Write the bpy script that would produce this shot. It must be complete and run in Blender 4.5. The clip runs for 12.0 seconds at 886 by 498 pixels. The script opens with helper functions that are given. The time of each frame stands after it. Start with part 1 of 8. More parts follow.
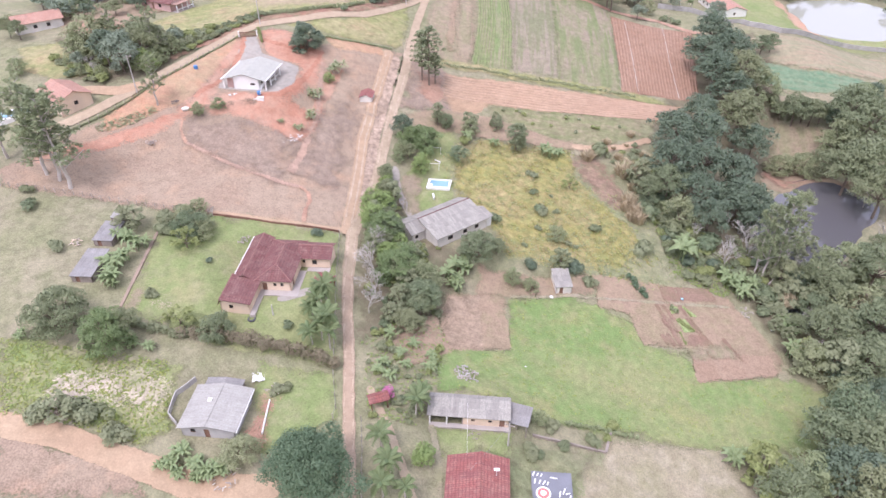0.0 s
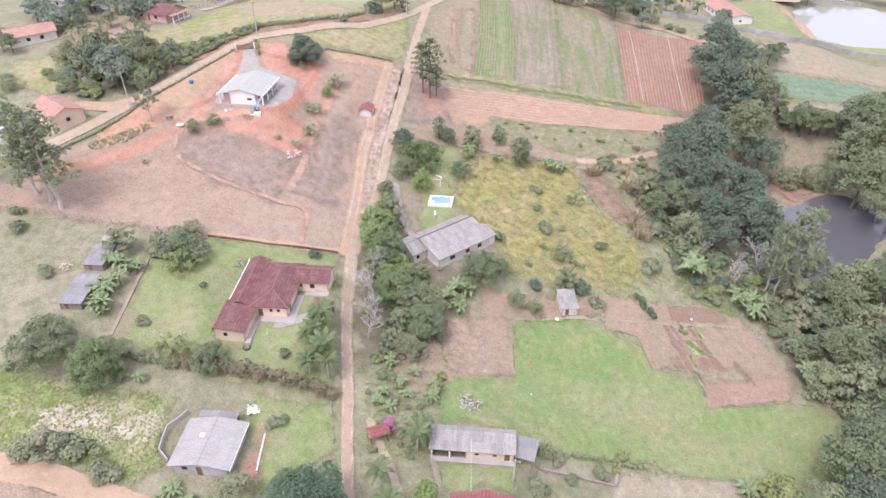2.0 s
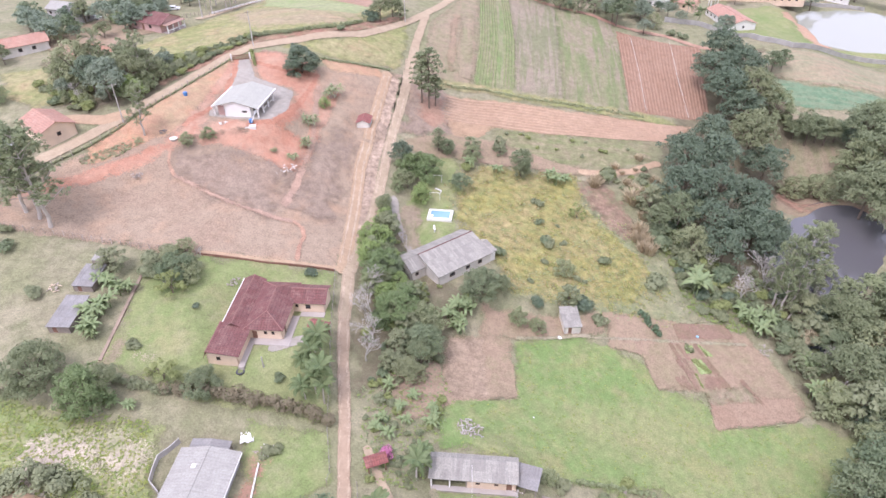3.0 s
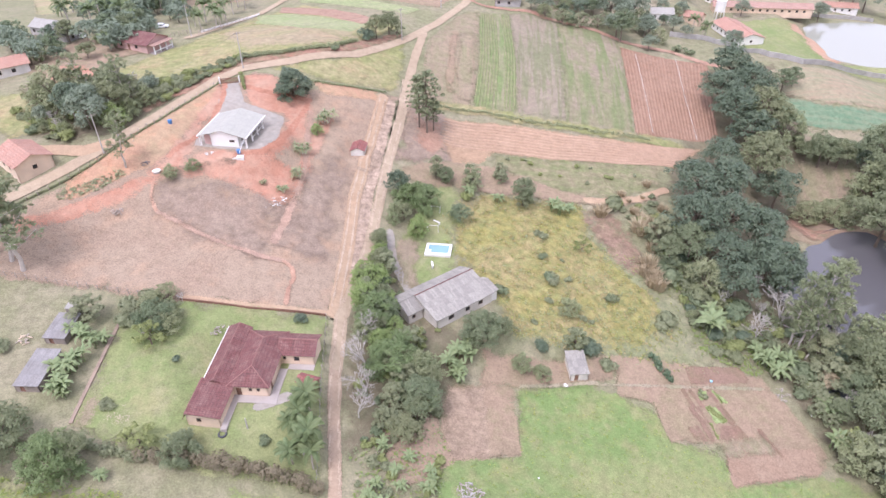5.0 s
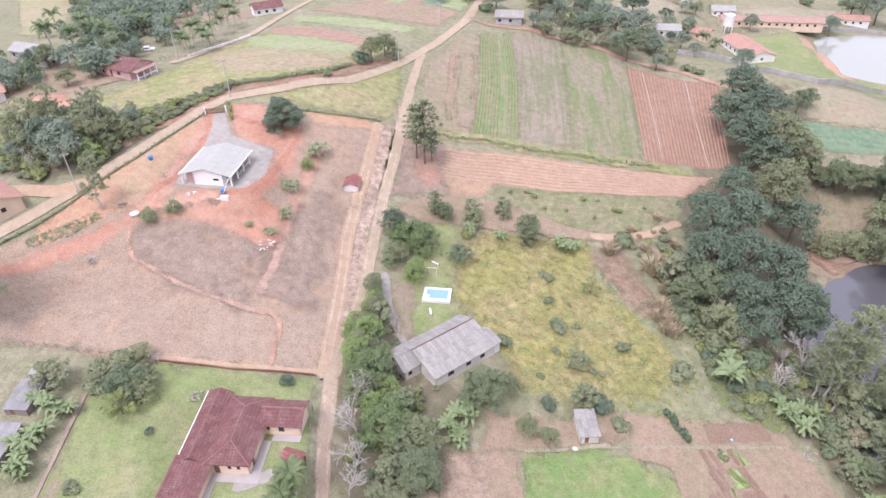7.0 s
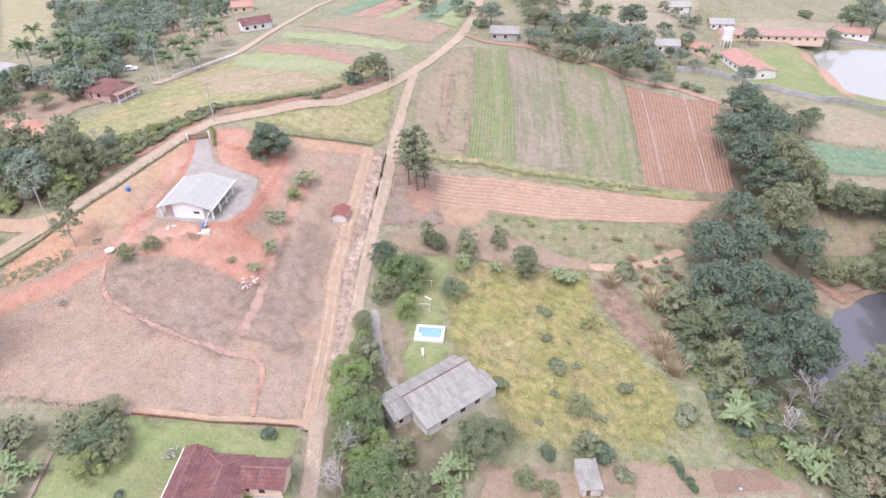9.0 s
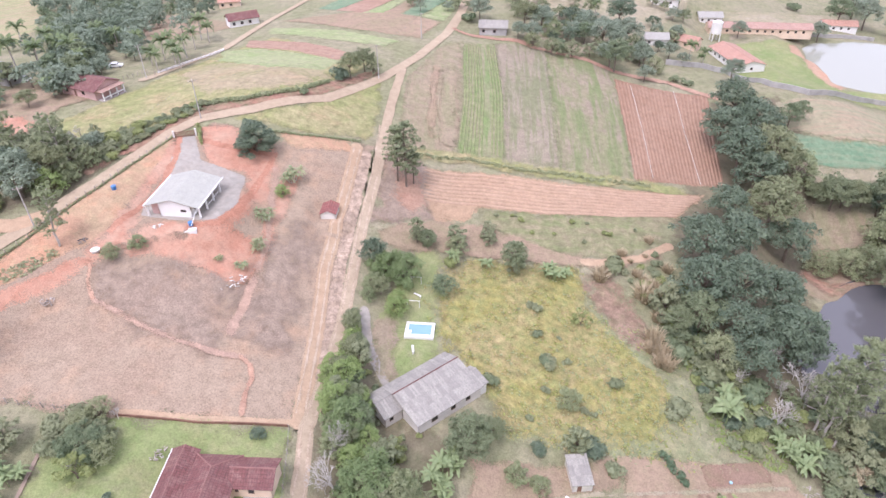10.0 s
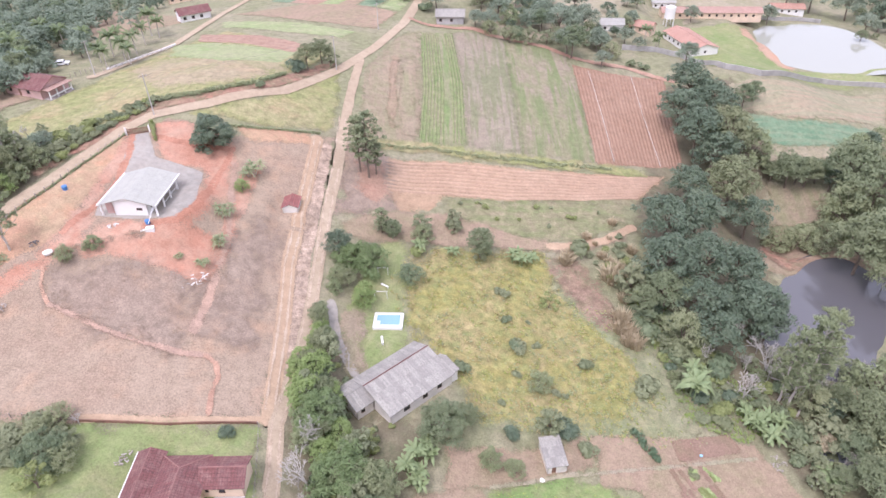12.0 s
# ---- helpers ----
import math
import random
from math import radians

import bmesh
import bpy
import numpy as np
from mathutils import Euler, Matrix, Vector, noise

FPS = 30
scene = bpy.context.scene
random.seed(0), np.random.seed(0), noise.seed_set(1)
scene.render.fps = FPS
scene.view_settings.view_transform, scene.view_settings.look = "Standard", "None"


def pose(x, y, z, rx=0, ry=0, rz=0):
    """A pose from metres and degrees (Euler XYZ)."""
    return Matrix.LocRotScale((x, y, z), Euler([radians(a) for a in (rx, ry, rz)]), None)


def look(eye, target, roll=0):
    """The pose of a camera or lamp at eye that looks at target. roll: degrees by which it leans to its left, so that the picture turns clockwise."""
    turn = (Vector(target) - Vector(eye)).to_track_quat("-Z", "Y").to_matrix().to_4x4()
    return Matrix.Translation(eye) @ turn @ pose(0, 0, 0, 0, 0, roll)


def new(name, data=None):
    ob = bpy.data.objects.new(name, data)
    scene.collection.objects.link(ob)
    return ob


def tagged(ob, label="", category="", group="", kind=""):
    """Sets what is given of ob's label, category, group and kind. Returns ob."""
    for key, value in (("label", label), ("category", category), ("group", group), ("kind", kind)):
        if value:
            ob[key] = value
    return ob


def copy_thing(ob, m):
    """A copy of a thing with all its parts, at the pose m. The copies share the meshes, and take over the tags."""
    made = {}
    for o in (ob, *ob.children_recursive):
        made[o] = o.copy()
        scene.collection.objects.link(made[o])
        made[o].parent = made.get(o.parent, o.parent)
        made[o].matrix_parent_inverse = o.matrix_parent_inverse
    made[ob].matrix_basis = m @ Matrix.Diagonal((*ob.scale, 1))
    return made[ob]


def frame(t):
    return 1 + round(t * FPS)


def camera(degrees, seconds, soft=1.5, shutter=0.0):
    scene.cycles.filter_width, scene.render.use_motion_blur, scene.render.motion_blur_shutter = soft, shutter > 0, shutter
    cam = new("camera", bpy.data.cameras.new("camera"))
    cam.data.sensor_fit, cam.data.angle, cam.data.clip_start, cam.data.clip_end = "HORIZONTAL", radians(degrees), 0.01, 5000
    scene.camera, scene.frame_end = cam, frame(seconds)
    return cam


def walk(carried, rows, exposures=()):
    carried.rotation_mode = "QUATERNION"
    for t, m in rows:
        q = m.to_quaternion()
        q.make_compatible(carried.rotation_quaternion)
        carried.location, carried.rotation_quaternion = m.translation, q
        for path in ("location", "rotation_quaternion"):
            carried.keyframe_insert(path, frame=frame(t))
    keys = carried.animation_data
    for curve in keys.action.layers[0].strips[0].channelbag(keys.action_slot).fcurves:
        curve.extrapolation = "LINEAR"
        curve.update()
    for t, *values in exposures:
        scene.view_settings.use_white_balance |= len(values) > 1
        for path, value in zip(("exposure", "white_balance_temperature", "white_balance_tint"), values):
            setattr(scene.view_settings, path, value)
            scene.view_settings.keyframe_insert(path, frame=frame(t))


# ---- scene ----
cam = camera(67.7, 12.0, soft=1.55)
PATH = [
    (0, (0.48, -2.616, 91.478), (0.475, -1.009, 90.286), -0.0),
    (0.5, (0.435, -1.746, 91.547), (0.428, -0.14, 90.357), -0.1),
    (1, (0.442, -0.471, 91.653), (0.432, 1.137, 90.464), -0.2),
    (1.5, (0.462, 1.352, 91.844), (0.451, 2.961, 90.657), -0.2),
    (2, (0.475, 3.443, 92.116), (0.464, 5.054, 90.93), -0.3),
    (2.5, (0.542, 5.8, 92.424), (0.53, 7.411, 91.24), -0.4),
    (3, (0.641, 8.359, 92.718), (0.629, 9.972, 91.536), -0.5),
    (5, (0.923, 20.076, 94.371), (0.912, 21.692, 93.193), -0.6),
    (5.5, (0.989, 23.303, 94.73), (0.977, 24.92, 93.553), -0.7),
    (6, (1.101, 26.819, 95.123), (1.089, 28.437, 93.947), -0.7),
    (6.5, (1.253, 30.479, 95.513), (1.24, 32.099, 94.34), -0.8),
    (7, (1.434, 33.784, 95.827), (1.42, 35.406, 94.657), -0.9),
    (9, (2.104, 43.403, 97.17), (2.103, 45.032, 96.01), -0.8),
    (9.5, (2.279, 44.057, 97.193), (2.281, 45.679, 96.023), -0.7),
    (10, (2.639, 44.115, 97.066), (2.662, 45.735, 95.893), -0.8),
    (10.5, (2.703, 44.107, 96.707), (2.825, 45.72, 95.531), -1.2),
    (11, (2.653, 44.108, 96.223), (2.775, 45.718, 95.042), -1.2),
    (11.5, (2.611, 44.122, 95.749), (2.735, 45.73, 94.566), -1.0),
    (12, (2.575, 44.092, 95.401), (2.701, 45.697, 94.214), -0.9),
]
EXPOSURE, KELVIN, TINT = 0.8, 5870, 25
walk(cam, [(t, look(eye, target, roll)) for t, eye, target, roll in PATH], [(0, EXPOSURE, KELVIN, TINT), (12, EXPOSURE, KELVIN, TINT)])

# ---- world, sun, exposure ----
world = bpy.data.worlds.new("overcast_sky")
scene.world = world
world.use_nodes = True
wn = world.node_tree.nodes
sky = wn.new("ShaderNodeTexSky")
sky.sky_type = 'NISHITA'
sky.sun_disc = False
SUN_EL, SUN_AZ = 62.0, 215.0
sky.sun_elevation, sky.sun_rotation = radians(SUN_EL), radians(SUN_AZ)
sky.air_density, sky.dust_density, sky.ozone_density = 1.0, 3.0, 1.0
# thin cloud over the whole sky: half of its light comes grey
veil = wn.new("ShaderNodeMix")
veil.data_type = 'RGBA'
veil.inputs[0].default_value = 0.6
veil.inputs[7].default_value = (7.4, 7.4, 7.5, 1)
world.node_tree.links.new(sky.outputs[0], veil.inputs[6])
world.node_tree.links.new(veil.outputs[2], wn["Background"].inputs[0])
wn["Background"].inputs[1].default_value = 0.15
sun = new("sun", bpy.data.lights.new("sun", 'SUN'))
sun.data.energy, sun.data.angle, sun.data.color = 1.3, radians(20), (1.0, 0.96, 0.9)
sun.matrix_world = pose(0, 0, 200, 90 - SUN_EL, 0, 180 - SUN_AZ)


# ---- the form of the ground ----
POLY = [8.19, -25.95, 18.23, -8.63, 6.42, -2.65, 6.34, -3.17, 7.04, -5.77, 2.15, -5.37, -0.24, -0.76, 2.17]
HILLS = [(114, 194, 16, -10.0), (6, 170, 24, -5.2), (126, 254, 24, 3.9), (-18, 146, 16, -5.2), (6, 206, 16, -3.7), (6, 62, 16, 3.6), (138, 254, 24, 7.8), (6, 110, 16, -3.5), (-66, 134, 16, -3.5), (-66, 158, 16, 2.7), (-42, 50, 16, -3.9), (-42, 218, 16, 4.1)]
PADS = [(-32.5, 102, 9, 7), (-51, 168, 9, 7), (1, 129, 9, 7), (-37.2, 69.5, 6, 5), (5, 74.5, 6, 6), (5.5, 58, 6, 5), (-1, 146.5, 4, 4), (28, 116.5, 3, 3), (-68, 107, 3, 3), (-68, 98, 3, 4), (-21.5, 174, 3, 3), (-90, 218, 11, 8), (125, 287, 10, 10), (27, 291, 9, 9), (155, 345, 26, 14)]
PONDS = [(110, 161, 25, 13, 43, -19.0), (193.5, 318, 24, 28.5, -3, -9.0), (88.5, 120, 4, 3.2, 20, -20.2)]


def raw(x, y):
    """The hillside: a smooth slope with a few rises and hollows."""
    u, v = np.tanh(x / 220.0) * 2.2, np.tanh((y - 150.0) / 250.0) * 2.5
    terms = (1 + 0 * u, u, v, u * u, u * v, v * v, u ** 3, u * u * v, u * v * v, v ** 3, u ** 4, u ** 3 * v, u * u * v * v, u * v ** 3, v ** 4)
    z = sum(k * b for k, b in zip(POLY, terms))
    for a, c, s, h in HILLS:
        z = z + h * np.exp(-((x - a) ** 2 + (y - c) ** 2) / (2 * s * s))
    return z


def height(x, y):
    """The ground, with levelled building plots and hollows that hold the ponds."""
    x, y = np.asarray(x, float), np.asarray(y, float)
    z = raw(x, y)
    for a, b, r, w in PADS:
        k = np.clip((r + w - np.hypot(x - a, y - b)) / w, 0, 1)
        z = z + (raw(np.array(float(a)), np.array(float(b))) - z) * k * k * (3 - 2 * k)
    for a, b, p, q, rot, level in PONDS:
        c, s = math.cos(radians(rot)), math.sin(radians(rot))
        dx, dy = x - a, y - b
        d = (np.abs((dx * c + dy * s) / p) ** 3 + np.abs((dy * c - dx * s) / q) ** 3) ** (1 / 3)
        around = np.arctan2(dy, dx)
        d = d * (1 + 0.05 * np.sin(3 * around + a) + 0.035 * np.sin(7 * around + b) + 0.02 * np.sin(13 * around))
        k = np.clip((d - 0.92) / 0.16, 0, 1)
        k = k * k * (3 - 2 * k)
        m = np.clip((d - 1.0) / 0.9, 0, 1)
        rim = level + 0.35
        z = (level - 1.0) * (1 - k) + k * (rim + np.maximum(z - rim, 0) * np.minimum(1, m * 1.6) + np.minimum(z - rim, 0) * m)
    return z


def gz(x, y):
    return float(height(x, y))


# ---- materials ----
def nodes_of(name):
    m = bpy.data.materials.new(name)
    m.use_nodes = True
    nt = m.node_tree
    return m, nt, nt.nodes["Principled BSDF"]


def put(nt, kind, **inputs):
    nd = nt.nodes.new(kind)
    for k, v in inputs.items():
        key = int(k[1:]) if k[0] == "i" and k[1:].isdigit() else k
        if isinstance(v, bpy.types.NodeSocket):
            nt.links.new(v, nd.inputs[key])
        else:
            nd.inputs[key].default_value = v
    return nd


def mix(nt, fac, a, b, how='MIX'):
    nd = nt.nodes.new("ShaderNodeMix")
    nd.data_type, nd.blend_type = 'RGBA', how
    for i, v in ((0, fac), (6, a), (7, b)):
        if isinstance(v, bpy.types.NodeSocket):
            nt.links.new(v, nd.inputs[i])
        else:
            nd.inputs[i].default_value = v if i == 0 else (*v[:3], 1)
    return nd.outputs[2]


def calc(nt, op, a, b=0.0, c=0.0):
    nd = nt.nodes.new("ShaderNodeMath")
    nd.operation = op
    for i, v in enumerate((a, b, c)):
        if isinstance(v, bpy.types.NodeSocket):
            nt.links.new(v, nd.inputs[i])
        else:
            nd.inputs[i].default_value = v
    return nd.outputs[0]


def grain(nt, where, scale, detail=6.0, rough=0.6):
    return put(nt, "ShaderNodeTexNoise", Vector=where, Scale=scale, Detail=detail, Roughness=rough).outputs[0]


def step(nt, v, lo, hi):
    return put(nt, "ShaderNodeMapRange", Value=v, i1=lo, i2=hi).outputs[0]


def muted(col, keep=0.86):
    """Haze put into the ground colours: each is drawn a little towards grey."""
    grey = sum(col) / 3
    return tuple(grey + (c - grey) * keep for c in col)


def earth(name, base, patch_col, fleck, big=0.06, mid=0.3, fine=3.2, ragged=1.2, rows=None, fleck_at=0.62, bump=0.5, soft=0.8, big_at=(0.42, 0.6), third=None, wobble=9.0, grit=0.14, mottle=0.08, streak=None):
    """Ground cover that frays out at its border. rows: (degrees, metres from row to row, colour of the furrow, how strongly). streak: (degrees, streaks a metre, colour, how strongly)."""
    m, nt, p = nodes_of(name)
    base, patch_col, fleck = muted(base), muted(patch_col), muted(fleck)
    co = nt.nodes.new("ShaderNodeTexCoord").outputs["Object"]
    n1, n2, n3 = grain(nt, co, big, 5), grain(nt, co, mid, 8, 0.65), grain(nt, co, fine, 6, 0.7)
    col = mix(nt, step(nt, n1, *big_at), base, patch_col)
    n4 = grain(nt, put(nt, "ShaderNodeMapping", Vector=co, Location=(31, 17, 0)).outputs[0], 0.13, 7, 0.65)
    col = mix(nt, calc(nt, 'MULTIPLY', step(nt, n4, 0.5, 0.68), 0.75), col, third or tuple(0.5 * (x + y) for x, y in zip(fleck, patch_col)))
    if rows:
        deg, period, furrow, strong = rows
        furrow = muted(furrow)
        turned = put(nt, "ShaderNodeMapping", Vector=co, Rotation=(0, 0, -radians(deg))).outputs[0]
        across = put(nt, "ShaderNodeSeparateXYZ", Vector=turned).outputs[1]
        wob = calc(nt, 'MULTIPLY_ADD', grain(nt, co, 0.25, 3), 0.5 * period, across)
        wave = calc(nt, 'SINE', calc(nt, 'MULTIPLY', wob, 2 * math.pi / period))
        band = step(nt, calc(nt, 'ADD', wave, calc(nt, 'MULTIPLY', calc(nt, 'SUBTRACT', n2, 0.5), 2.2)), -0.3, 0.7)
        col = mix(nt, calc(nt, 'MULTIPLY', band, strong), col, furrow)
    if streak:
        deg, fineness, tint, strong = streak
        drawn = put(nt, "ShaderNodeMapping", Vector=put(nt, "ShaderNodeMapping", Vector=co, Rotation=(0, 0, -radians(deg))).outputs[0], Scale=(0.035, fineness, 0.035)).outputs[0]
        n6 = grain(nt, drawn, 1.0, 5, 0.7)
        col = mix(nt, calc(nt, 'MULTIPLY', step(nt, n6, 0.45, 0.58), strong), col, muted(tint))
    col = mix(nt, step(nt, n2, fleck_at - 0.14, fleck_at + 0.14), col, fleck)
    n5 = grain(nt, put(nt, "ShaderNodeMapping", Vector=co, Location=(7, 53, 0)).outputs[0], 0.55, 9, 0.72)
    col = mix(nt, 1.0, col, mix(nt, step(nt, n5, 0.34, 0.66), (0.5 - mottle,) * 3, (0.5 + mottle,) * 3), 'OVERLAY')
    col = mix(nt, 1.0, col, mix(nt, step(nt, n3, 0.3, 0.7), (0.5 - grit,) * 3, (0.5 + grit,) * 3), 'OVERLAY')
    nt.links.new(col, p.inputs["Base Color"])
    p.inputs["Roughness"].default_value = 0.95
    p.inputs["Specular IOR Level"].default_value = 0.15
    h = calc(nt, 'ADD', calc(nt, 'MULTIPLY', n2, 0.5), calc(nt, 'MULTIPLY', n3, 0.25))
    nt.links.new(put(nt, "ShaderNodeBump", Strength=bump * 0.5, Distance=0.25, Height=h).outputs[0], p.inputs["Normal"])
    m["fray"] = 0.27 * wobble * ragged + 0.2
    if ragged:
        edge = put(nt, "ShaderNodeAttribute")
        edge.attribute_name = "edge"
        slow = calc(nt, 'MULTIPLY', calc(nt, 'SUBTRACT', grain(nt, co, 0.22, 4, 0.6), 0.5), wobble * 0.8 * ragged)
        quick = calc(nt, 'MULTIPLY', calc(nt, 'SUBTRACT', grain(nt, co, 3.2, 8, 0.8), 0.5), wobble * 1.2 * ragged)
        j = calc(nt, 'ADD', calc(nt, 'ADD', slow, quick), edge.outputs[2])
        nt.links.new(step(nt, j, -0.03, 0.03), p.inputs["Alpha"])
    return m


def plain(name, col, rough=0.8, var=0.25, scale=2.0, metal=0.0, each=0.0, stain=None, bump=0.1):
    """Paint, plaster, sheet, timber: a base colour with grain, a broad stain, and a difference from piece to piece."""
    m, nt, p = nodes_of(name)
    co = nt.nodes.new("ShaderNodeTexCoord").outputs["Object"]
    n1, n2 = grain(nt, co, scale * 0.25, 6), grain(nt, co, scale * 4, 6)
    dark = stain or tuple(c * 0.6 for c in col)
    c1 = mix(nt, calc(nt, 'MULTIPLY', step(nt, n1, 0.4, 0.72), var * 2.2), col, dark)
    c1 = mix(nt, var, c1, mix(nt, n2, (0.2, 0.2, 0.2), (0.8, 0.8, 0.8)), 'OVERLAY')
    if each:
        rnd = nt.nodes.new("ShaderNodeObjectInfo").outputs["Random"]
        c1 = mix(nt, calc(nt, 'MULTIPLY', rnd, each), c1, tuple(c * 0.45 for c in col))
    nt.links.new(c1, p.inputs["Base Color"])
    p.inputs["Roughness"].default_value, p.inputs["Metallic"].default_value = rough, metal
    if bump:
        nt.links.new(put(nt, "ShaderNodeBump", Strength=bump, Distance=0.05, Height=n2).outputs[0], p.inputs["Normal"])
    return m


def roofing(name, col, dust, mould, across=0.0, along=0.0, rough=0.85, each=0.2, lines=0.35, spot=0.14):
    """Roof covering: seams across and along the slope, dust in broad blotches, mould drawn down the slope."""
    m, nt, p = nodes_of(name)
    co = nt.nodes.new("ShaderNodeTexCoord").outputs["Object"]
    axes = put(nt, "ShaderNodeSeparateXYZ", Vector=co).outputs
    c1 = mix(nt, calc(nt, 'MULTIPLY', step(nt, grain(nt, co, 0.55, 8, 0.7), 0.44, 0.68), 0.75), col, dust)
    drawn = put(nt, "ShaderNodeMapping", Vector=co, Scale=(2.2, 0.35, 0.35)).outputs[0]
    c1 = mix(nt, calc(nt, 'MULTIPLY', step(nt, grain(nt, drawn, 1.0, 6, 0.7), 0.5, 0.66), 0.6), c1, mould)
    spots = step(nt, grain(nt, co, 3.5, 6, 0.75), 0.36, 0.64)
    c1 = mix(nt, 1.0, c1, mix(nt, spots, (0.5 - spot,) * 3, (0.5 + spot,) * 3), 'OVERLAY')
    h = spots
    for axis, period in ((0, across), (1, along)):
        if period:
            wob = calc(nt, 'MULTIPLY_ADD', grain(nt, co, 1.5, 3), 0.25 * period, axes[axis])
            wave = calc(nt, 'SINE', calc(nt, 'MULTIPLY', wob, 2 * math.pi / period))
            seam = step(nt, wave, 0.45, 0.95)
            c1 = mix(nt, calc(nt, 'MULTIPLY', seam, lines), c1, tuple(0.45 * k for k in col))
            h = calc(nt, 'SUBTRACT', h, seam)
    rnd = nt.nodes.new("ShaderNodeObjectInfo").outputs["Random"]
    c1 = mix(nt, calc(nt, 'MULTIPLY', step(nt, rnd, 0.45, 0.8), each), c1, mould)
    nt.links.new(c1, p.inputs["Base Color"])
    p.inputs["Roughness"].default_value = rough
    nt.links.new(put(nt, "ShaderNodeBump", Strength=0.4, Distance=0.05, Height=h).outputs[0], p.inputs["Normal"])
    return m


def leafy(name, a, b, dry=None, rough=0.6):
    """Leaves: broad lights and darks from bough to bough, small ones from leaf to leaf, and every plant its own."""
    m, nt, p = nodes_of(name)
    isle = nt.nodes.new("ShaderNodeNewGeometry").outputs["Random Per Island"]
    rnd = nt.nodes.new("ShaderNodeObjectInfo").outputs["Random"]
    co = nt.nodes.new("ShaderNodeTexCoord").outputs["Object"]
    bough = step(nt, grain(nt, co, 0.55, 4, 0.6), 0.34, 0.66)
    col = mix(nt, calc(nt, 'ADD', calc(nt, 'MULTIPLY', bough, 0.55), calc(nt, 'MULTIPLY', isle, 0.45)), a, b)
    col = mix(nt, calc(nt, 'MULTIPLY', rnd, 0.75), col, dry or tuple(0.6 * x + 0.4 * y for x, y in zip(a, b)))
    nt.links.new(col, p.inputs["Base Color"])
    p.inputs["Roughness"].default_value = rough
    p.inputs["Specular IOR Level"].default_value = 0.3
    thin = put(nt, "ShaderNodeBsdfTranslucent", Color=col)
    both = put(nt, "ShaderNodeMixShader", Fac=0.25, i1=p.outputs[0], i2=thin.outputs[0])
    nt.links.new(both.outputs[0], nt.nodes["Material Output"].inputs["Surface"])
    return m


def water(name, col, rough=0.02, gloss=0.6):
    m, nt, p = nodes_of(name)
    co = nt.nodes.new("ShaderNodeTexCoord").outputs["Object"]
    p.inputs["Base Color"].default_value = (*col, 1)
    p.inputs["Roughness"].default_value = rough
    p.inputs["IOR"].default_value = 1.4
    p.inputs["Specular IOR Level"].default_value = gloss
    nt.links.new(put(nt, "ShaderNodeBump", Strength=0.03, Distance=0.1, Height=grain(nt, co, 1.2, 4)).outputs[0], p.inputs["Normal"])
    return m


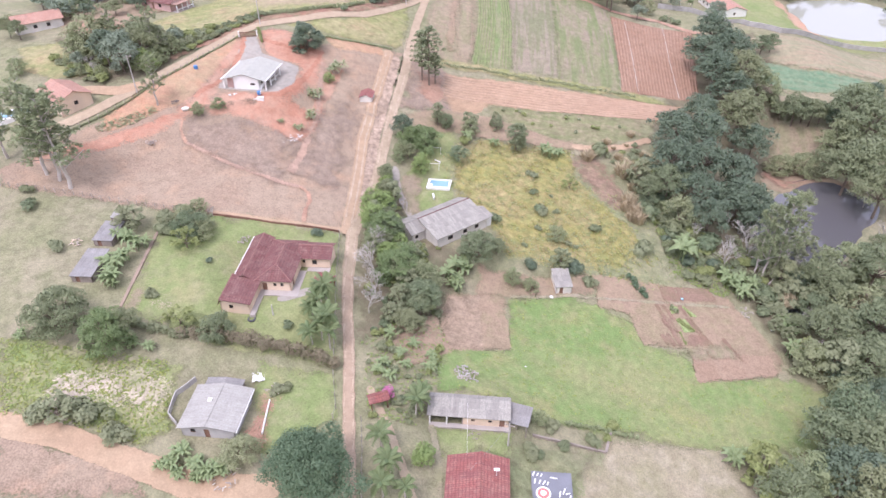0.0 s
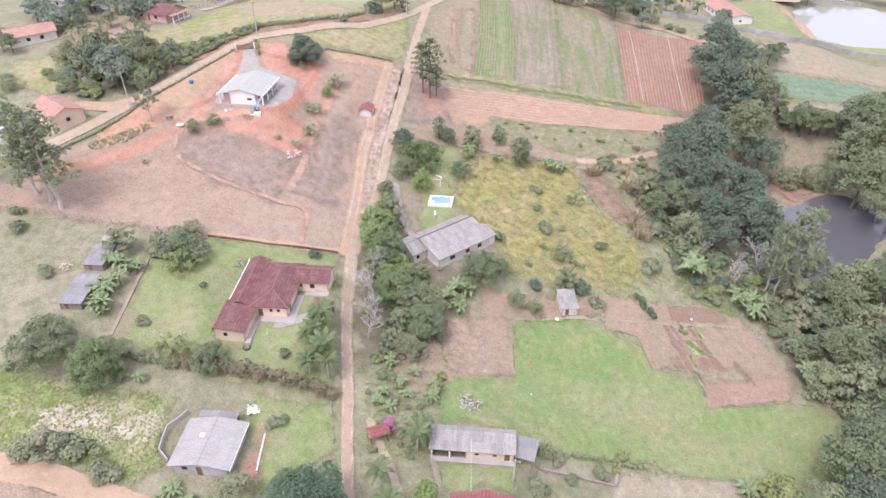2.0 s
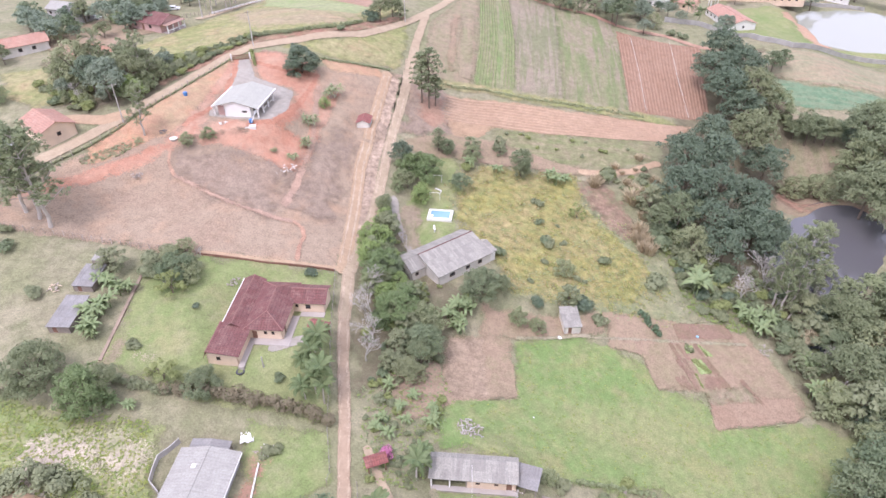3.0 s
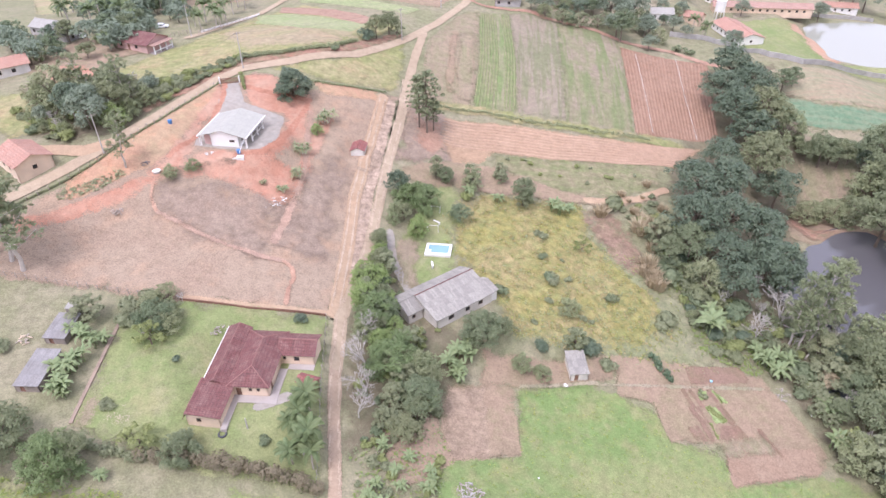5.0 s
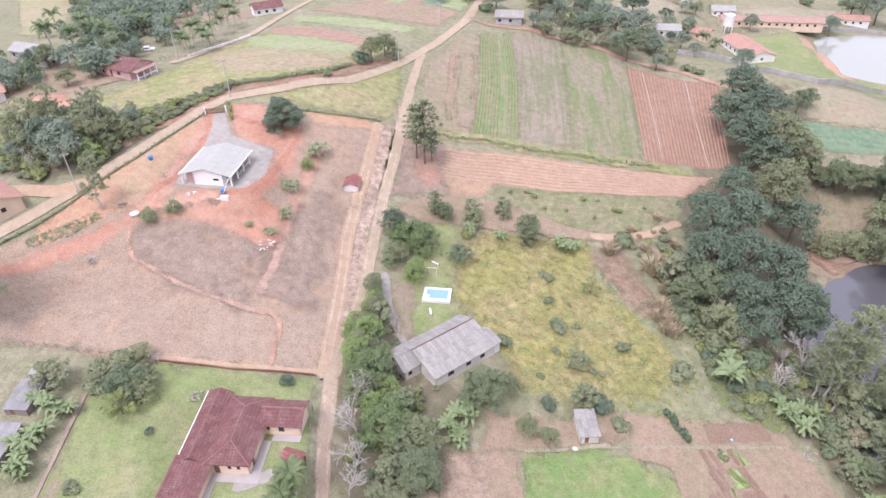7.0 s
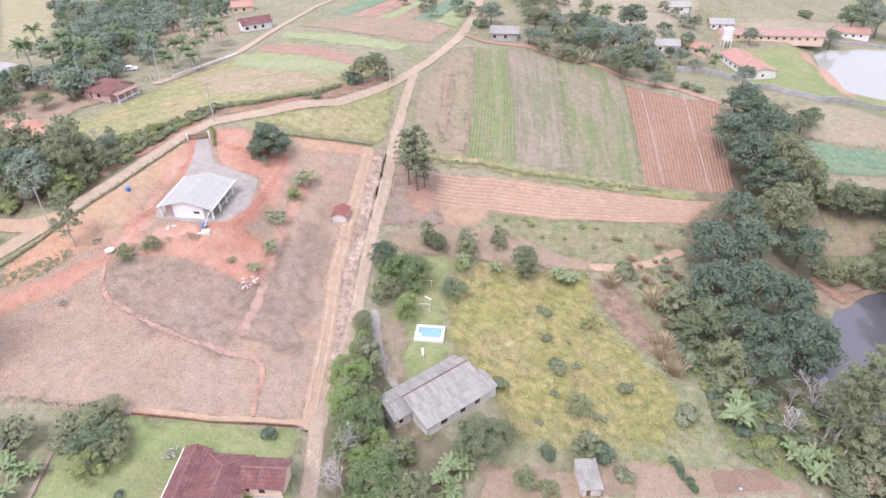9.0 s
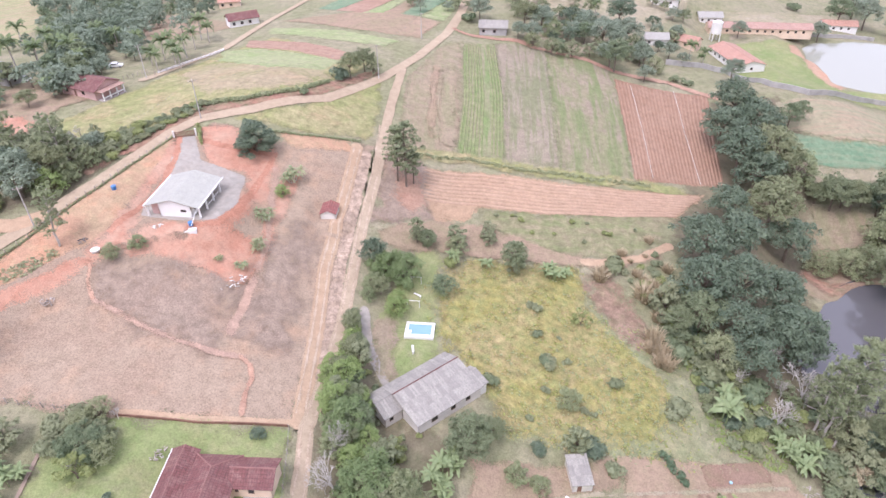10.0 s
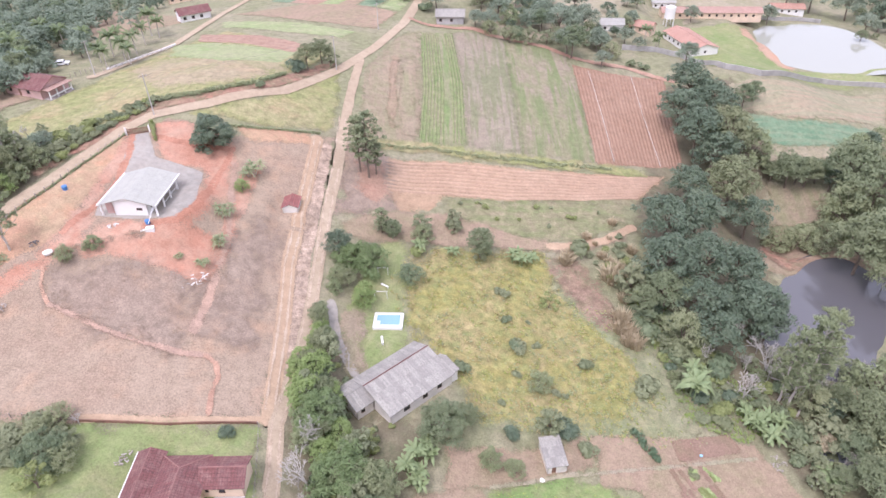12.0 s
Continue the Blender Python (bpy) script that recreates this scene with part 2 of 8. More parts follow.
GRASS, OLIVE, STRAW, DIRT, REDSOIL = (0.17, 0.20, 0.065), (0.21, 0.20, 0.10), (0.36, 0.30, 0.17), (0.36, 0.25, 0.19), (0.42, 0.19, 0.12)
M = {
    "ground": earth("rough_pasture", (0.245, 0.24, 0.125), (0.30, 0.265, 0.165), (0.20, 0.205, 0.10), ragged=0, mid=0.3, mottle=0.1),
    "lawn": earth("mown_lawn", third=(0.305, 0.285, 0.15), base=(0.205, 0.26, 0.085), patch_col=(0.255, 0.28, 0.11), fleck=(0.29, 0.275, 0.145), big=0.07, fleck_at=0.64, bump=0.3, mottle=0.07),
    "green": earth("green_meadow", (0.175, 0.26, 0.075), (0.255, 0.275, 0.11), (0.27, 0.265, 0.12), third=(0.285, 0.27, 0.13), fleck_at=0.62, bump=0.4, big_at=(0.45, 0.63), big=0.035, mottle=0.08),
    "meadow": earth("yellow_meadow", (0.285, 0.25, 0.07), (0.312, 0.25, 0.105), (0.215, 0.235, 0.075), mid=0.55, bump=1.0, fleck_at=0.56, big=0.08, third=(0.33, 0.265, 0.13), ragged=2.0, mottle=0.17, grit=0.16),
    "rank": earth("rank_grass", (0.215, 0.285, 0.08), (0.30, 0.28, 0.14), (0.175, 0.215, 0.07), bump=0.7, mottle=0.12, ragged=1.8, mid=0.25),
    "verge": earth("green_verge", (0.262, 0.27, 0.098), (0.32, 0.285, 0.135), (0.22, 0.24, 0.088), third=(0.375, 0.28, 0.165), bump=0.6, big=0.08, mottle=0.13),
    "pale": earth("dry_grass", (0.34, 0.285, 0.185), (0.285, 0.26, 0.145), (0.40, 0.34, 0.24), bump=0.4),
    "straw": earth("cut_straw", (0.47, 0.39, 0.30), (0.41, 0.35, 0.245), (0.27, 0.29, 0.12), mid=0.2, bump=0.6, fleck_at=0.62, ragged=1.8, mottle=0.12),
    "dry": earth("dry_bare_soil", third=(0.405, 0.272, 0.18), base=(0.325, 0.230, 0.156), patch_col=(0.355, 0.264, 0.18), fleck=(0.292, 0.218, 0.144), big=0.05, bump=0.4, fleck_at=0.62, mottle=0.06, grit=0.16, mid=0.5),
    "plot": earth("bare_brown_soil", (0.335, 0.235, 0.155), (0.30, 0.225, 0.14), (0.275, 0.235, 0.125), bump=0.5, fleck_at=0.64, ragged=0.8, mottle=0.08, grit=0.12),
    "red": earth("red_earth", (0.455, 0.215, 0.132), (0.475, 0.285, 0.19), (0.425, 0.19, 0.115), ragged=1.1, bump=0.5, third=(0.42, 0.28, 0.20), mottle=0.06, grit=0.09),
    "orange": earth("orange_earth", (0.48, 0.30, 0.195), (0.44, 0.265, 0.17), (0.40, 0.29, 0.18), ragged=1.6, bump=0.4, third=(0.46, 0.25, 0.16), mottle=0.06, grit=0.09),
    "track": earth("worn_dirt_track", (0.44, 0.29, 0.175), (0.46, 0.325, 0.20), (0.385, 0.265, 0.16), ragged=0.3, mid=0.5, wobble=5.0, fleck_at=0.64, grit=0.08, bump=0.2, mottle=0.05),
    "road": earth("packed_dirt_road", (0.405, 0.305, 0.198), (0.45, 0.35, 0.232), (0.36, 0.265, 0.165), ragged=0.16, mid=0.5, wobble=5.0, fleck_at=0.66, grit=0.07, bump=0.2, mottle=0.05),
    "concrete": earth("grey_concrete", (0.33, 0.30, 0.255), (0.365, 0.33, 0.28), (0.36, 0.30, 0.24), fine=0.8, ragged=0.2, wobble=5.0, fleck_at=0.66, grit=0.06, bump=0.1, mottle=0.06),
    "path": earth("pale_path", (0.37, 0.305, 0.215), (0.32, 0.285, 0.18), (0.28, 0.275, 0.145), ragged=0.5, wobble=5.0, fleck_at=0.58, grit=0.09, bump=0.2),
    "redcut": earth("scraped_red_earth", (0.42, 0.185, 0.11), (0.46, 0.225, 0.14), (0.37, 0.16, 0.095), ragged=0.45, wobble=6.0, bump=0.4, mottle=0.08),
    "lowroad": earth("reddish_dirt_road", (0.405, 0.288, 0.19), (0.44, 0.325, 0.225), (0.36, 0.25, 0.162), ragged=0.2, mid=0.5, wobble=5.0, fleck_at=0.62, grit=0.07, bump=0.2, mottle=0.05),
    "rut": earth("wheel_rut_soil", (0.485, 0.365, 0.25), (0.51, 0.395, 0.28), (0.43, 0.31, 0.20), ragged=0.3, wobble=4.0, mid=0.6, fleck_at=0.6, grit=0.06, bump=0.2, mottle=0.05),
    "lettuce": earth("low_salad_greens", (0.28, 0.37, 0.11), (0.33, 0.40, 0.16), (0.20, 0.28, 0.08), ragged=0.5, wobble=5.0, mid=1.2, fleck_at=0.55, bump=0.9),
    "scrubgrass": earth("grey_green_rough_grass", (0.225, 0.24, 0.115), (0.275, 0.265, 0.15), (0.19, 0.21, 0.095), third=(0.30, 0.27, 0.16), ragged=2.0, bump=0.8, mottle=0.11),
    "brush": earth("brown_brush", (0.25, 0.16, 0.105), (0.285, 0.19, 0.13), (0.235, 0.19, 0.10), bump=0.8, ragged=2.6, mottle=0.18),
    # litter with the shade of the crowns put into its dark colour
    "shade": earth("shaded_leaf_litter", (0.17, 0.14, 0.09), (0.22, 0.185, 0.11), (0.14, 0.15, 0.075), bump=0.6, ragged=3.0),
}
M.update({
    "weedy": earth("weedy_soil", (0.30, 0.235, 0.155), (0.265, 0.24, 0.13), (0.23, 0.22, 0.11), streak=(-91.1, 0.5, (0.325, 0.24, 0.16), 0.7), bump=0.5),
    "rowgreen": earth("young_crop_rows", (0.26, 0.245, 0.135), (0.285, 0.25, 0.15), (0.22, 0.235, 0.11), ragged=0.5, streak=(-92.9, 0.45, (0.175, 0.245, 0.08), 0.95)),
    "fallow": earth("fallow_soil", (0.285, 0.225, 0.16), (0.305, 0.25, 0.18), (0.23, 0.215, 0.125), streak=(-95.1, 0.45, (0.20, 0.205, 0.105), 0.95), bump=0.6, fleck_at=0.62),
    "fallow2": earth("fallow_regrowth", (0.29, 0.23, 0.16), (0.265, 0.235, 0.135), (0.215, 0.22, 0.105), streak=(-95.1, 0.4, (0.18, 0.215, 0.085), 0.95), bump=0.6, fleck_at=0.62),
    "mulch": earth("ploughed_red_soil", (0.30, 0.168, 0.105), (0.325, 0.195, 0.125), (0.275, 0.155, 0.092), ragged=0.4, bump=0.3),
    "mulch2": earth("far_ploughed_soil", (0.33, 0.20, 0.135), (0.36, 0.225, 0.155), (0.30, 0.17, 0.11), streak=(-20.0, 0.6, (0.40, 0.265, 0.185), 0.7), ragged=0.4),
    "band": earth("ploughed_orange_soil", (0.389, 0.244, 0.143), (0.413, 0.274, 0.163), (0.341, 0.228, 0.132), ragged=0.8, bump=0.3, streak=(2.7, 0.6, (0.365, 0.246, 0.145), 0.7)),
    "weedband": earth("weedy_dry_strip", (0.25, 0.22, 0.12), (0.205, 0.215, 0.095), (0.31, 0.25, 0.155), bump=0.8, fleck_at=0.6, ragged=2.2, mottle=0.12, streak=(2.7, 0.5, (0.19, 0.215, 0.085), 0.8)),
    "cropgreen": earth("green_crop", (0.25, 0.32, 0.12), (0.29, 0.325, 0.145), (0.33, 0.32, 0.18), streak=(-20.0, 0.9, (0.33, 0.33, 0.18), 0.6), ragged=0.8),
    "cropteal": earth("cabbage_rows", (0.13, 0.235, 0.13), (0.165, 0.25, 0.145), (0.22, 0.265, 0.155), streak=(-1.0, 0.6, (0.23, 0.27, 0.16), 0.7), ragged=0.8),
    "rowbeige": earth("stubble_rows", (0.305, 0.275, 0.165), (0.275, 0.265, 0.15), (0.34, 0.295, 0.19), streak=(12.3, 0.5, (0.37, 0.265, 0.175), 0.75), ragged=1.0),
    "stripes": earth("striped_field", (0.32, 0.31, 0.15), (0.28, 0.30, 0.125), (0.38, 0.30, 0.18), streak=(74.0, 0.3, (0.43, 0.29, 0.19), 0.6), ragged=1.0),
    "mulch_row": earth("raised_red_row", (0.335, 0.20, 0.128), (0.355, 0.22, 0.145), (0.30, 0.178, 0.112), ragged=0, mottle=0.07),
    "band_row": earth("raised_orange_row", (0.422, 0.270, 0.172), (0.451, 0.298, 0.194), (0.374, 0.246, 0.154), ragged=0, mottle=0.05),
    "green_row": earth("green_crop_row", (0.19, 0.25, 0.085), (0.225, 0.25, 0.10), (0.265, 0.25, 0.135), ragged=0, mid=0.8, fleck_at=0.55),
    "dry2": earth("dark_dry_soil", (0.283, 0.205, 0.148), (0.315, 0.235, 0.17), (0.26, 0.195, 0.14), third=(0.335, 0.235, 0.165), ragged=3.2, mottle=0.1),
    "plot2": earth("dug_soil", (0.305, 0.20, 0.13), (0.33, 0.225, 0.148), (0.345, 0.245, 0.162), ragged=0.6, mottle=0.07),
    "tilled": earth("tilled_bed", (0.255, 0.155, 0.105), (0.28, 0.18, 0.125), (0.235, 0.18, 0.10), ragged=0.3, mottle=0.05),
    "gullymat": earth("gully_soil", (0.44, 0.25, 0.16), (0.47, 0.29, 0.19), (0.36, 0.205, 0.135), ragged=0.35, wobble=5.0),
    "red2": earth("shaded_red_soil", (0.385, 0.195, 0.125), (0.335, 0.20, 0.13), (0.42, 0.25, 0.165), ragged=1.8),
    "plot3": earth("rough_dug_soil", (0.328, 0.233, 0.155), (0.348, 0.257, 0.176), (0.265, 0.199, 0.126), ragged=0.6, mid=0.8, fleck_at=0.6, bump=0.9, mottle=0.14),
    "pasture2": earth("beige_dry_pasture", (0.345, 0.28, 0.165), (0.30, 0.275, 0.13), (0.36, 0.275, 0.17), third=(0.375, 0.275, 0.175), ragged=3.0, mottle=0.11),
    "bankred": earth("scrubby_red_bank", (0.34, 0.18, 0.12), (0.29, 0.19, 0.125), (0.25, 0.195, 0.11), third=(0.40, 0.21, 0.14), ragged=1.2, bump=0.9, fleck_at=0.55, mottle=0.16),
    "slope": earth("grassed_orange_slope", (0.45, 0.262, 0.155), (0.42, 0.285, 0.165), (0.385, 0.295, 0.155), third=(0.48, 0.25, 0.15), ragged=1.0, bump=0.4, mottle=0.08),
    "clods": earth("rough_cloddy_soil", (0.415, 0.30, 0.215), (0.44, 0.325, 0.235), (0.36, 0.265, 0.185), ragged=0.5, wobble=5.0, mid=0.9, fleck_at=0.56, bump=1.0, mottle=0.2, grit=0.2, streak=(25.0, 1.2, (0.355, 0.255, 0.175), 0.7)),
    "wash": earth("washed_orange_soil", (0.43, 0.275, 0.19), (0.40, 0.265, 0.19), (0.37, 0.25, 0.18), ragged=0.8, wobble=5.0),
    "redtrack": earth("red_farm_track", (0.40, 0.225, 0.15), (0.43, 0.265, 0.18), (0.35, 0.19, 0.125), ragged=0.4),
})


# ---- ground sheets ----
def as_mesh(name, verts, faces, material, edge=None):
    me = bpy.data.meshes.new(name)
    me.from_pydata(verts, [], faces)
    if material:
        me.materials.append(material)
    if edge is not None:
        me.attributes.new("edge", 'FLOAT', 'POINT').data.foreach_set("value", np.asarray(edge, np.float32))
    me.polygons.foreach_set("use_smooth", [True] * len(me.polygons))
    me.update()
    return me


def spread(lo, hi, fine, far):
    """Even steps from lo to hi, and growing ones out to far on both sides."""
    mid = list(np.arange(lo, hi + 0.01, fine))
    out, s, x = [], fine, 0.0
    while x < far:
        s *= 1.35 if x > 200 else 1.06
        x += s
        out.append(x)
    return np.array([lo - v for v in reversed(out)] + mid + [hi + v for v in out])


def ground_sheet():
    xs = spread(-132, 150, 1.0, 2800)
    ys = spread(46, 300, 1.0, 2800)
    gx, gy = np.meshgrid(xs, ys)
    z = height(gx, gy)
    nx, ny = len(xs), len(ys)
    idx = np.arange(nx * ny).reshape(ny, nx)
    faces = np.stack([idx[:-1, :-1], idx[:-1, 1:], idx[1:, 1:], idx[1:, :-1]], -1).reshape(-1, 4)
    me = as_mesh("ground", np.stack([gx.ravel(), gy.ravel(), z.ravel()], -1).tolist(), faces.tolist(), M["ground"])
    return tagged(new("ground", me), "rough sloping pasture with dry grass and weeds", "ground", kind="structure")


def border_distance(px, py, line, closed):
    """Distance to a line or outline, and whether a point lies inside it."""
    pts = np.array(line, float)
    a, b = (pts, np.roll(pts, -1, 0)) if closed else (pts[:-1], pts[1:])
    best = np.full(px.shape, 1e9)
    inside = np.zeros(px.shape, bool)
    for (x0, y0), (x1, y1) in zip(a, b):
        dx, dy = x1 - x0, y1 - y0
        t = np.clip(((px - x0) * dx + (py - y0) * dy) / (dx * dx + dy * dy + 1e-9), 0, 1)
        best = np.minimum(best, np.hypot(px - x0 - t * dx, py - y0 - t * dy))
        if closed:
            inside ^= ((y0 > py) != (y1 > py)) & (px < dx * (py - y0) / (dy if dy else 1e-9) + x0)
    return best, inside


LAYER = [0]


def cover(name, line, material, label, category, width=0.0, res=1.0, fray=None, ridges=None, kind="structure"):
    """A sheet of ground cover laid over the land: an outline, or a line of that width. ridges: (degrees, metres apart, metres high)."""
    LAYER[0] += 1
    pts = np.array(line, float)
    fray = max(0.5 * material["fray"], 1.5 * res) if fray is None else max(fray, 1.5 * res)
    pad = width / 2 + fray
    xs = np.arange(math.floor(pts[:, 0].min() - pad), pts[:, 0].max() + pad + res, res)
    ys = np.arange(math.floor(pts[:, 1].min() - pad), pts[:, 1].max() + pad + res, res)
    gx, gy = np.meshgrid(xs, ys)
    d, inside = border_distance(gx, gy, line, not width)
    edge = width / 2 - d if width else np.where(inside, d, -d)
    keep = edge > -fray
    idx = np.arange(gx.size).reshape(gx.shape)
    cell = keep[:-1, :-1] & keep[:-1, 1:] & keep[1:, 1:] & keep[1:, :-1]
    faces = np.stack([idx[:-1, :-1], idx[:-1, 1:], idx[1:, 1:], idx[1:, :-1]], -1)[cell]
    used, inv = np.unique(faces, return_inverse=True)
    x, y, e = gx.ravel()[used], gy.ravel()[used], edge.ravel()[used]
    e = np.where(e < 0, 2.0 * e, e)
    z = height(x, y) + 0.03 + 0.002 * LAYER[0]
    if ridges:
        deg, period, tall = ridges
        across = -x * math.sin(radians(deg)) + y * math.cos(radians(deg))
        z = z + tall * (0.5 + 0.5 * np.sin(across * 2 * math.pi / period)) * np.clip(e / 1.0, 0, 1)
    me = as_mesh(name, np.stack([x, y, z], -1).tolist(), inv.reshape(-1, 4).tolist(), material, e)
    return tagged(new(name, me), label, category, kind=kind)


def crop_rows(field, side_a, side_b, n, wide, tall, material, name="crop_row", gaps=()):
    """Long raised rows between two edges of a field, each a part of its own."""
    def at(line, t):
        pts = np.array(line)
        seg = np.hypot(*np.diff(pts, axis=0).T)
        s = np.concatenate([[0], np.cumsum(seg)]) / seg.sum()
        return np.array([np.interp(t, s, pts[:, 0]), np.interp(t, s, pts[:, 1])])
    rng = random.Random(n)
    for k in range(n):
        if k in gaps:
            continue
        u = (k + 0.5) / n
        steps = 40
        mid = np.array([at(side_a, i / steps) * (1 - u) + at(side_b, i / steps) * u for i in range(steps + 1)])
        way = np.gradient(mid, axis=0)
        way /= np.linalg.norm(way, axis=1)[:, None]
        v, f = [], []
        for i, ((x, y), (dx, dy)) in enumerate(zip(mid, way)):
            w = wide * rng.uniform(0.85, 1.15) * (0.05 if i in (0, steps) else 1)
            for s, h in ((-0.5, 0.0), (-0.22, tall), (0.22, tall), (0.5, 0.0)):
                px, py = x - dy * s * w, y + dx * s * w
                v.append((px, py, gz(px, py) + 0.1 + h * rng.uniform(0.8, 1.2)))
        for i in range(steps):
            for j in range(3):
                a = 4 * i + j
                f.append((a, a + 1, a + 5, a + 4))
        me = as_mesh(name, v, f, material)
        ob = new(name, me)
        ob.parent = field
    return field


ground_sheet()
# dark sheets that paint the trees' shade on the ground below them
cover("shade", [(-18.7, 123.1), (-12.2, 143.8), (-3.1, 123.5), (6.2, 121.3), (2.1, 108.9), (-4.8, 92.6), (-14.5, 89.7), (-17.4, 104.5)], M["shade"], "leaf litter darkened as shade under the roadside trees", "leaf litter")
cover("shade", [(65.3, 187.9), (101.5, 258.1), (120.3, 255.4), (123.5, 222.5), (112.6, 194.5), (93.4, 159.5), (83.7, 119.4), (85.1, 102.4), (95.0, 88.2), (85.8, 71.4), (65.8, 69.6), (91.4, 98.4), (80.7, 105.0), (76.8, 121.3), (73.3, 133.7), (62.2, 145.1)], M["shade"], "leaf litter darkened as shade under the wood", "leaf litter")
cover("shade", [(-114.3, 190.6), (-90.6, 199.4), (-67.6, 191.0), (-75.9, 166.3), (-89.1, 161.1), (-100.9, 167.7)], M["shade"], "leaf litter darkened as shade under the roadside wood", "leaf litter")
cover("field", [(-4.7, 242.0), (8.1, 274.4), (14.0, 277.5), (12.0, 232.7), (9.0, 209.0), (-7.2, 207.5)], M["weedy"], "weedy fallow strip of a sloping field", "field", res=1.0)
FIELD = cover("field", [(14.2, 276.5), (25.6, 278.0), (25.0, 238.8), (22.9, 208.7), (9.0, 208.5), (12.0, 232.7)], M["rowgreen"], "strip of young green crop in straight rows", "field")
crop_rows(FIELD, [(14.4, 275.5), (12.2, 232.7), (9.2, 209.3)], [(25.4, 277.0), (24.8, 238.8), (22.7, 209.5)], 13, 0.55, 0.2, M["green_row"], gaps=(7, 8))
cover("field", [(25.6, 278.0), (44.3, 280.0), (38.1, 206.4), (22.9, 208.2), (25.0, 238.8)], M["fallow"], "grey-brown fallow strip with dry weeds", "field")
cover("field", [(44.3, 280.0), (67.8, 275.6), (59.6, 207.1), (38.1, 206.4)], M["fallow2"], "fallow strip with thin green regrowth", "field")
FIELD = cover("field", [(66.8, 266.4), (98.6, 259.3), (94.2, 242.5), (89.4, 212.3), (59.7, 205.9)], M["mulch"], "ploughed red field with long raised rows", "field")
crop_rows(FIELD, [(67.0, 265.6), (59.9, 206.2)], [(98.2, 258.9), (94.2, 242.5), (89.3, 212.4)], 25, 0.75, 0.2, M["mulch_row"])
FIELD = cover("field", [(-0.6, 201.0), (15.6, 202.7), (35.6, 199.9), (56.6, 201.2), (81.0, 206.6), (68.4, 193.2), (50.7, 188.9), (31.5, 186.6), (14.7, 187.7), (10.1, 182.2), (2.9, 180.4), (-0.6, 186.6)], M["band"], "ploughed orange band with furrows along the slope", "field")
crop_rows(FIELD, [(-0.1, 200.4), (15.6, 202.0), (35.5, 199.2), (56.4, 200.4), (80.1, 205.6)], [(-0.1, 187.4), (14.8, 188.6), (31.6, 187.3), (50.8, 189.3), (68.5, 193.7)], 9, 1.0, 0.2, M["band_row"])
cover("field", [(13.3, 188.2), (31.6, 187.0), (67.5, 193.0), (61.5, 182.6), (47.7, 174.3), (29.1, 173.5), (18.3, 177.5)], M["weedband"], "weedy dry strip below the ploughed band", "field")
cover("field", [(-11.9, 202.5), (-2.6, 204.3), (-1.0, 185.3), (-4.6, 177.9), (-9.3, 176.3), (-11.7, 185.0)], M["dry"], "dry pinkish soil beside the road", "bare soil")
cover("meadow", [(36.4, 159.0), (49.5, 152.3), (57.1, 141.9), (60.1, 128.1), (60.8, 120.0), (47.1, 118.1), (24.2, 120.9), (13.8, 123.3), (21.2, 131.0), (35.7, 135.6)], M["scrubgrass"], "rough grey-green grass between meadow and wood", "grass")
cover("meadow", [(0.1, 161.6), (10.8, 168.7), (37.0, 170.4), (37.3, 156.6), (47.2, 143.0), (52.1, 135.6), (42.4, 123.6), (24.6, 123.1), (13.9, 124.3), (11.3, 134.3), (2.5, 145.2), (2.6, 153.7)], M["meadow"], "tall yellow-green meadow grass with weeds", "meadow")
cover("field", [(37.4, 168.7), (43.5, 167.8), (47.7, 161.6), (50.6, 154.0), (47.9, 146.0), (42.7, 151.1), (39.0, 158.5)], M["brush"], "brown dead brush at the edge of the meadow", "brush")
cover("lawn", [(-9.6, 150.7), (-1.2, 171.6), (4.2, 171.1), (4.0, 162.3), (2.5, 145.2), (2.4, 138.8), (-5.4, 132.9), (-9.0, 138.7)], M["lawn"], "mown grass round the pool and grey house", "lawn")
cover("verge", [(-122.0, 184.0), (-113.0, 188.5), (-103.0, 176.5), (-96.0, 166.5), (-104.0, 163.5), (-116.0, 172.0)], M["verge"], "yellow-green grass above the roadside garden", "grass")
cover("verge", [(-43.9, 204.7), (-31.7, 210.7), (-13.5, 236.8), (-12.2, 226.7), (-13.5, 205.7), (-30.4, 200.4), (-47.7, 201.9)], M["verge"], "grassy green triangle between two dirt roads", "grass")
cover("pasture", [(-93.8, 200.3), (-77.0, 228.6), (-62.9, 257.9), (-52.0, 273.4), (-23.8, 255.6), (-14.3, 250.1), (-26.3, 230.1), (-32.6, 217.7), (-55.2, 209.1), (-59.0, 206.1), (-66.6, 196.7), (-73.9, 189.5), (-88.9, 192.5)], M["verge"], "grassy pasture above the road bank", "pasture")
cover("pasture", [(-70.8, 231.3), (-63.7, 246.3), (-32.6, 240.7), (-28.1, 229.5), (-41.0, 216.3), (-58.3, 214.8)], M["pasture2"], "beige dry part of the pasture", "pasture")
cover("field", [(-55.9, 287.7), (-30.3, 282.0), (-8.1, 271.8), (-13.2, 265.0), (-33.0, 270.8), (-54.2, 279.1)], M["cropgreen"], "light green crop strip on a far field", "field")
cover("field", [(-59.9, 270.5), (-40.2, 267.2), (-23.0, 256.9), (-27.5, 248.3), (-42.4, 257.2), (-58.6, 261.7)], M["mulch2"], "reddish ploughed strip on a far field", "field")
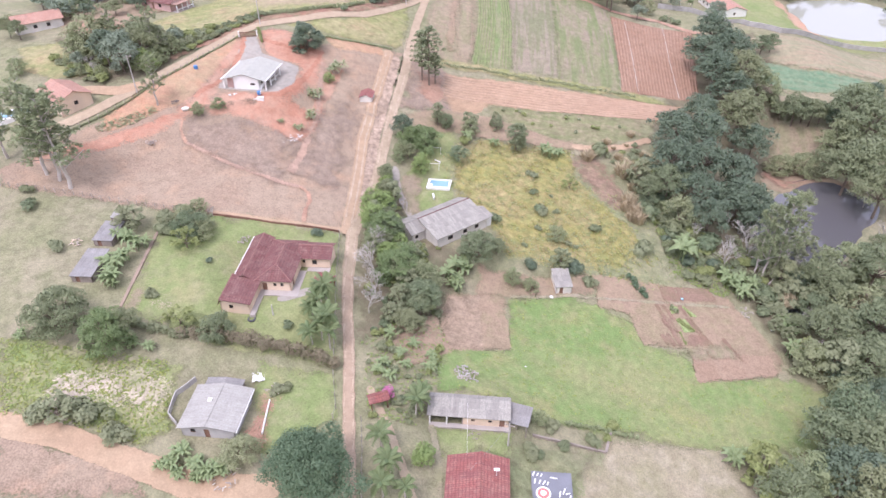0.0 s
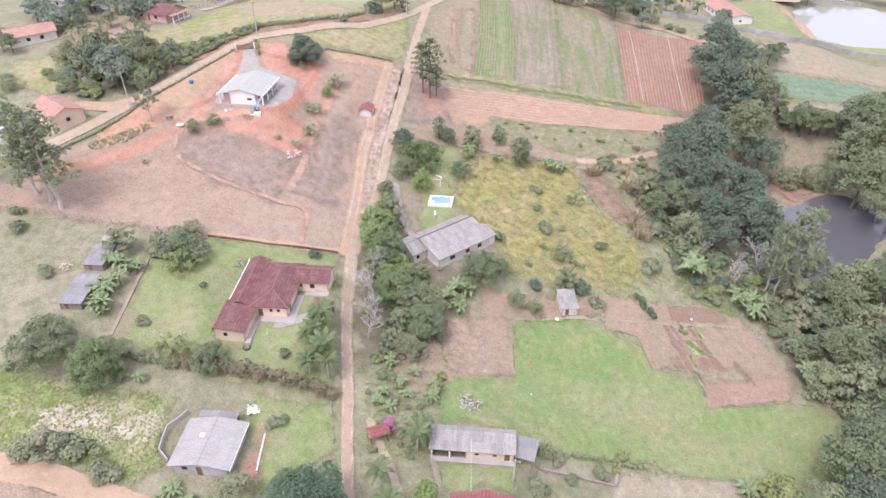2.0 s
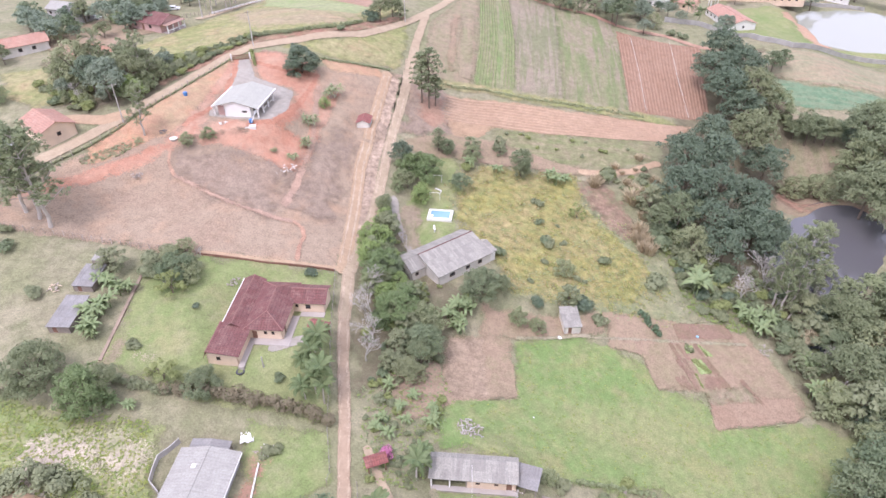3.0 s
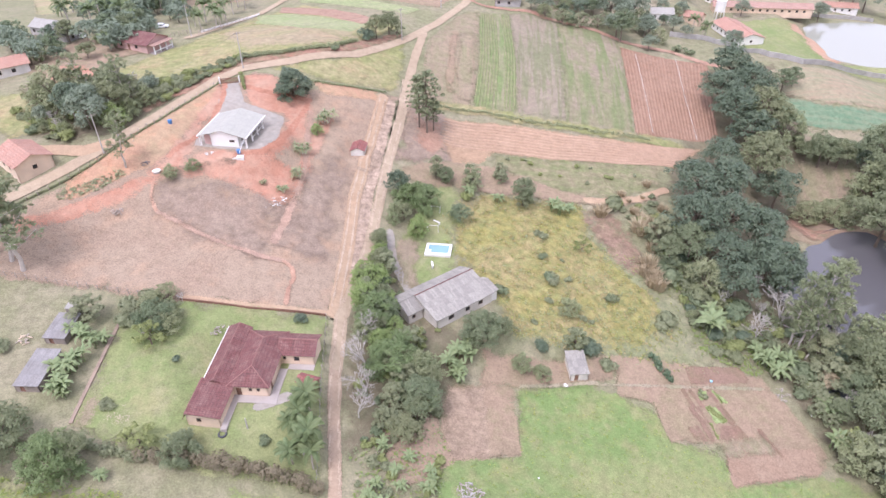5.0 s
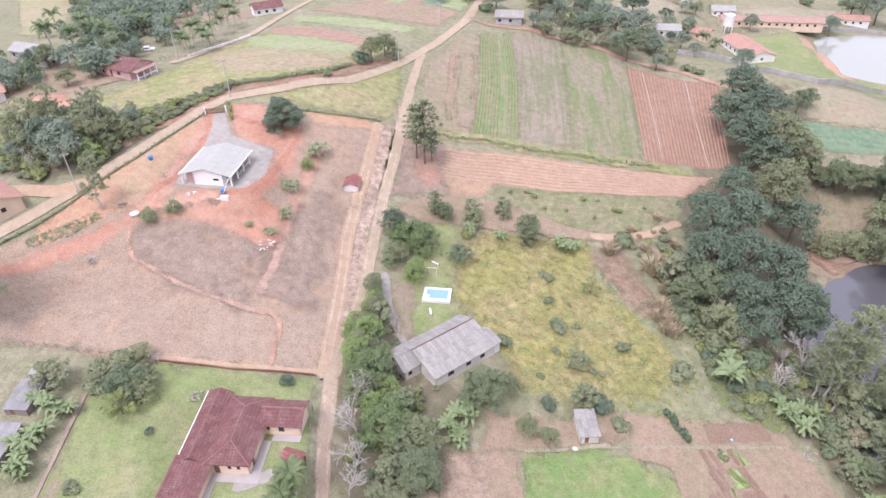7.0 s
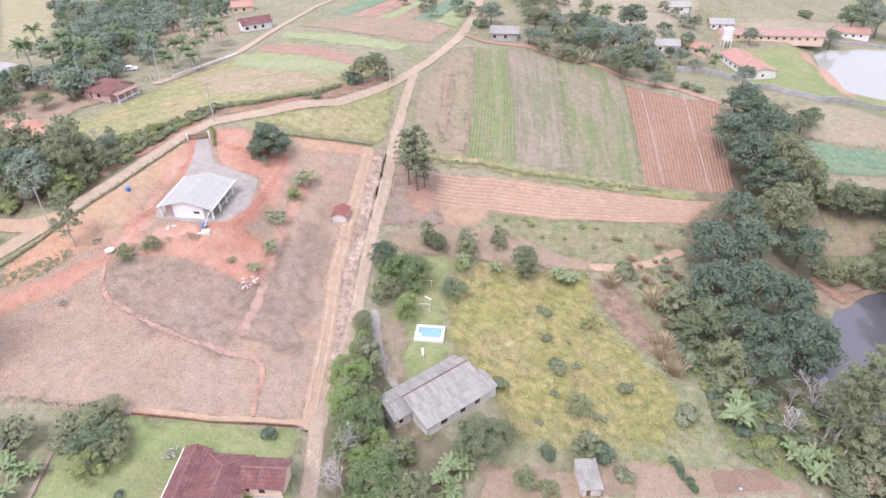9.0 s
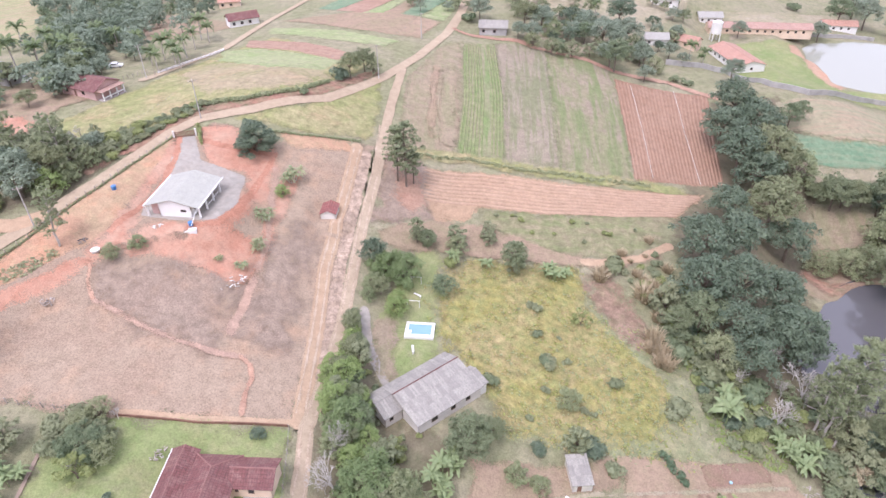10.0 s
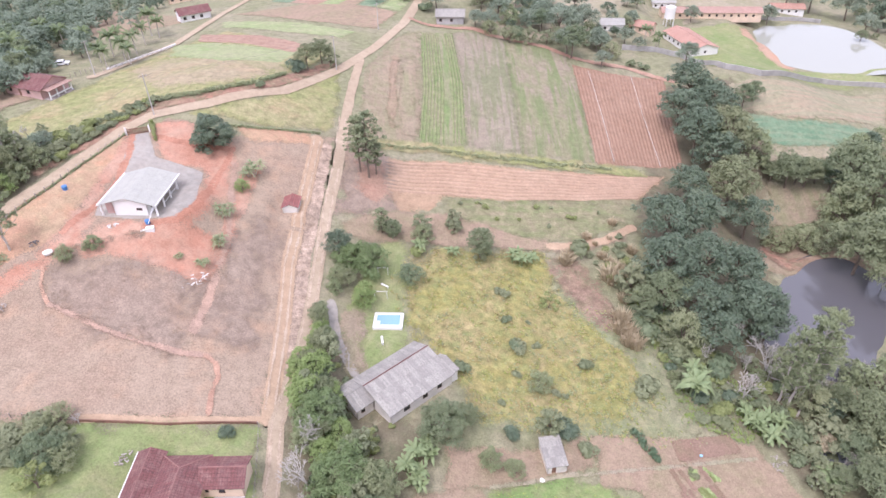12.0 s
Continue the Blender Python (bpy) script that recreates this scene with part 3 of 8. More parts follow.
cover("field", [(-64.9, 258.1), (-54.1, 259.9), (-25.8, 248.8), (-30.5, 237.5), (-45.5, 236.5), (-63.4, 245.9)], M["cropgreen"], "green crop strip on a far field", "field")
cover("field", [(-53.7, 298.1), (-17.7, 309.9), (6.5, 294.9), (-1.8, 275.6), (-26.4, 283.5)], M["plot"], "bare brown far field", "field")
cover("field", [(-41.9, 314.9), (-31.5, 336.8), (-19.1, 333.4), (-34.6, 310.1)], M["cropteal"], "blue-green cabbage strip on a far field", "field")
cover("field", [(-34.6, 310.1), (-19.1, 333.4), (-7.1, 331.8), (-23.0, 305.1)], M["mulch2"], "reddish ploughed strip on a far field", "field")
cover("field", [(-23.0, 305.1), (-7.1, 331.8), (-2.3, 331.7), (-15.2, 304.2)], M["cropgreen"], "light green crop strip on a far field", "field")
cover("field", [(-15.2, 304.2), (-2.3, 331.7), (4.8, 331.9), (-8.6, 303.0)], M["plot"], "bare brown strip on a far field", "field")
cover("field", [(-8.6, 303.0), (4.8, 331.9), (14.4, 333.0), (-1.0, 301.7)], M["cropteal"], "dark green crop strip on a far field", "field")
cover("field", [(-1.0, 301.7), (14.4, 333.0), (19.3, 333.8), (7.6, 296.5)], M["cropgreen"], "light green crop strip on a far field", "field")
cover("field", [(-235.9, 414.5), (-208.2, 422.2), (-174.4, 351.8), (-149.0, 291.2), (-158.5, 282.1)], M["stripes"], "far striped field of orange soil and green rows", "field")
cover("pasture", [(-143.4, 344.3), (-115.3, 346.8), (-66.4, 295.6), (-86.7, 281.9), (-108.5, 278.5)], M["plot"], "bare ground among the far trees", "bare soil")
cover("field", [(41.8, 340.1), (134.3, 388.6), (122.0, 357.6), (99.3, 327.5), (60.6, 282.0), (40.5, 291.5)], M["pale"], "dry grass between far houses", "grass")
cover("field", [(118.6, 251.5), (195.6, 272.7), (175.8, 243.0), (133.5, 234.3), (117.4, 238.5)], M["rowbeige"], "beige stubble field with thin rows", "field")
cover("field", [(113.3, 237.6), (133.4, 234.0), (168.4, 238.2), (162.3, 226.7), (129.3, 223.7), (117.3, 227.4)], M["cropteal"], "blue-green cabbage rows in a far field", "field")
cover("field", [(121.9, 224.3), (142.9, 223.5), (142.8, 219.1), (120.3, 219.4)], M["pale"], "pale dry strip beside the cabbage rows", "field")
cover("clearing", [(117.1, 212.2), (129.9, 210.1), (129.3, 199.9), (115.8, 200.4), (106.3, 189.9), (100.3, 177.7), (131.6, 171.9), (136.4, 177.8), (123.3, 188.3)], M["plot"], "brown clearing beside the dark pond", "bare soil")
cover("lawn", [(133.0, 331.9), (167.4, 341.9), (164.8, 313.6), (167.7, 290.2), (208.1, 292.7), (199.8, 279.6), (148.4, 263.4), (119.2, 267.3), (117.1, 293.1)], M["lawn"], "grass bank round the lake", "lawn")
cover("bank", [(163.4, 334.8), (169.2, 340.6), (170.8, 318.2), (174.2, 300.3), (165.5, 290.8), (161.5, 307.0)], M["orange"], "orange bare bank along the lake", "bank")
cover("yard", [(149.5, 375.2), (225.7, 401.4), (199.4, 364.6), (138.5, 339.2)], M["pale"], "dry yard behind the long red-roofed building", "yard")
cover("plot", [(-96.8, 121.3), (-78.3, 120.1), (-50.9, 117.2), (-22.8, 118.8), (-19.6, 150.5), (-13.1, 203.3), (-25.2, 197.8), (-35.8, 194.5), (-52.7, 199.6), (-60.2, 190.9), (-71.1, 160.2), (-85.2, 144.3), (-99.3, 126.5)], M["dry"], "large dry bare plot round the white house", "bare soil", res=1.0)
cover("slope", [(-83.7, 147.0), (-75.5, 160.3), (-67.1, 180.1), (-62.6, 194.3), (-60.0, 191.2), (-60.9, 180.8), (-62.5, 169.9), (-62.4, 160.6), (-64.5, 154.6), (-71.8, 150.1), (-81.6, 141.9)], M["slope"], "orange sparsely grassed slope beside the road", "bare soil")
cover("earth", [(-92.0, 131.5), (-85.0, 136.0), (-78.5, 139.6), (-72.5, 143.6), (-68.5, 147.0), (-64.5, 151.0)], M["red"], "raw red earth cut", "bare soil", width=3.6, res=0.8)
cover("earth", [(-60.9, 192.7), (-57.7, 191.2), (-57.3, 181.6), (-60.5, 173.9), (-60.5, 166.3), (-58.7, 158.5), (-61.0, 152.3), (-66.3, 147.9), (-68.2, 149.0), (-63.7, 157.6), (-62.4, 172.8), (-60.7, 182.1)], M["red"], "raw red earth beside the driveway", "bare soil")
cover("earth", [(-55.9, 198.3), (-46.1, 197.5), (-36.5, 193.4), (-34.9, 184.6), (-35.2, 176.4), (-38.4, 163.5), (-41.4, 159.6), (-43.0, 158.5), (-40.2, 179.0), (-41.9, 181.7), (-48.3, 181.3), (-52.2, 186.0)], M["red"], "raw red earth round the white house", "bare soil")
cover("earth", [(-61.5, 154.0), (-57.0, 160.0), (-48.0, 160.0), (-41.0, 161.0), (-36.5, 162.0), (-34.6, 156.2), (-35.3, 150.0), (-39.4, 148.6), (-46.2, 150.6), (-51.8, 151.9), (-58.5, 151.0)], M["red"], "raw red earth below the white house", "bare soil")
cover("earth", [(-36.5, 198.0), (-19.1, 201.6), (-17.8, 198.0), (-32.4, 193.5)], M["slope"], "orange bare soil along the top fence", "bare soil")
cover("yard", [(-60.0, 192.7), (-56.0, 194.2), (-52.1, 184.1), (-41.2, 180.2), (-40.1, 167.8), (-42.1, 160.5), (-50.2, 160.4), (-59.6, 162.7), (-60.5, 169.7), (-58.4, 179.1)], M["concrete"], "grey concrete apron and driveway", "paving")
cover("earth", [(-31.0, 183.0), (-32.2, 176.0), (-33.4, 168.0), (-33.8, 160.0), (-35.6, 153.0)], M["red"], "red soil washed along the yuccas", "bare soil", width=3.2, res=0.7)
cover("strip", [(-14.6, 199.0), (-17.1, 172.0), (-18.7, 160.0), (-19.4, 141.5), (-20.0, 127.0)], M["clods"], "strip of rough grey-brown clods beside the road", "bare soil", width=2.6, res=0.7)
cover("track", [(-17.2, 200.6), (-20.1, 170.6), (-21.8, 158.8), (-21.8, 140.9), (-21.6, 119.6)], M["track"], "orange wheel track inside the plot", "track", width=3.0, res=0.7)
cover("track", [(-50.0, 117.9), (-37.0, 117.6), (-22.0, 119.4)], M["track"], "orange strip of soil along the low wall", "bare soil", width=1.5, res=0.7)
cover("soil", [(-10.2, 200.0), (-3.0, 203.0), (1.5, 199.0), (2.0, 190.0), (1.0, 181.0), (-2.0, 178.0), (-7.5, 175.5), (-12.2, 176.5)], M["dry2"], "rough brown bare soil between road and field", "bare soil")
cover("earth", [(-7.0, 196.0), (-1.0, 197.0), (0.0, 186.0), (-3.0, 182.5), (-7.5, 186.0)], M["red2"], "reddish needle litter under the pines", "bare soil")
cover("earth", [(-59.5, 193.0), (-57.8, 182.9), (-59.0, 174.2), (-61.2, 163.4), (-63.4, 156.7)], M["redcut"], "scraped red edge along the driveway", "bare soil", width=1.5, res=0.7)
cover("earth", [(-36.3, 189.9), (-36.8, 185.1), (-38.6, 176.6), (-39.8, 165.9), (-42.7, 160.8), (-48.3, 158.2)], M["redcut"], "scraped red track round the concrete apron", "bare soil", width=1.5, res=0.7)
cover("earth", [(-53.4, 192.1), (-47.3, 190.2), (-41.8, 189.7), (-36.7, 189.4)], M["redcut"], "scraped red earth under the mango tree", "bare soil", width=2.0, res=0.7)
cover("lawn", [(-59.6, 112.5), (-50.6, 116.3), (-23.2, 118.0), (-19.7, 81.6), (-31.0, 82.1), (-46.6, 84.8), (-59.6, 89.3), (-59.6, 100.3)], M["lawn"], "mown lawn round the red-roofed house", "lawn")
cover("lawn", [(-54.6, 91.0), (-52.6, 92.6), (-50.9, 91.4), (-52.3, 89.6)], M["pale"], "pale worn spot in the lawn", "lawn")
cover("lawn", [(-58.2, 94.5), (-56.8, 98.0), (-57.4, 89.5), (-58.8, 88.5)], M["weedy"], "bare earthy edge of the lawn", "lawn")
cover("grass", [(-77.6, 80.9), (-65.5, 79.8), (-53.5, 78.2), (-51.5, 71.9), (-54.8, 65.5), (-62.1, 66.5), (-70.8, 66.7)], M["rank"], "rank green grass on the lower plot", "grass")
cover("grass", [(-54.4, 78.1), (-45.8, 78.0), (-44.8, 67.0), (-48.1, 63.5), (-54.6, 67.5)], M["rank"], "rank green grass beside the lower house", "grass")
cover("grass", [(-66.2, 71.3), (-62.6, 74.9), (-52.1, 76.7), (-46.8, 74.6), (-48.7, 68.2), (-55.9, 71.4), (-60.5, 64.7), (-64.9, 67.2)], M["straw"], "pale cut straw on the lower plot", "straw")
cover("lawn", [(-32.8, 80.9), (-19.6, 79.7), (-17.8, 70.9), (-22.7, 67.4), (-28.6, 63.6), (-32.0, 71.9)], M["lawn"], "mown grass beside the lower house", "lawn")
cover("field", [(-69.3, 63.5), (-58.7, 62.1), (-48.5, 59.1), (-45.3, 55.5), (-64.4, 52.9)], M["dry"], "dry bare field below the track", "bare soil")
cover("track", [(-69.9, 64.7), (-59.1, 63.2), (-48.1, 60.6), (-39.7, 58.0), (-26.7, 58.3)], M["track"], "orange dirt track at the bottom of the hill", "track", width=4.5, res=1.0)
cover("green", [(15.6, 110.5), (28.1, 112.7), (36.1, 111.9), (43.5, 108.5), (44.8, 102.5), (54.9, 103.1), (55.8, 95.0), (74.6, 99.8), (80.7, 98.4), (88.1, 95.7), (75.6, 80.9), (56.5, 78.1), (37.8, 77.8), (17.5, 76.3), (-0.2, 80.1), (-0.8, 91.9), (13.7, 94.5)], M["green"], "bright green meadow below the garden", "meadow")
cover("soil", [(0.9, 108.5), (13.7, 111.8), (14.4, 95.0), (-0.8, 90.9)], M["plot"], "square bare brown vegetable plot", "bare soil")
cover("soil", [(1.2, 108.0), (8.4, 109.8), (8.8, 93.8), (-0.4, 91.4)], M["plot3"], "rough pinkish dug soil of the vegetable plot", "bare soil")
cover("soil", [(8.7, 118.1), (23.6, 118.8), (29.0, 118.8), (34.9, 121.4), (36.6, 114.9), (15.0, 110.9), (7.2, 110.7)], M["plot"], "bare soil round the small shed", "bare soil")
cover("soil", [(35.5, 121.0), (55.1, 122.8), (71.1, 122.0), (75.0, 114.0), (79.7, 104.0), (74.4, 99.3), (55.8, 95.0), (54.9, 103.1), (44.8, 102.5), (42.6, 110.8), (36.0, 111.4)], M["plot"], "bare brown vegetable garden", "bare soil")
cover("soil", [(-10.5, 94.8), (-1.5, 100.6), (2.0, 91.5), (-2.4, 86.1), (-8.7, 84.5)], M["plot"], "brown soil under the trees", "bare soil")
cover("dry", [(31.8, 76.0), (56.5, 77.9), (56.0, 73.3), (67.8, 68.9), (20.5, 60.4), (23.7, 67.8)], M["pale"], "pale dry grass field", "grass")
cover("yard", [(12.1, 69.1), (30.6, 72.8), (21.6, 60.7), (10.6, 57.2)], M["scrubgrass"], "brownish weedy yard", "yard")
cover("lawn", [(-0.9, 71.8), (11.7, 70.3), (11.1, 66.9), (-0.1, 65.2)], M["lawn"], "grass yard of the long house", "lawn")
cover("bank", [(-64.2, 189.2), (-57.4, 200.0), (-51.0, 203.5), (-57.8, 207.4), (-66.1, 196.2), (-75.6, 177.0), (-74.5, 175.0), (-70.0, 185.0)], M["bankred"], "red road bank with scrub", "bank")
cover("bank", [(-57.1, 203.6), (-46.5, 206.4), (-37.3, 210.4), (-30.9, 215.4), (-24.4, 223.6), (-13.8, 241.0), (-15.0, 244.0), (-27.6, 227.0), (-33.2, 218.2), (-40.8, 212.4), (-47.3, 209.2), (-58.4, 207.6)], M["bankred"], "red cut bank above the road", "bank")
cover("earth", [(-32.0, 166.0), (-24.8, 169.9), (-25.6, 156.2), (-26.0, 143.0), (-27.0, 135.1), (-32.5, 136.6), (-36.3, 136.3), (-35.6, 147.1), (-34.3, 157.6)], M["dry2"], "darker brown bare soil beside the wheel track", "bare soil")
cover("earth", [(-62.2, 149.0), (-49.7, 151.2), (-37.2, 148.5), (-37.3, 144.2), (-37.5, 137.1), (-40.8, 132.6), (-47.5, 134.8), (-55.0, 137.8), (-61.5, 140.4), (-63.2, 144.5)], M["dry2"], "darker brown bare terrace below the white house", "bare soil")
cover("earth", [(-35.3, 184.6), (-33.8, 163.5), (-34.7, 152.4), (-35.6, 144.7), (-36.7, 137.1)], M["wash"], "orange washed track beside the terrace", "track", width=1.3, res=0.7)
cover("clearing", [(118.4, 212.9), (132.8, 212.1), (132.1, 200.8), (123.8, 199.1), (114.8, 201.4)], M["weedy"], "weedy grass in the clearing", "grass")
cover("bank", [(108.0, 191.5), (111.7, 184.5), (125.2, 181.1), (132.6, 183.4), (129.4, 177.1), (108.6, 178.2), (104.6, 185.2)], M["bankred"], "reddish mud bank along the dark pond", "bank")
cover("bed", [(53.3, 121.8), (66.1, 123.6), (67.2, 120.2), (53.8, 117.7)], M["tilled"], "dark tilled garden bed", "garden bed")
cover("bed", [(56.4, 108.0), (61.2, 109.0), (62.5, 105.8), (55.6, 104.4)], M["tilled"], "brown tilled garden bed", "garden bed")
cover("bed", [(55.5, 102.2), (76.2, 105.8), (75.4, 99.8), (55.3, 94.9)], M["plot2"], "square of freshly dug brown soil", "garden bed")
cover("road", [(-14.1, 56.5), (-15.1, 64.5), (-16.2, 73.4), (-17.2, 83.4), (-18.7, 94.5), (-19.7, 106.1), (-20.5, 119.0)], M["lowroad"], "reddish dirt road past the houses", "road", width=2.3, res=0.7)
cover("road", [(-19.7, 106.1), (-20.3, 119.0), (-19.0, 126.8), (-17.4, 142.2), (-15.7, 160.8), (-14.3, 173.7), (-12.1, 190.0), (-11.0, 206.0), (-9.2, 223.9), (-7.8, 235.3), (-6.4, 247.0)], M["road"], "packed dirt road between the plots", "road", width=2.7, res=0.7)
cover("road", [(-96.0, 139.5), (-90.5, 145.4), (-85.4, 151.0), (-80.0, 157.3), (-76.0, 163.6), (-71.3, 172.4), (-67.4, 183.2), (-62.6, 194.8), (-57.0, 201.3), (-44.1, 205.8), (-26.4, 217.4), (-11.9, 239.5), (-1.7, 258.5), (8.4, 283.0), (14.5, 306.9), (19.3, 333.8)], M["road"], "pale dirt road along the hillside", "road", width=3.4, res=0.8)
cover("yard", [(-126.6, 217.0), (-118.8, 221.0), (-115.8, 233.7), (-99.7, 223.3), (-89.8, 216.9), (-96.4, 211.4), (-97.2, 205.9), (-99.1, 198.4), (-103.6, 195.1), (-114.7, 195.8)], M["plot"], "bare brown yard round the pink house", "yard")
cover("road", [(-81.0, 229.8), (-75.5, 239.0), (-65.4, 260.3), (-58.5, 300.5), (-50.4, 332.0), (-44.5, 342.6)], M["road"], "pale gravel road past the pink house", "road", width=3.0, res=1.0)
cover("road", [(11.7, 289.9), (26.9, 282.3), (59.8, 277.9), (69.0, 271.6), (87.1, 269.0), (101.3, 257.0)], M["redtrack"], "reddish farm track above the field", "road", width=2.8, res=0.7)
cover("road", [(-79.0, 160.0), (-83.5, 157.6), (-90.0, 158.2), (-97.0, 158.5)], M["track"], "dirt turn-off beside the wood", "track", width=4, res=1.0)
cover("field", [(6.1, 252.7), (10.9, 254.3), (10.0, 215.3), (8.8, 211.2), (4.4, 211.7)], M["weedy"], "grey-brown strip of old stubble", "field")
cover("field", [(4.3, 252.1), (2.9, 229.4), (2.1, 214.8)], M["plot"], "narrow bare brown headland in the field", "field", width=2.2, res=0.7)
cover("strip", [(-2.2, 206.2), (12.8, 207.7), (28.3, 204.3), (45.7, 203.2), (64.2, 205.1), (72.7, 205.4)], M["verge"], "green grassy ridge between two fields", "grass", width=4, res=1.0)
cover("soil", [(-11.8, 172.9), (-6.6, 176.6), (1.4, 180.1), (15.5, 181.7), (32.9, 174.0), (42.7, 172.9), (52.3, 176.3), (61.2, 180.6), (59.9, 176.3), (43.3, 169.2), (28.0, 170.0), (14.4, 170.6), (3.7, 170.1), (-6.7, 168.3)], M["plot"], "bare orange-brown soil between meadow and field", "bare soil")
cover("road", [(63.1, 181.6), (53.6, 175.3), (44.0, 172.3), (38.9, 171.8)], M["track"], "sandy track bending into the wood", "track", width=2.4, res=0.7)
cover("path", [(-12.8, 77.5), (-8.7, 68.7), (-4.5, 57.0)], M["road"], "narrow pale footpath", "path", width=1.6, res=0.7)
cover("path", [(-1.7, 71.6), (-0.7, 65.9), (-0.1, 58.0)], M["path"], "narrow concrete path to the long house", "path", width=1.1, res=0.5)
cover("soil", [(-9.5, 149.4), (-5.9, 148.9), (-6.2, 139.9), (-5.4, 135.5), (-9.3, 132.6), (-10.2, 137.2), (-11.3, 144.7)], M["weedy"], "worn brown ground beside the driveway", "bare soil")
cover("path", [(-12.7, 151.0), (-12.0, 145.1), (-11.1, 140.5), (-9.6, 137.2), (-7.9, 134.0)], M["concrete"], "worn concrete driveway of the grey house", "driveway", width=2.1, res=0.7)
cover("path", [(-31.0, 94.6), (-26.4, 96.8)], M["concrete"], "curved concrete path on the lawn", "path", width=2.2, res=0.7)
cover("path", [(15.6, 111.0), (36.4, 114.0), (70.2, 119.1)], M["path"], "grassy footpath along the garden", "path", width=0.7, res=0.5)
cover("bed", [(-30.3, 66.3), (-29.8, 73.0)], M["red2"], "red soil bed beside the lower house", "garden bed", width=1.8, res=0.7)
cover("clearing", [(-113.7, 204.8), (-103.4, 205.2), (-97.5, 200.5), (-98.8, 192.8), (-106.7, 191.7)], M["red"], "bare red earth cut beside the wood", "bare soil")
cover("bed", [(52.5, 121.6), (66.4, 124.2), (67.7, 120.4), (52.9, 117.1)], M["tilled"], "dark tilled bed with seedlings", "garden bed")
cover("bed", [(51.2, 110.9), (52.8, 107.9)], M["tilled"], "narrow raised vegetable bed", "garden bed", width=0.9, res=0.5)
cover("bed", [(52.9, 111.4), (54.2, 108.3)], M["tilled"], "narrow raised vegetable bed", "garden bed", width=0.9, res=0.5)
cover("bed", [(58.5, 112.8), (60.1, 109.4)], M["tilled"], "narrow raised vegetable bed", "garden bed", width=0.9, res=0.5)
cover("bed", [(49.7, 106.2), (50.5, 104.0)], M["tilled"], "narrow raised vegetable bed", "garden bed", width=0.9, res=0.5)
cover("bed", [(51.4, 106.8), (52.4, 104.3)], M["tilled"], "narrow raised vegetable bed", "garden bed", width=0.9, res=0.5)
cover("bed", [(53.3, 107.3), (54.2, 104.4)], M["tilled"], "narrow raised vegetable bed", "garden bed", width=0.9, res=0.5)
cover("bed", [(54.7, 112.0), (57.7, 112.6), (58.5, 109.1), (55.7, 108.3)], M["lettuce"], "bed of bright green salad plants", "garden bed", res=0.5)
cover("bed", [(53.8, 115.8), (55.9, 116.2), (56.1, 114.1), (53.9, 113.4)], M["lettuce"], "small bed of bright green plants", "garden bed", res=0.5)
cover("bed", [(57.5, 116.2), (59.7, 114.2)], M["lettuce"], "row of bright green plants", "garden bed", width=0.9, res=0.5)
cover("strip", [(54.0, 103.9), (67.7, 107.3), (67.3, 103.4), (54.3, 100.5)], M["weedy"], "pale dry grass strip across the garden", "grass")


def bow(c):
    return math.copysign(abs(c) ** (2 / 3), c)


def sheet_of_water(name, pond, material, label):
    a, b, p, q, rot, level = pond
    bm = bmesh.new()
    ring = [bm.verts.new(pose(a, b, level, 0, 0, rot) @ Vector((1.14 * p * bow(math.cos(k * math.pi / 24)), 1.14 * q * bow(math.sin(k * math.pi / 24)), 0))) for k in range(48)]
    bm.faces.new(ring)
    me = bpy.data.meshes.new(name)
    bm.to_mesh(me)
    bm.free()
    me.materials.append(material)
    return tagged(new(name, me), label, "water", kind="structure")


# base colours hold the murk and, painted in, part of the sky's reflection
sheet_of_water("water", PONDS[0], water("dark_pond_water", (0.115, 0.11, 0.115), 0.015, 1.0), "still dark pond among trees")
sheet_of_water("water", PONDS[1], water("sky_paled_lake_water", (0.34, 0.34, 0.28), 0.06), "pale lake reflecting the white sky")
sheet_of_water("water", PONDS[2], water("puddle_water", (0.16, 0.17, 0.19)), "small grey pool between the trees")


# ---- plants ----
def part(name, bm, material, parent, label=""):
    """Links a bmesh as one mesh object under a thing or part."""
    me = bpy.data.meshes.new(name)
    bm.to_mesh(me)
    bm.free()
    me.materials.append(material)
    ob = new(name, me)
    ob.parent = parent
    if label:
        ob["label"] = label
    return ob


def part_mesh(name, me, parent, label=""):
    ob = new(name, me)
    ob.parent = parent
    if label:
        ob["label"] = label
    return ob


def tube(bm, a, b, r0, r1, n=6):
    """A tapered stem from a to b."""
    a, b = Vector(a), Vector(b)
    q = (b - a).to_track_quat('Z', 'Y')
    rings = []
    for p, r in ((a, r0), (b, r1)):
        rings.append([bm.verts.new(p + q @ Vector((r * math.cos(2 * math.pi * i / n), r * math.sin(2 * math.pi * i / n), 0))) for i in range(n)])
    for i in range(n):
        bm.faces.new((rings[0][i], rings[0][(i + 1) % n], rings[1][(i + 1) % n], rings[1][i]))
    bm.faces.new(rings[1])


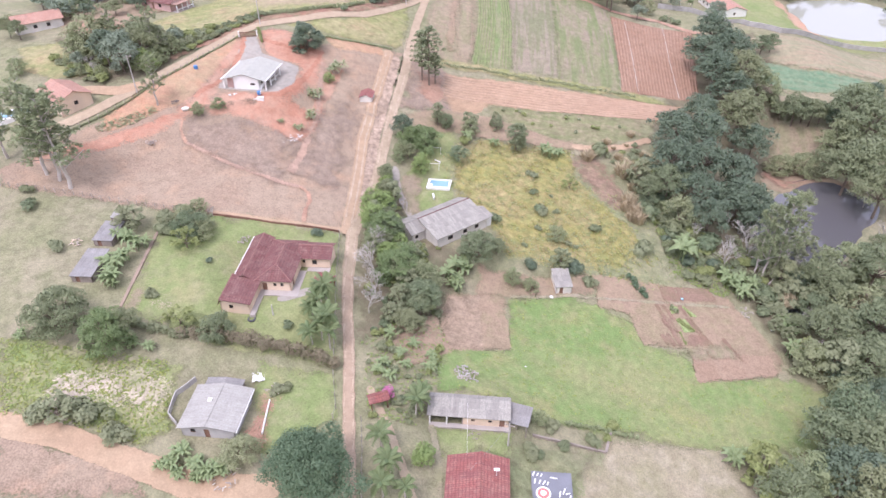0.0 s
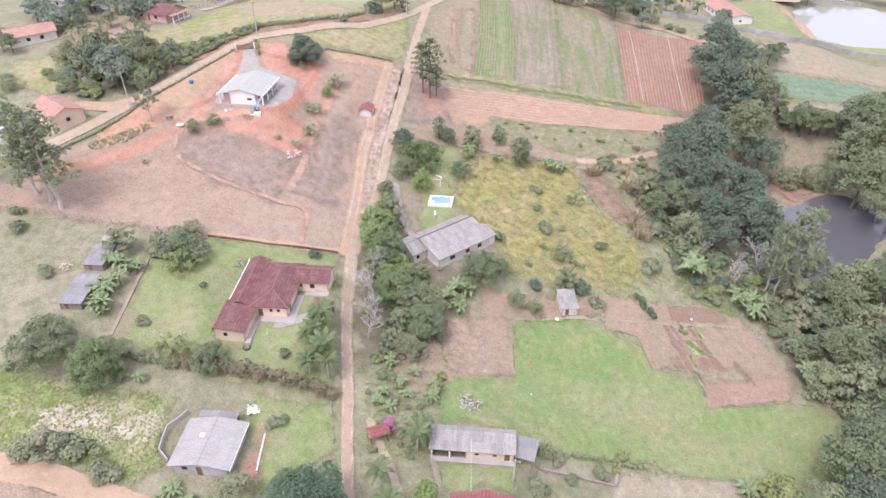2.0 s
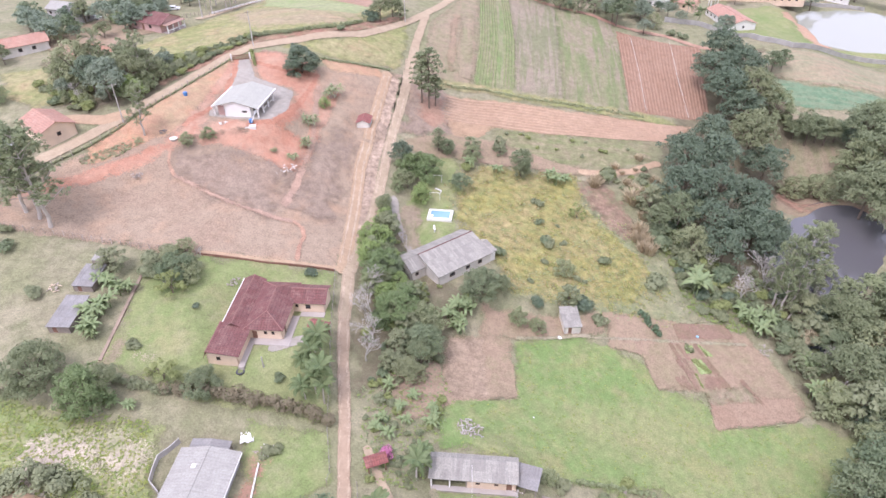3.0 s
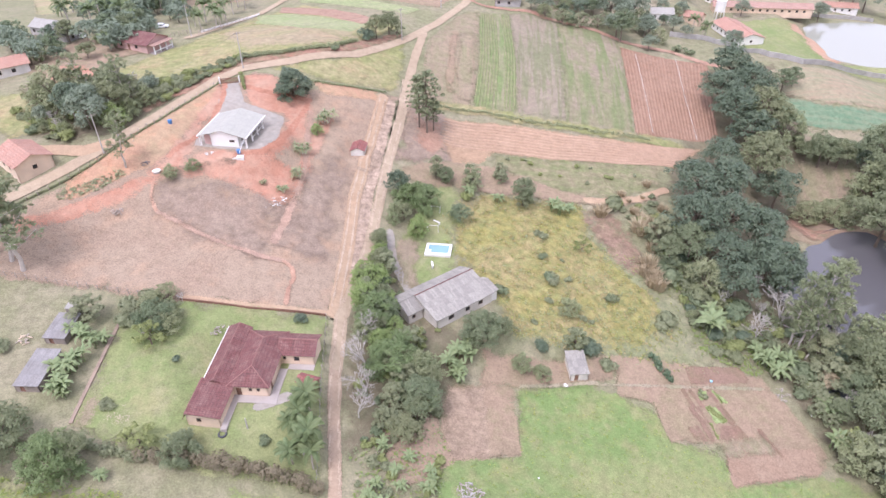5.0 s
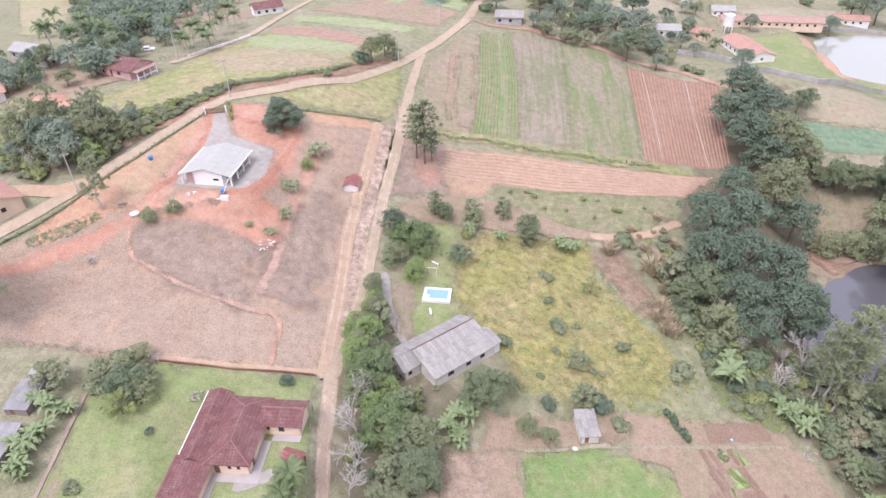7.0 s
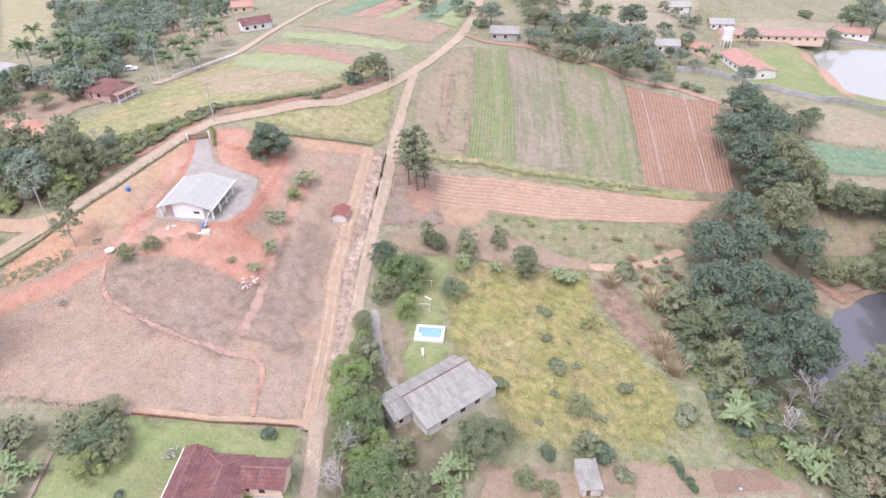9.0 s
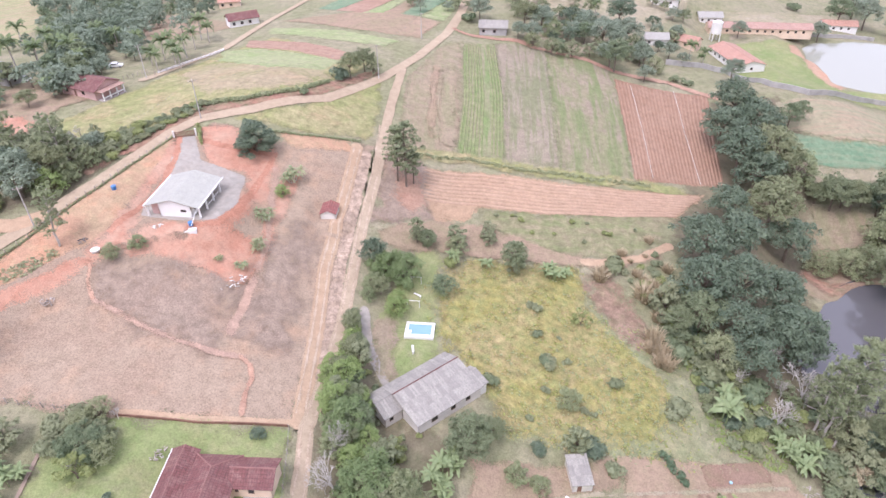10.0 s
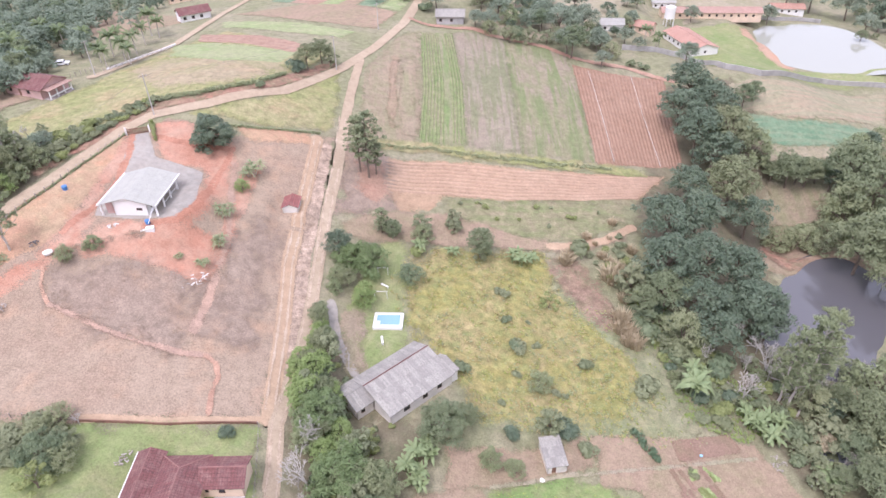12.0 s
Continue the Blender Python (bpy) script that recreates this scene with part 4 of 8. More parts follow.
def pipe(bm, pts, r, n=4):
    """One unbroken round line through the points."""
    rings = []
    for i, p in enumerate(pts):
        q = (Vector(pts[min(i + 1, len(pts) - 1)]) - Vector(pts[max(i - 1, 0)])).to_track_quat('Z', 'Y')
        rings.append([bm.verts.new(Vector(p) + q @ Vector((r * math.cos(2 * math.pi * k / n), r * math.sin(2 * math.pi * k / n), 0))) for k in range(n)])
    for a, b in zip(rings, rings[1:]):
        for k in range(n):
            bm.faces.new((a[k], a[(k + 1) % n], b[(k + 1) % n], b[k]))


def leaf_quads(rng, centre, normal, size):
    """Three-cornered leaf sprays round the centres, facing roughly along the normals."""
    n = len(centre)
    nrm = normal + rng.normal(0, 0.3, (n, 3))
    nrm /= np.linalg.norm(nrm, axis=1)[:, None] + 1e-9
    t = np.cross(nrm, rng.normal(0, 1, (n, 3)))
    t /= np.linalg.norm(t, axis=1)[:, None] + 1e-9
    b = np.cross(nrm, t)
    s = (size * rng.uniform(0.6, 1.3, n))[:, None]
    v = np.stack([centre - t * s - b * s * 0.45, centre + t * s * 1.1, centre - t * s * 0.5 + b * s * 0.95], 1)
    return v.reshape(-1, 3), np.arange(3 * n).reshape(n, 3)


def clump_cloud(seed, clumps, per, size, squash=0.8, fill=0.9):
    """Leaves on the outer side of many clumps: clumps are (x, y, z, r)."""
    rng = np.random.default_rng(seed)
    cs, ns = [], []
    for x, y, z, r in clumps:
        k = max(12, int(per * r * r))
        d = rng.normal(0, 1, (k, 3))
        d /= np.linalg.norm(d, axis=1)[:, None]
        d[:, 2] = np.where(d[:, 2] < -0.25, -d[:, 2] * 0.8, d[:, 2])
        cs.append(np.array([x, y, z]) + d * r * np.array([1, 1, squash]) * rng.uniform(fill - 0.2, 1.12, k)[:, None])
        ns.append(d + np.array([0, 0, 0.35]))
    return leaf_quads(rng, np.concatenate(cs), np.concatenate(ns), size)


def cloud_mesh(name, seed, clumps, per, size, material, **kw):
    v, f = clump_cloud(seed, clumps, per, size, **kw)
    me = bpy.data.meshes.new(name)
    me.from_pydata(v.tolist(), [], f.tolist())
    me.materials.append(material)
    return me


BARK = plain("bark", (0.20, 0.155, 0.12), 0.9, 0.4, 3.0)
PALE_BARK = plain("pale_bark", (0.50, 0.45, 0.40), 0.85, 0.35, 2.0)
GREY_BARK = plain("grey_bark", (0.47, 0.44, 0.395), 0.9, 0.35, 2.0)
# haze is put into the leaf colours: lifted and greyed, "far" the most
LEAF = {
    "wood": leafy("woodland_leaves", (0.11, 0.16, 0.09), (0.275, 0.325, 0.185), (0.28, 0.29, 0.155)),
    "far": leafy("haze_paled_leaves", (0.195, 0.25, 0.18), (0.33, 0.385, 0.275), (0.27, 0.31, 0.22)),
    "dark": leafy("dark_glossy_leaves", (0.097, 0.145, 0.098), (0.225, 0.272, 0.17), rough=0.45),
    "giant": leafy("dense_green_leaves", (0.085, 0.140, 0.076), (0.193, 0.262, 0.154)),
    "pine": leafy("pine_needles", (0.165, 0.21, 0.115), (0.32, 0.355, 0.20), (0.285, 0.305, 0.165)),
    "garden": leafy("deep_green_leaves", (0.14, 0.205, 0.09), (0.265, 0.34, 0.15), (0.23, 0.29, 0.125)),
    "fresh": leafy("fresh_leaves", (0.222, 0.314, 0.110), (0.314, 0.383, 0.149), (0.310, 0.398, 0.148)),
    "olive": leafy("olive_leaves", (0.215, 0.27, 0.135), (0.335, 0.375, 0.20), (0.34, 0.35, 0.20)),
    "lime": leafy("lime_leaves", (0.24, 0.285, 0.10), (0.36, 0.385, 0.17)),
    "grey": leafy("grey_green_leaves", (0.205, 0.24, 0.13), (0.335, 0.36, 0.215), (0.28, 0.295, 0.17)),
    "gum": leafy("hanging_gum_leaves", (0.175, 0.215, 0.12), (0.325, 0.365, 0.20), (0.28, 0.31, 0.165)),
    "dry": leafy("dry_stalks", (0.45, 0.37, 0.24), (0.60, 0.50, 0.35), (0.47, 0.40, 0.26)),
    "hedge": leafy("brownish_hedge_leaves", (0.20, 0.18, 0.115), (0.30, 0.25, 0.165), (0.25, 0.22, 0.13)),
    "banana": leafy("banana_leaves", (0.185, 0.26, 0.115), (0.34, 0.41, 0.215), (0.27, 0.32, 0.15), rough=0.5),
    "strap": leafy("grey_strap_leaves", (0.20, 0.265, 0.125), (0.40, 0.44, 0.27), (0.36, 0.37, 0.20), rough=0.5),
    "palm": leafy("palm_leaves", (0.115, 0.175, 0.08), (0.235, 0.295, 0.135), (0.19, 0.225, 0.10), rough=0.5),
    "straw": leafy("straw_blades", (0.403, 0.320, 0.160), (0.530, 0.430, 0.232), (0.424, 0.340, 0.168)),
    "meadow": leafy("meadow_blades", (0.345, 0.325, 0.11), (0.455, 0.415, 0.17), (0.40, 0.36, 0.145)),
    "rank": leafy("rank_blades", (0.246, 0.305, 0.078), (0.388, 0.415, 0.127), (0.311, 0.329, 0.098)),
    "green": leafy("green_blades", (0.207, 0.305, 0.078), (0.311, 0.378, 0.117), (0.259, 0.329, 0.098)),
    "pink": leafy("magenta_blossom", (0.523, 0.168, 0.331), (0.636, 0.290, 0.438)),
}


def crown_clumps(seed, r, tall, base, n, lump=0.33, low=0.25):
    """Clumps over an uneven dome of radius r between base and base + tall, each with smaller ones sprouting from it."""
    rng = random.Random(seed)
    out = []
    squeeze = rng.uniform(0.78, 1.0)
    for i in range(n):
        u = (i + 0.5) / n
        a = i * 2.399963 + rng.uniform(-0.4, 0.4)
        el = math.asin(u * (1 + low) - low)
        reach = r * rng.uniform(0.45, 1.0)
        x, y = reach * math.cos(el) * math.cos(a), squeeze * reach * math.cos(el) * math.sin(a)
        z, q = base + tall * (0.33 + 0.55 * math.sin(el)) + rng.uniform(-0.1, 0.1) * tall, r * lump * rng.uniform(0.55, 1.15)
        out.append((x, y, z, q))
        for k in range(3):
            b, e = rng.uniform(0, 6.283), rng.uniform(-0.2, 1.3)
            out.append((x + q * 0.85 * math.cos(b) * math.cos(e), y + q * 0.85 * math.sin(b) * math.cos(e), z + q * 0.7 * math.sin(e), q * rng.uniform(0.3, 0.55)))
    return out


def tree(kind, seed, r, tall, leaf, leafsize, per, n, label, bark=BARK, lump=0.27, trunk=0.35, squash=0.8, category="tree"):
    """A broad-leaved tree: trunk with limbs, and a crown of clumps."""
    root = tagged(new(kind), label, category)
    rng = random.Random(seed)
    base = tall * trunk
    clumps = crown_clumps(seed, r, tall - base, base, n, lump, 0.6 if trunk < 0.2 else 0.25)
    bm = bmesh.new()
    lean = Vector((rng.uniform(-0.05, 0.05) * tall, rng.uniform(-0.05, 0.05) * tall, base * 1.25))
    tube(bm, (0, 0, -0.6), lean, 0.05 * r + 0.05, 0.032 * r + 0.03)
    for c in clumps[::12]:
        mid = lean.lerp(Vector(c[:3]), 0.55) + Vector((0, 0, 0.05 * tall))
        tube(bm, lean, mid, 0.024 * r, 0.014 * r, 5)
        tube(bm, mid, c[:3], 0.014 * r, 0.006 * r, 4)
    part("trunk", bm, bark, root)
    part_mesh("crown", cloud_mesh("crown", seed, clumps, per, leafsize, LEAF[leaf], squash=squash), root)
    return root


def shrub(seed, r, leaf, label, n=7, category="shrub", tall=0.9, leafsize=0.16, per=420):
    root = tagged(new("shrub"), label, category)
    rng = random.Random(seed)
    clumps = [(rng.uniform(-0.55, 0.55) * r, rng.uniform(-0.55, 0.55) * r, r * tall * rng.uniform(0.25, 0.8), r * rng.uniform(0.35, 0.6)) for i in range(n)]
    bm = bmesh.new()
    for c in clumps[:4]:
        tube(bm, (0, 0, -0.3), c[:3], 0.05, 0.02, 4)
    part("stem", bm, BARK, root)
    part_mesh("crown", cloud_mesh("crown", seed, clumps, per / max(r * r, 0.6), leafsize, LEAF[leaf]), root)
    return root


def bare_tree(seed, tall, label):
    """A leafless tree: thin grey limbs that fork into a haze of twigs."""
    root = tagged(new("bare_tree"), label, "tree")
    rng = random.Random(seed)
    bm = bmesh.new()

    def limb(p, way, length, r, depth):
        q = p + way * length
        tube(bm, p, q, max(r, 0.026), max(r * 0.66, 0.018), 5 if depth < 2 else 3)
        if depth < 5:
            for i in range(3 if depth < 4 else 2):
                turn = Vector((rng.uniform(-1, 1), rng.uniform(-1, 1), rng.uniform(-0.15, 0.8))).normalized()
                limb(q, (way * 0.8 + turn * 0.75).normalized(), length * rng.uniform(0.6, 0.85), r * 0.66, depth + 1)
    limb(Vector((0, 0, -0.4)), Vector((0.05, 0.05, 1)).normalized(), tall * 0.27, 0.13, 0)
    part("trunk", bm, GREY_BARK, root)
    return root


def gum_tree(seed, tall, r, label):
    """A tall slim tree: pale stem, limbs that rise and fork, and an airy crown of small hanging tufts with gaps."""
    root = tagged(new("eucalyptus"), label, "tree")
    rng = random.Random(seed)
    p = Vector((0, 0, -0.6))
    top = Vector((rng.uniform(-1, 1), rng.uniform(-1, 1), tall * 0.96))
    knots = [p.lerp(top, k / 7) + Vector((rng.uniform(-0.3, 0.3), rng.uniform(-0.3, 0.3), 0)) * (1 if 0 < k < 7 else 0) for k in range(8)]
    bm = bmesh.new()
    for k in range(7):
        tube(bm, knots[k], knots[k + 1], 0.27 - 0.036 * k, 0.27 - 0.036 * (k + 1), 7)
    bmesh.ops.remove_doubles(bm, verts=bm.verts, dist=0.02)
    part("trunk", bm, PALE_BARK, root, "pale peeling trunk")
    clumps = []
    for i in range(18):
        u = 0.24 + 0.73 * (i + rng.random()) / 18
        at = knots[int(u * 7)].lerp(knots[min(7, int(u * 7) + 1)], u * 7 - int(u * 7))
        a, reach = i * 2.4 + rng.uniform(-0.5, 0.5), r * rng.uniform(0.55, 1.05) * (1.25 - 0.75 * u)
        q = at + Vector((math.cos(a) * reach, math.sin(a) * reach, reach * rng.uniform(0.35, 1.1)))
        bm = bmesh.new()
        tube(bm, at, q, 0.09, 0.035, 5)
        for k in range(7):
            f = at.lerp(q, rng.uniform(0.45, 1.0))
            e = f + Vector((rng.uniform(-1, 1), rng.uniform(-1, 1), rng.uniform(-0.1, 0.9))) * r * 0.3
            w = r * rng.uniform(0.075, 0.165)
            clumps.append((e.x, e.y, e.z, w))
            for d in range(2):
                clumps.append((e.x + rng.uniform(-1, 1) * w, e.y + rng.uniform(-1, 1) * w, e.z - rng.uniform(0.2, 1.3) * w, w * rng.uniform(0.45, 0.8)))
        part("branch", bm, PALE_BARK, root)
    part_mesh("crown", cloud_mesh("crown", seed, clumps, 150, 0.13, LEAF["gum"], squash=1.1, fill=0.45), root)
    return root


def pine_tree(seed, tall, label):
    """A ragged conifer: a straight dark stem with tiers of short branches, each a spray of fine tufts."""
    root = tagged(new("pine_tree"), label, "tree")
    rng = random.Random(seed)
    bm = bmesh.new()
    tube(bm, (0, 0, -0.6), (0.15, 0, tall), 0.22, 0.04, 7)
    clumps = []
    for i in range(46):
        u = 0.30 + 0.70 * ((i + rng.random()) / 46)
        a = i * 2.4 + rng.uniform(-0.4, 0.4)
        reach = tall * 0.24 * math.sin(math.pi * min(0.97, (u - 0.16) / 0.86)) ** 0.7 * rng.uniform(0.45, 1.15) + 0.15
        q = Vector((math.cos(a) * reach, math.sin(a) * reach, tall * u + 0.12 * reach))
        tube(bm, (0, 0, tall * u - 0.3), q, 0.045, 0.015, 4)
        for k in (1.0, 0.6):
            clumps.append((q.x * k, q.y * k, q.z - 0.15 * (1 - k), tall * 0.042 * rng.uniform(0.7, 1.25)))
    part("trunk", bm, BARK, root)
    part_mesh("crown", cloud_mesh("crown", seed, clumps, 260, 0.13, LEAF["pine"], squash=0.75, fill=0.6), root)
    return root


def blade_mesh(name, length, width, droop, segs, material, notch=0.0, seed=0):
    """One long arching leaf from its stalk outwards along x; notch > 0 splits it into leaflets."""
    rng = random.Random(seed)
    v, f = [], []
    if not notch:
        for i in range(segs + 1):
            t = i / segs
            w = width * math.sin(math.pi * min(1, 0.12 + 0.86 * t)) ** 0.6
            x, z = length * t * (1 - 0.25 * droop * t), length * (0.75 * t - droop * t * t)
            v += [(x, -w, z - 0.25 * w), (x, 0, z), (x, w, z - 0.25 * w)]
        for i in range(segs):
            a = 3 * i
            f += [(a, a + 3, a + 4, a + 1), (a + 1, a + 4, a + 5, a + 2)]
    else:
        for i in range(segs):
            t = (i + 0.5) / segs
            x, z = length * t * (1 - 0.25 * droop * t), length * (0.75 * t - droop * t * t)
            w = width * (0.35 + 0.65 * math.sin(math.pi * min(1, 0.15 + 0.8 * t)))
            g = length / segs * 0.55
            for s in (-1, 1):
                k = len(v)
                v += [(x - g, 0, z), (x + g, 0, z - 0.02), (x + g + 0.35 * w, s * w, z - 0.45 * w * rng.uniform(0.6, 1.3)), (x + 0.3 * w, s * w, z - 0.5 * w)]
                f.append((k, k + 1, k + 2, k + 3))
        k = len(v)
        for i in range(segs):
            t0, t1 = i / segs, (i + 1) / segs
            for t in (t0, t1):
                x, z = length * t * (1 - 0.25 * droop * t), length * (0.75 * t - droop * t * t)
                v += [(x, -0.03, z), (x, 0.03, z)]
            f.append((k + 4 * i, k + 4 * i + 2, k + 4 * i + 3, k + 4 * i + 1))
    me = bpy.data.meshes.new(name)
    me.from_pydata(v, [], f)
    me.materials.append(material)
    return me


def palm_tree(seed, tall, label, fronds=17):
    root = tagged(new("palm_tree"), label, "palm tree")
    rng = random.Random(seed)
    bm = bmesh.new()
    bend = Vector((rng.uniform(-0.4, 0.4), rng.uniform(-0.4, 0.4), 0))
    prev = Vector((0, 0, -0.5))
    for k in range(1, 6):
        t = k / 5
        q = Vector((0, 0, tall * t)) + bend * t * t
        tube(bm, prev, q, 0.17 - 0.06 * (t - 0.2), 0.17 - 0.06 * t, 7)
        prev = q
    part("trunk", bm, PALE_BARK, root)
    shapes = [blade_mesh("frond", 2.7 + 0.25 * i, 0.5, d, 11, LEAF["palm"], 1.0, seed + i) for i, d in enumerate((0.55, 0.85, 1.1))]
    for i in range(fronds):
        ob = part_mesh("frond", shapes[i % 3], root)
        ob.matrix_basis = Matrix.Translation(prev) @ pose(0, 0, 0, rng.uniform(-12, 12), rng.uniform(-28, 25) if i % 3 else -22, i * 137.5)
    return root


def banana_plant(seed, tall, label, stems=3):
    root = tagged(new("banana_plant"), label, "banana plant")
    rng = random.Random(seed)
    shapes = [blade_mesh("leaf", tall * k, tall * 0.085, d, 5, LEAF["banana"]) for k, d in ((0.62, 0.75), (0.75, 0.95), (0.55, 0.5))]
    for s in range(stems):
        a, d = rng.uniform(0, 6.28), rng.uniform(0.2, 1.1) * (s > 0)
        h = tall * rng.uniform(0.38, 0.58)
        x, y = d * math.cos(a), d * math.sin(a)
        bm = bmesh.new()
        tube(bm, (x, y, -0.4), (x * 1.15, y * 1.15, h), 0.11, 0.06, 6)
        part("stem", bm, LEAF["banana"], root)
        for i in range(7):
            ob = part_mesh("leaf", shapes[i % 3], root)
            ob.matrix_basis = Matrix.Translation((x * 1.15, y * 1.15, h - 0.05)) @ pose(0, 0, 0, rng.uniform(-20, 20), rng.uniform(-35, 10), i * 52 + rng.uniform(-20, 20))
    return root


def yucca_clump(seed, r, label, stems=6):
    """A clump of stout leaning stems, each with a head of stiff strap leaves."""
    root = tagged(new("yucca"), label, "yucca")
    rng = random.Random(seed)
    for s in range(stems):
        a, lean = s * 6.283 / stems + rng.uniform(-0.4, 0.4), r * rng.uniform(0.2, 0.62)
        h = r * rng.uniform(0.35, 0.75)
        top = Vector((lean * math.cos(a), lean * math.sin(a), h))
        bm = bmesh.new()
        tube(bm, (0.25 * top.x, 0.25 * top.y, -0.3), (0.7 * top.x, 0.7 * top.y, 0.6 * h), 0.11, 0.09, 6)
        tube(bm, (0.7 * top.x, 0.7 * top.y, 0.6 * h), top, 0.09, 0.07, 6)
        part("stem", bm, PALE_BARK, root)
        v, f = [], []
        for i in range(22):
            b, el, long = i * 2.4, rng.uniform(-0.25, 1.35), r * rng.uniform(0.38, 0.56)
            side = Vector((-math.sin(b), math.cos(b), 0))
            k = len(v)
            for t, w in ((0.0, 0.5), (0.45, 1.0), (0.8, 0.8), (1.0, 0.1)):
                q = top + long * t * Vector((math.cos(b) * math.cos(el), math.sin(b) * math.cos(el), math.sin(el) - 0.45 * t))
                v += [tuple(q - side * w * 0.11), tuple(q + side * w * 0.11)]
            f += [(k + 2 * j, k + 2 * j + 1, k + 2 * j + 3, k + 2 * j + 2) for j in range(3)]
        me = bpy.data.meshes.new("leaf_head")
        me.from_pydata(v, [], f)
        me.materials.append(LEAF["strap"])
        part_mesh("leaf_head", me, root)
    return root


def cane_clump(seed, r, tall, label, blades=110):
    """A sheaf of thin dry canes leaning outwards, with a few tattered blades."""
    root = tagged(new("cane_clump"), label, "dry canes")
    rng = random.Random(seed)
    for name, n, wide in (("cane", blades, 0.035), ("blade", blades, 0.09)):
        v, f = [], []
        for i in range(n):
            a, d = rng.uniform(0, 6.283), r * 0.45 * math.sqrt(rng.random())
            reach, h, side = r * rng.uniform(0.05, 0.6), tall * rng.uniform(0.4, 1.1), rng.uniform(0, 6.283)
            x, y, ca, sa = d * math.cos(a), d * math.sin(a), math.cos(a), math.sin(a)
            dx, dy = wide * math.cos(side), wide * math.sin(side)
            k = len(v)
            for t, w in ((0, 1.0), (0.6, 0.9), (1.0, 0.15)):
                px, py, pz = x + ca * reach * t * t, y + sa * reach * t * t, -0.2 + h * (t - 0.28 * t * t)
                v += [(px - dx * w, py - dy * w, pz), (px + dx * w, py + dy * w, pz)]
            f += [(k, k + 1, k + 3, k + 2), (k + 2, k + 3, k + 5, k + 4)]
        me = bpy.data.meshes.new(name)
        me.from_pydata(v, [], f)
        me.materials.append(LEAF["dry"])
        part_mesh(name, me, root)
    return root


# one of each, kept as the first of its kind and copied
STOCK = {
    "wood": [tree("broadleaf_tree", 11 + i, 5.0, 10.0, "wood", 0.19, 52, 44 + 4 * i, "large woodland tree with dull green leaves") for i in range(4)],
    "dark": [tree("broadleaf_tree", 31 + i, 5.0, 9.0, "dark", 0.19, 54, 44, "dense dark green woodland tree") for i in range(3)],
    "fresh": [tree("broadleaf_tree", 41 + i, 3.2, 6.0, "fresh", 0.135, 100, 42, "garden tree with fresh green leaves", trunk=0.1) for i in range(3)],
    "olive": [tree("broadleaf_tree", 51 + i, 3.2, 5.6, "olive", 0.135, 95, 42, "olive green tree with a low domed crown", trunk=0.1) for i in range(3)],
    "lime": [tree("broadleaf_tree", 61 + i, 2.4, 4.4, "lime", 0.19, 120, 13, "small garden tree with yellow-green leaves", trunk=0.16) for i in range(2)],
    "grey": [tree("broadleaf_tree", 71 + i, 2.4, 4.4, "grey", 0.17, 130, 22, "small tree with thin grey-green leaves", trunk=0.16) for i in range(2)],
    "garden": [tree("broadleaf_tree", 45 + i, 5.0, 7.6, "garden", 0.15, 105, 50, "large dense garden tree with deep green leaves", trunk=0.06, lump=0.25) for i in range(2)],
    "domed": [tree("broadleaf_tree", 48, 5.0, 7.0, "wood", 0.15, 105, 50, "broad domed tree with dark olive leaves", trunk=0.06, lump=0.25)],
    # distant trees, their haze painted as paler, greyer leaves
    "hazy": [tree("broadleaf_tree", 35 + i, 5.0, 9.0, "far", 0.2, 50, 40, "broad tree with leaves paled and greyed for haze") for i in range(3)],
    "dryleaf": [tree("broadleaf_tree", 65, 3.2, 5.8, "dry", 0.16, 95, 34, "pale tan tree with withered leaves", bark=GREY_BARK, trunk=0.2)],
    "giant": [tree("broadleaf_tree", 85, 9.0, 14.0, "giant", 0.2, 64, 44, "huge dense green tree beside the dirt road", trunk=0.2, lump=0.33)],
    "mango": [tree("mango_tree", 81, 4.6, 7.6, "dark", 0.16, 130, 40, "dense round dark mango tree", trunk=0.04, lump=0.30)],
    "bare": [bare_tree(91 + i, 6.5, "leafless grey tree with forked limbs") for i in range(2)],
    "gum": [gum_tree(95 + i, 17.0, 3.6, "tall slim eucalyptus with pale trunk") for i in range(2)],
    "pine": [pine_tree(99, 11.0, "tall dark pine tree")],
    "palm": [palm_tree(101 + i, 5.0, "green palm tree with arching fronds") for i in range(2)],
    "yucca": [yucca_clump(141 + i, 3.0, "clump of grey-green yuccas with strap leaves on bare red soil") for i in range(2)],
    "banana": [banana_plant(111 + i, 3.4, "banana plant with broad torn leaves") for i in range(2)],
    "bush": [shrub(121 + i, 1.3, "wood", "rounded bush with dull green leaves") for i in range(3)],
    "bushlime": [shrub(131 + i, 1.3, "lime", "rounded bush with yellow-green leaves") for i in range(2)],
    "bushgrey": [shrub(141 + i, 1.3, "grey", "scrubby bush with grey-green leaves") for i in range(2)],
    "bushdry": [cane_clump(151 + i, 1.5, 2.0, "clump of dry tan canes") for i in range(2)],
    "bushdark": [shrub(161 + i, 1.3, "dark", "dense bush with dark green leaves", n=9) for i in range(2)],
    "pink": [shrub(171, 1.6, "pink", "magenta bougainvillea bush beside the gate roof", tall=1.2)],
    "topiary": [shrub(175, 1.7, "fresh", "clipped egg-shaped green bush", n=12, tall=1.7)],
}
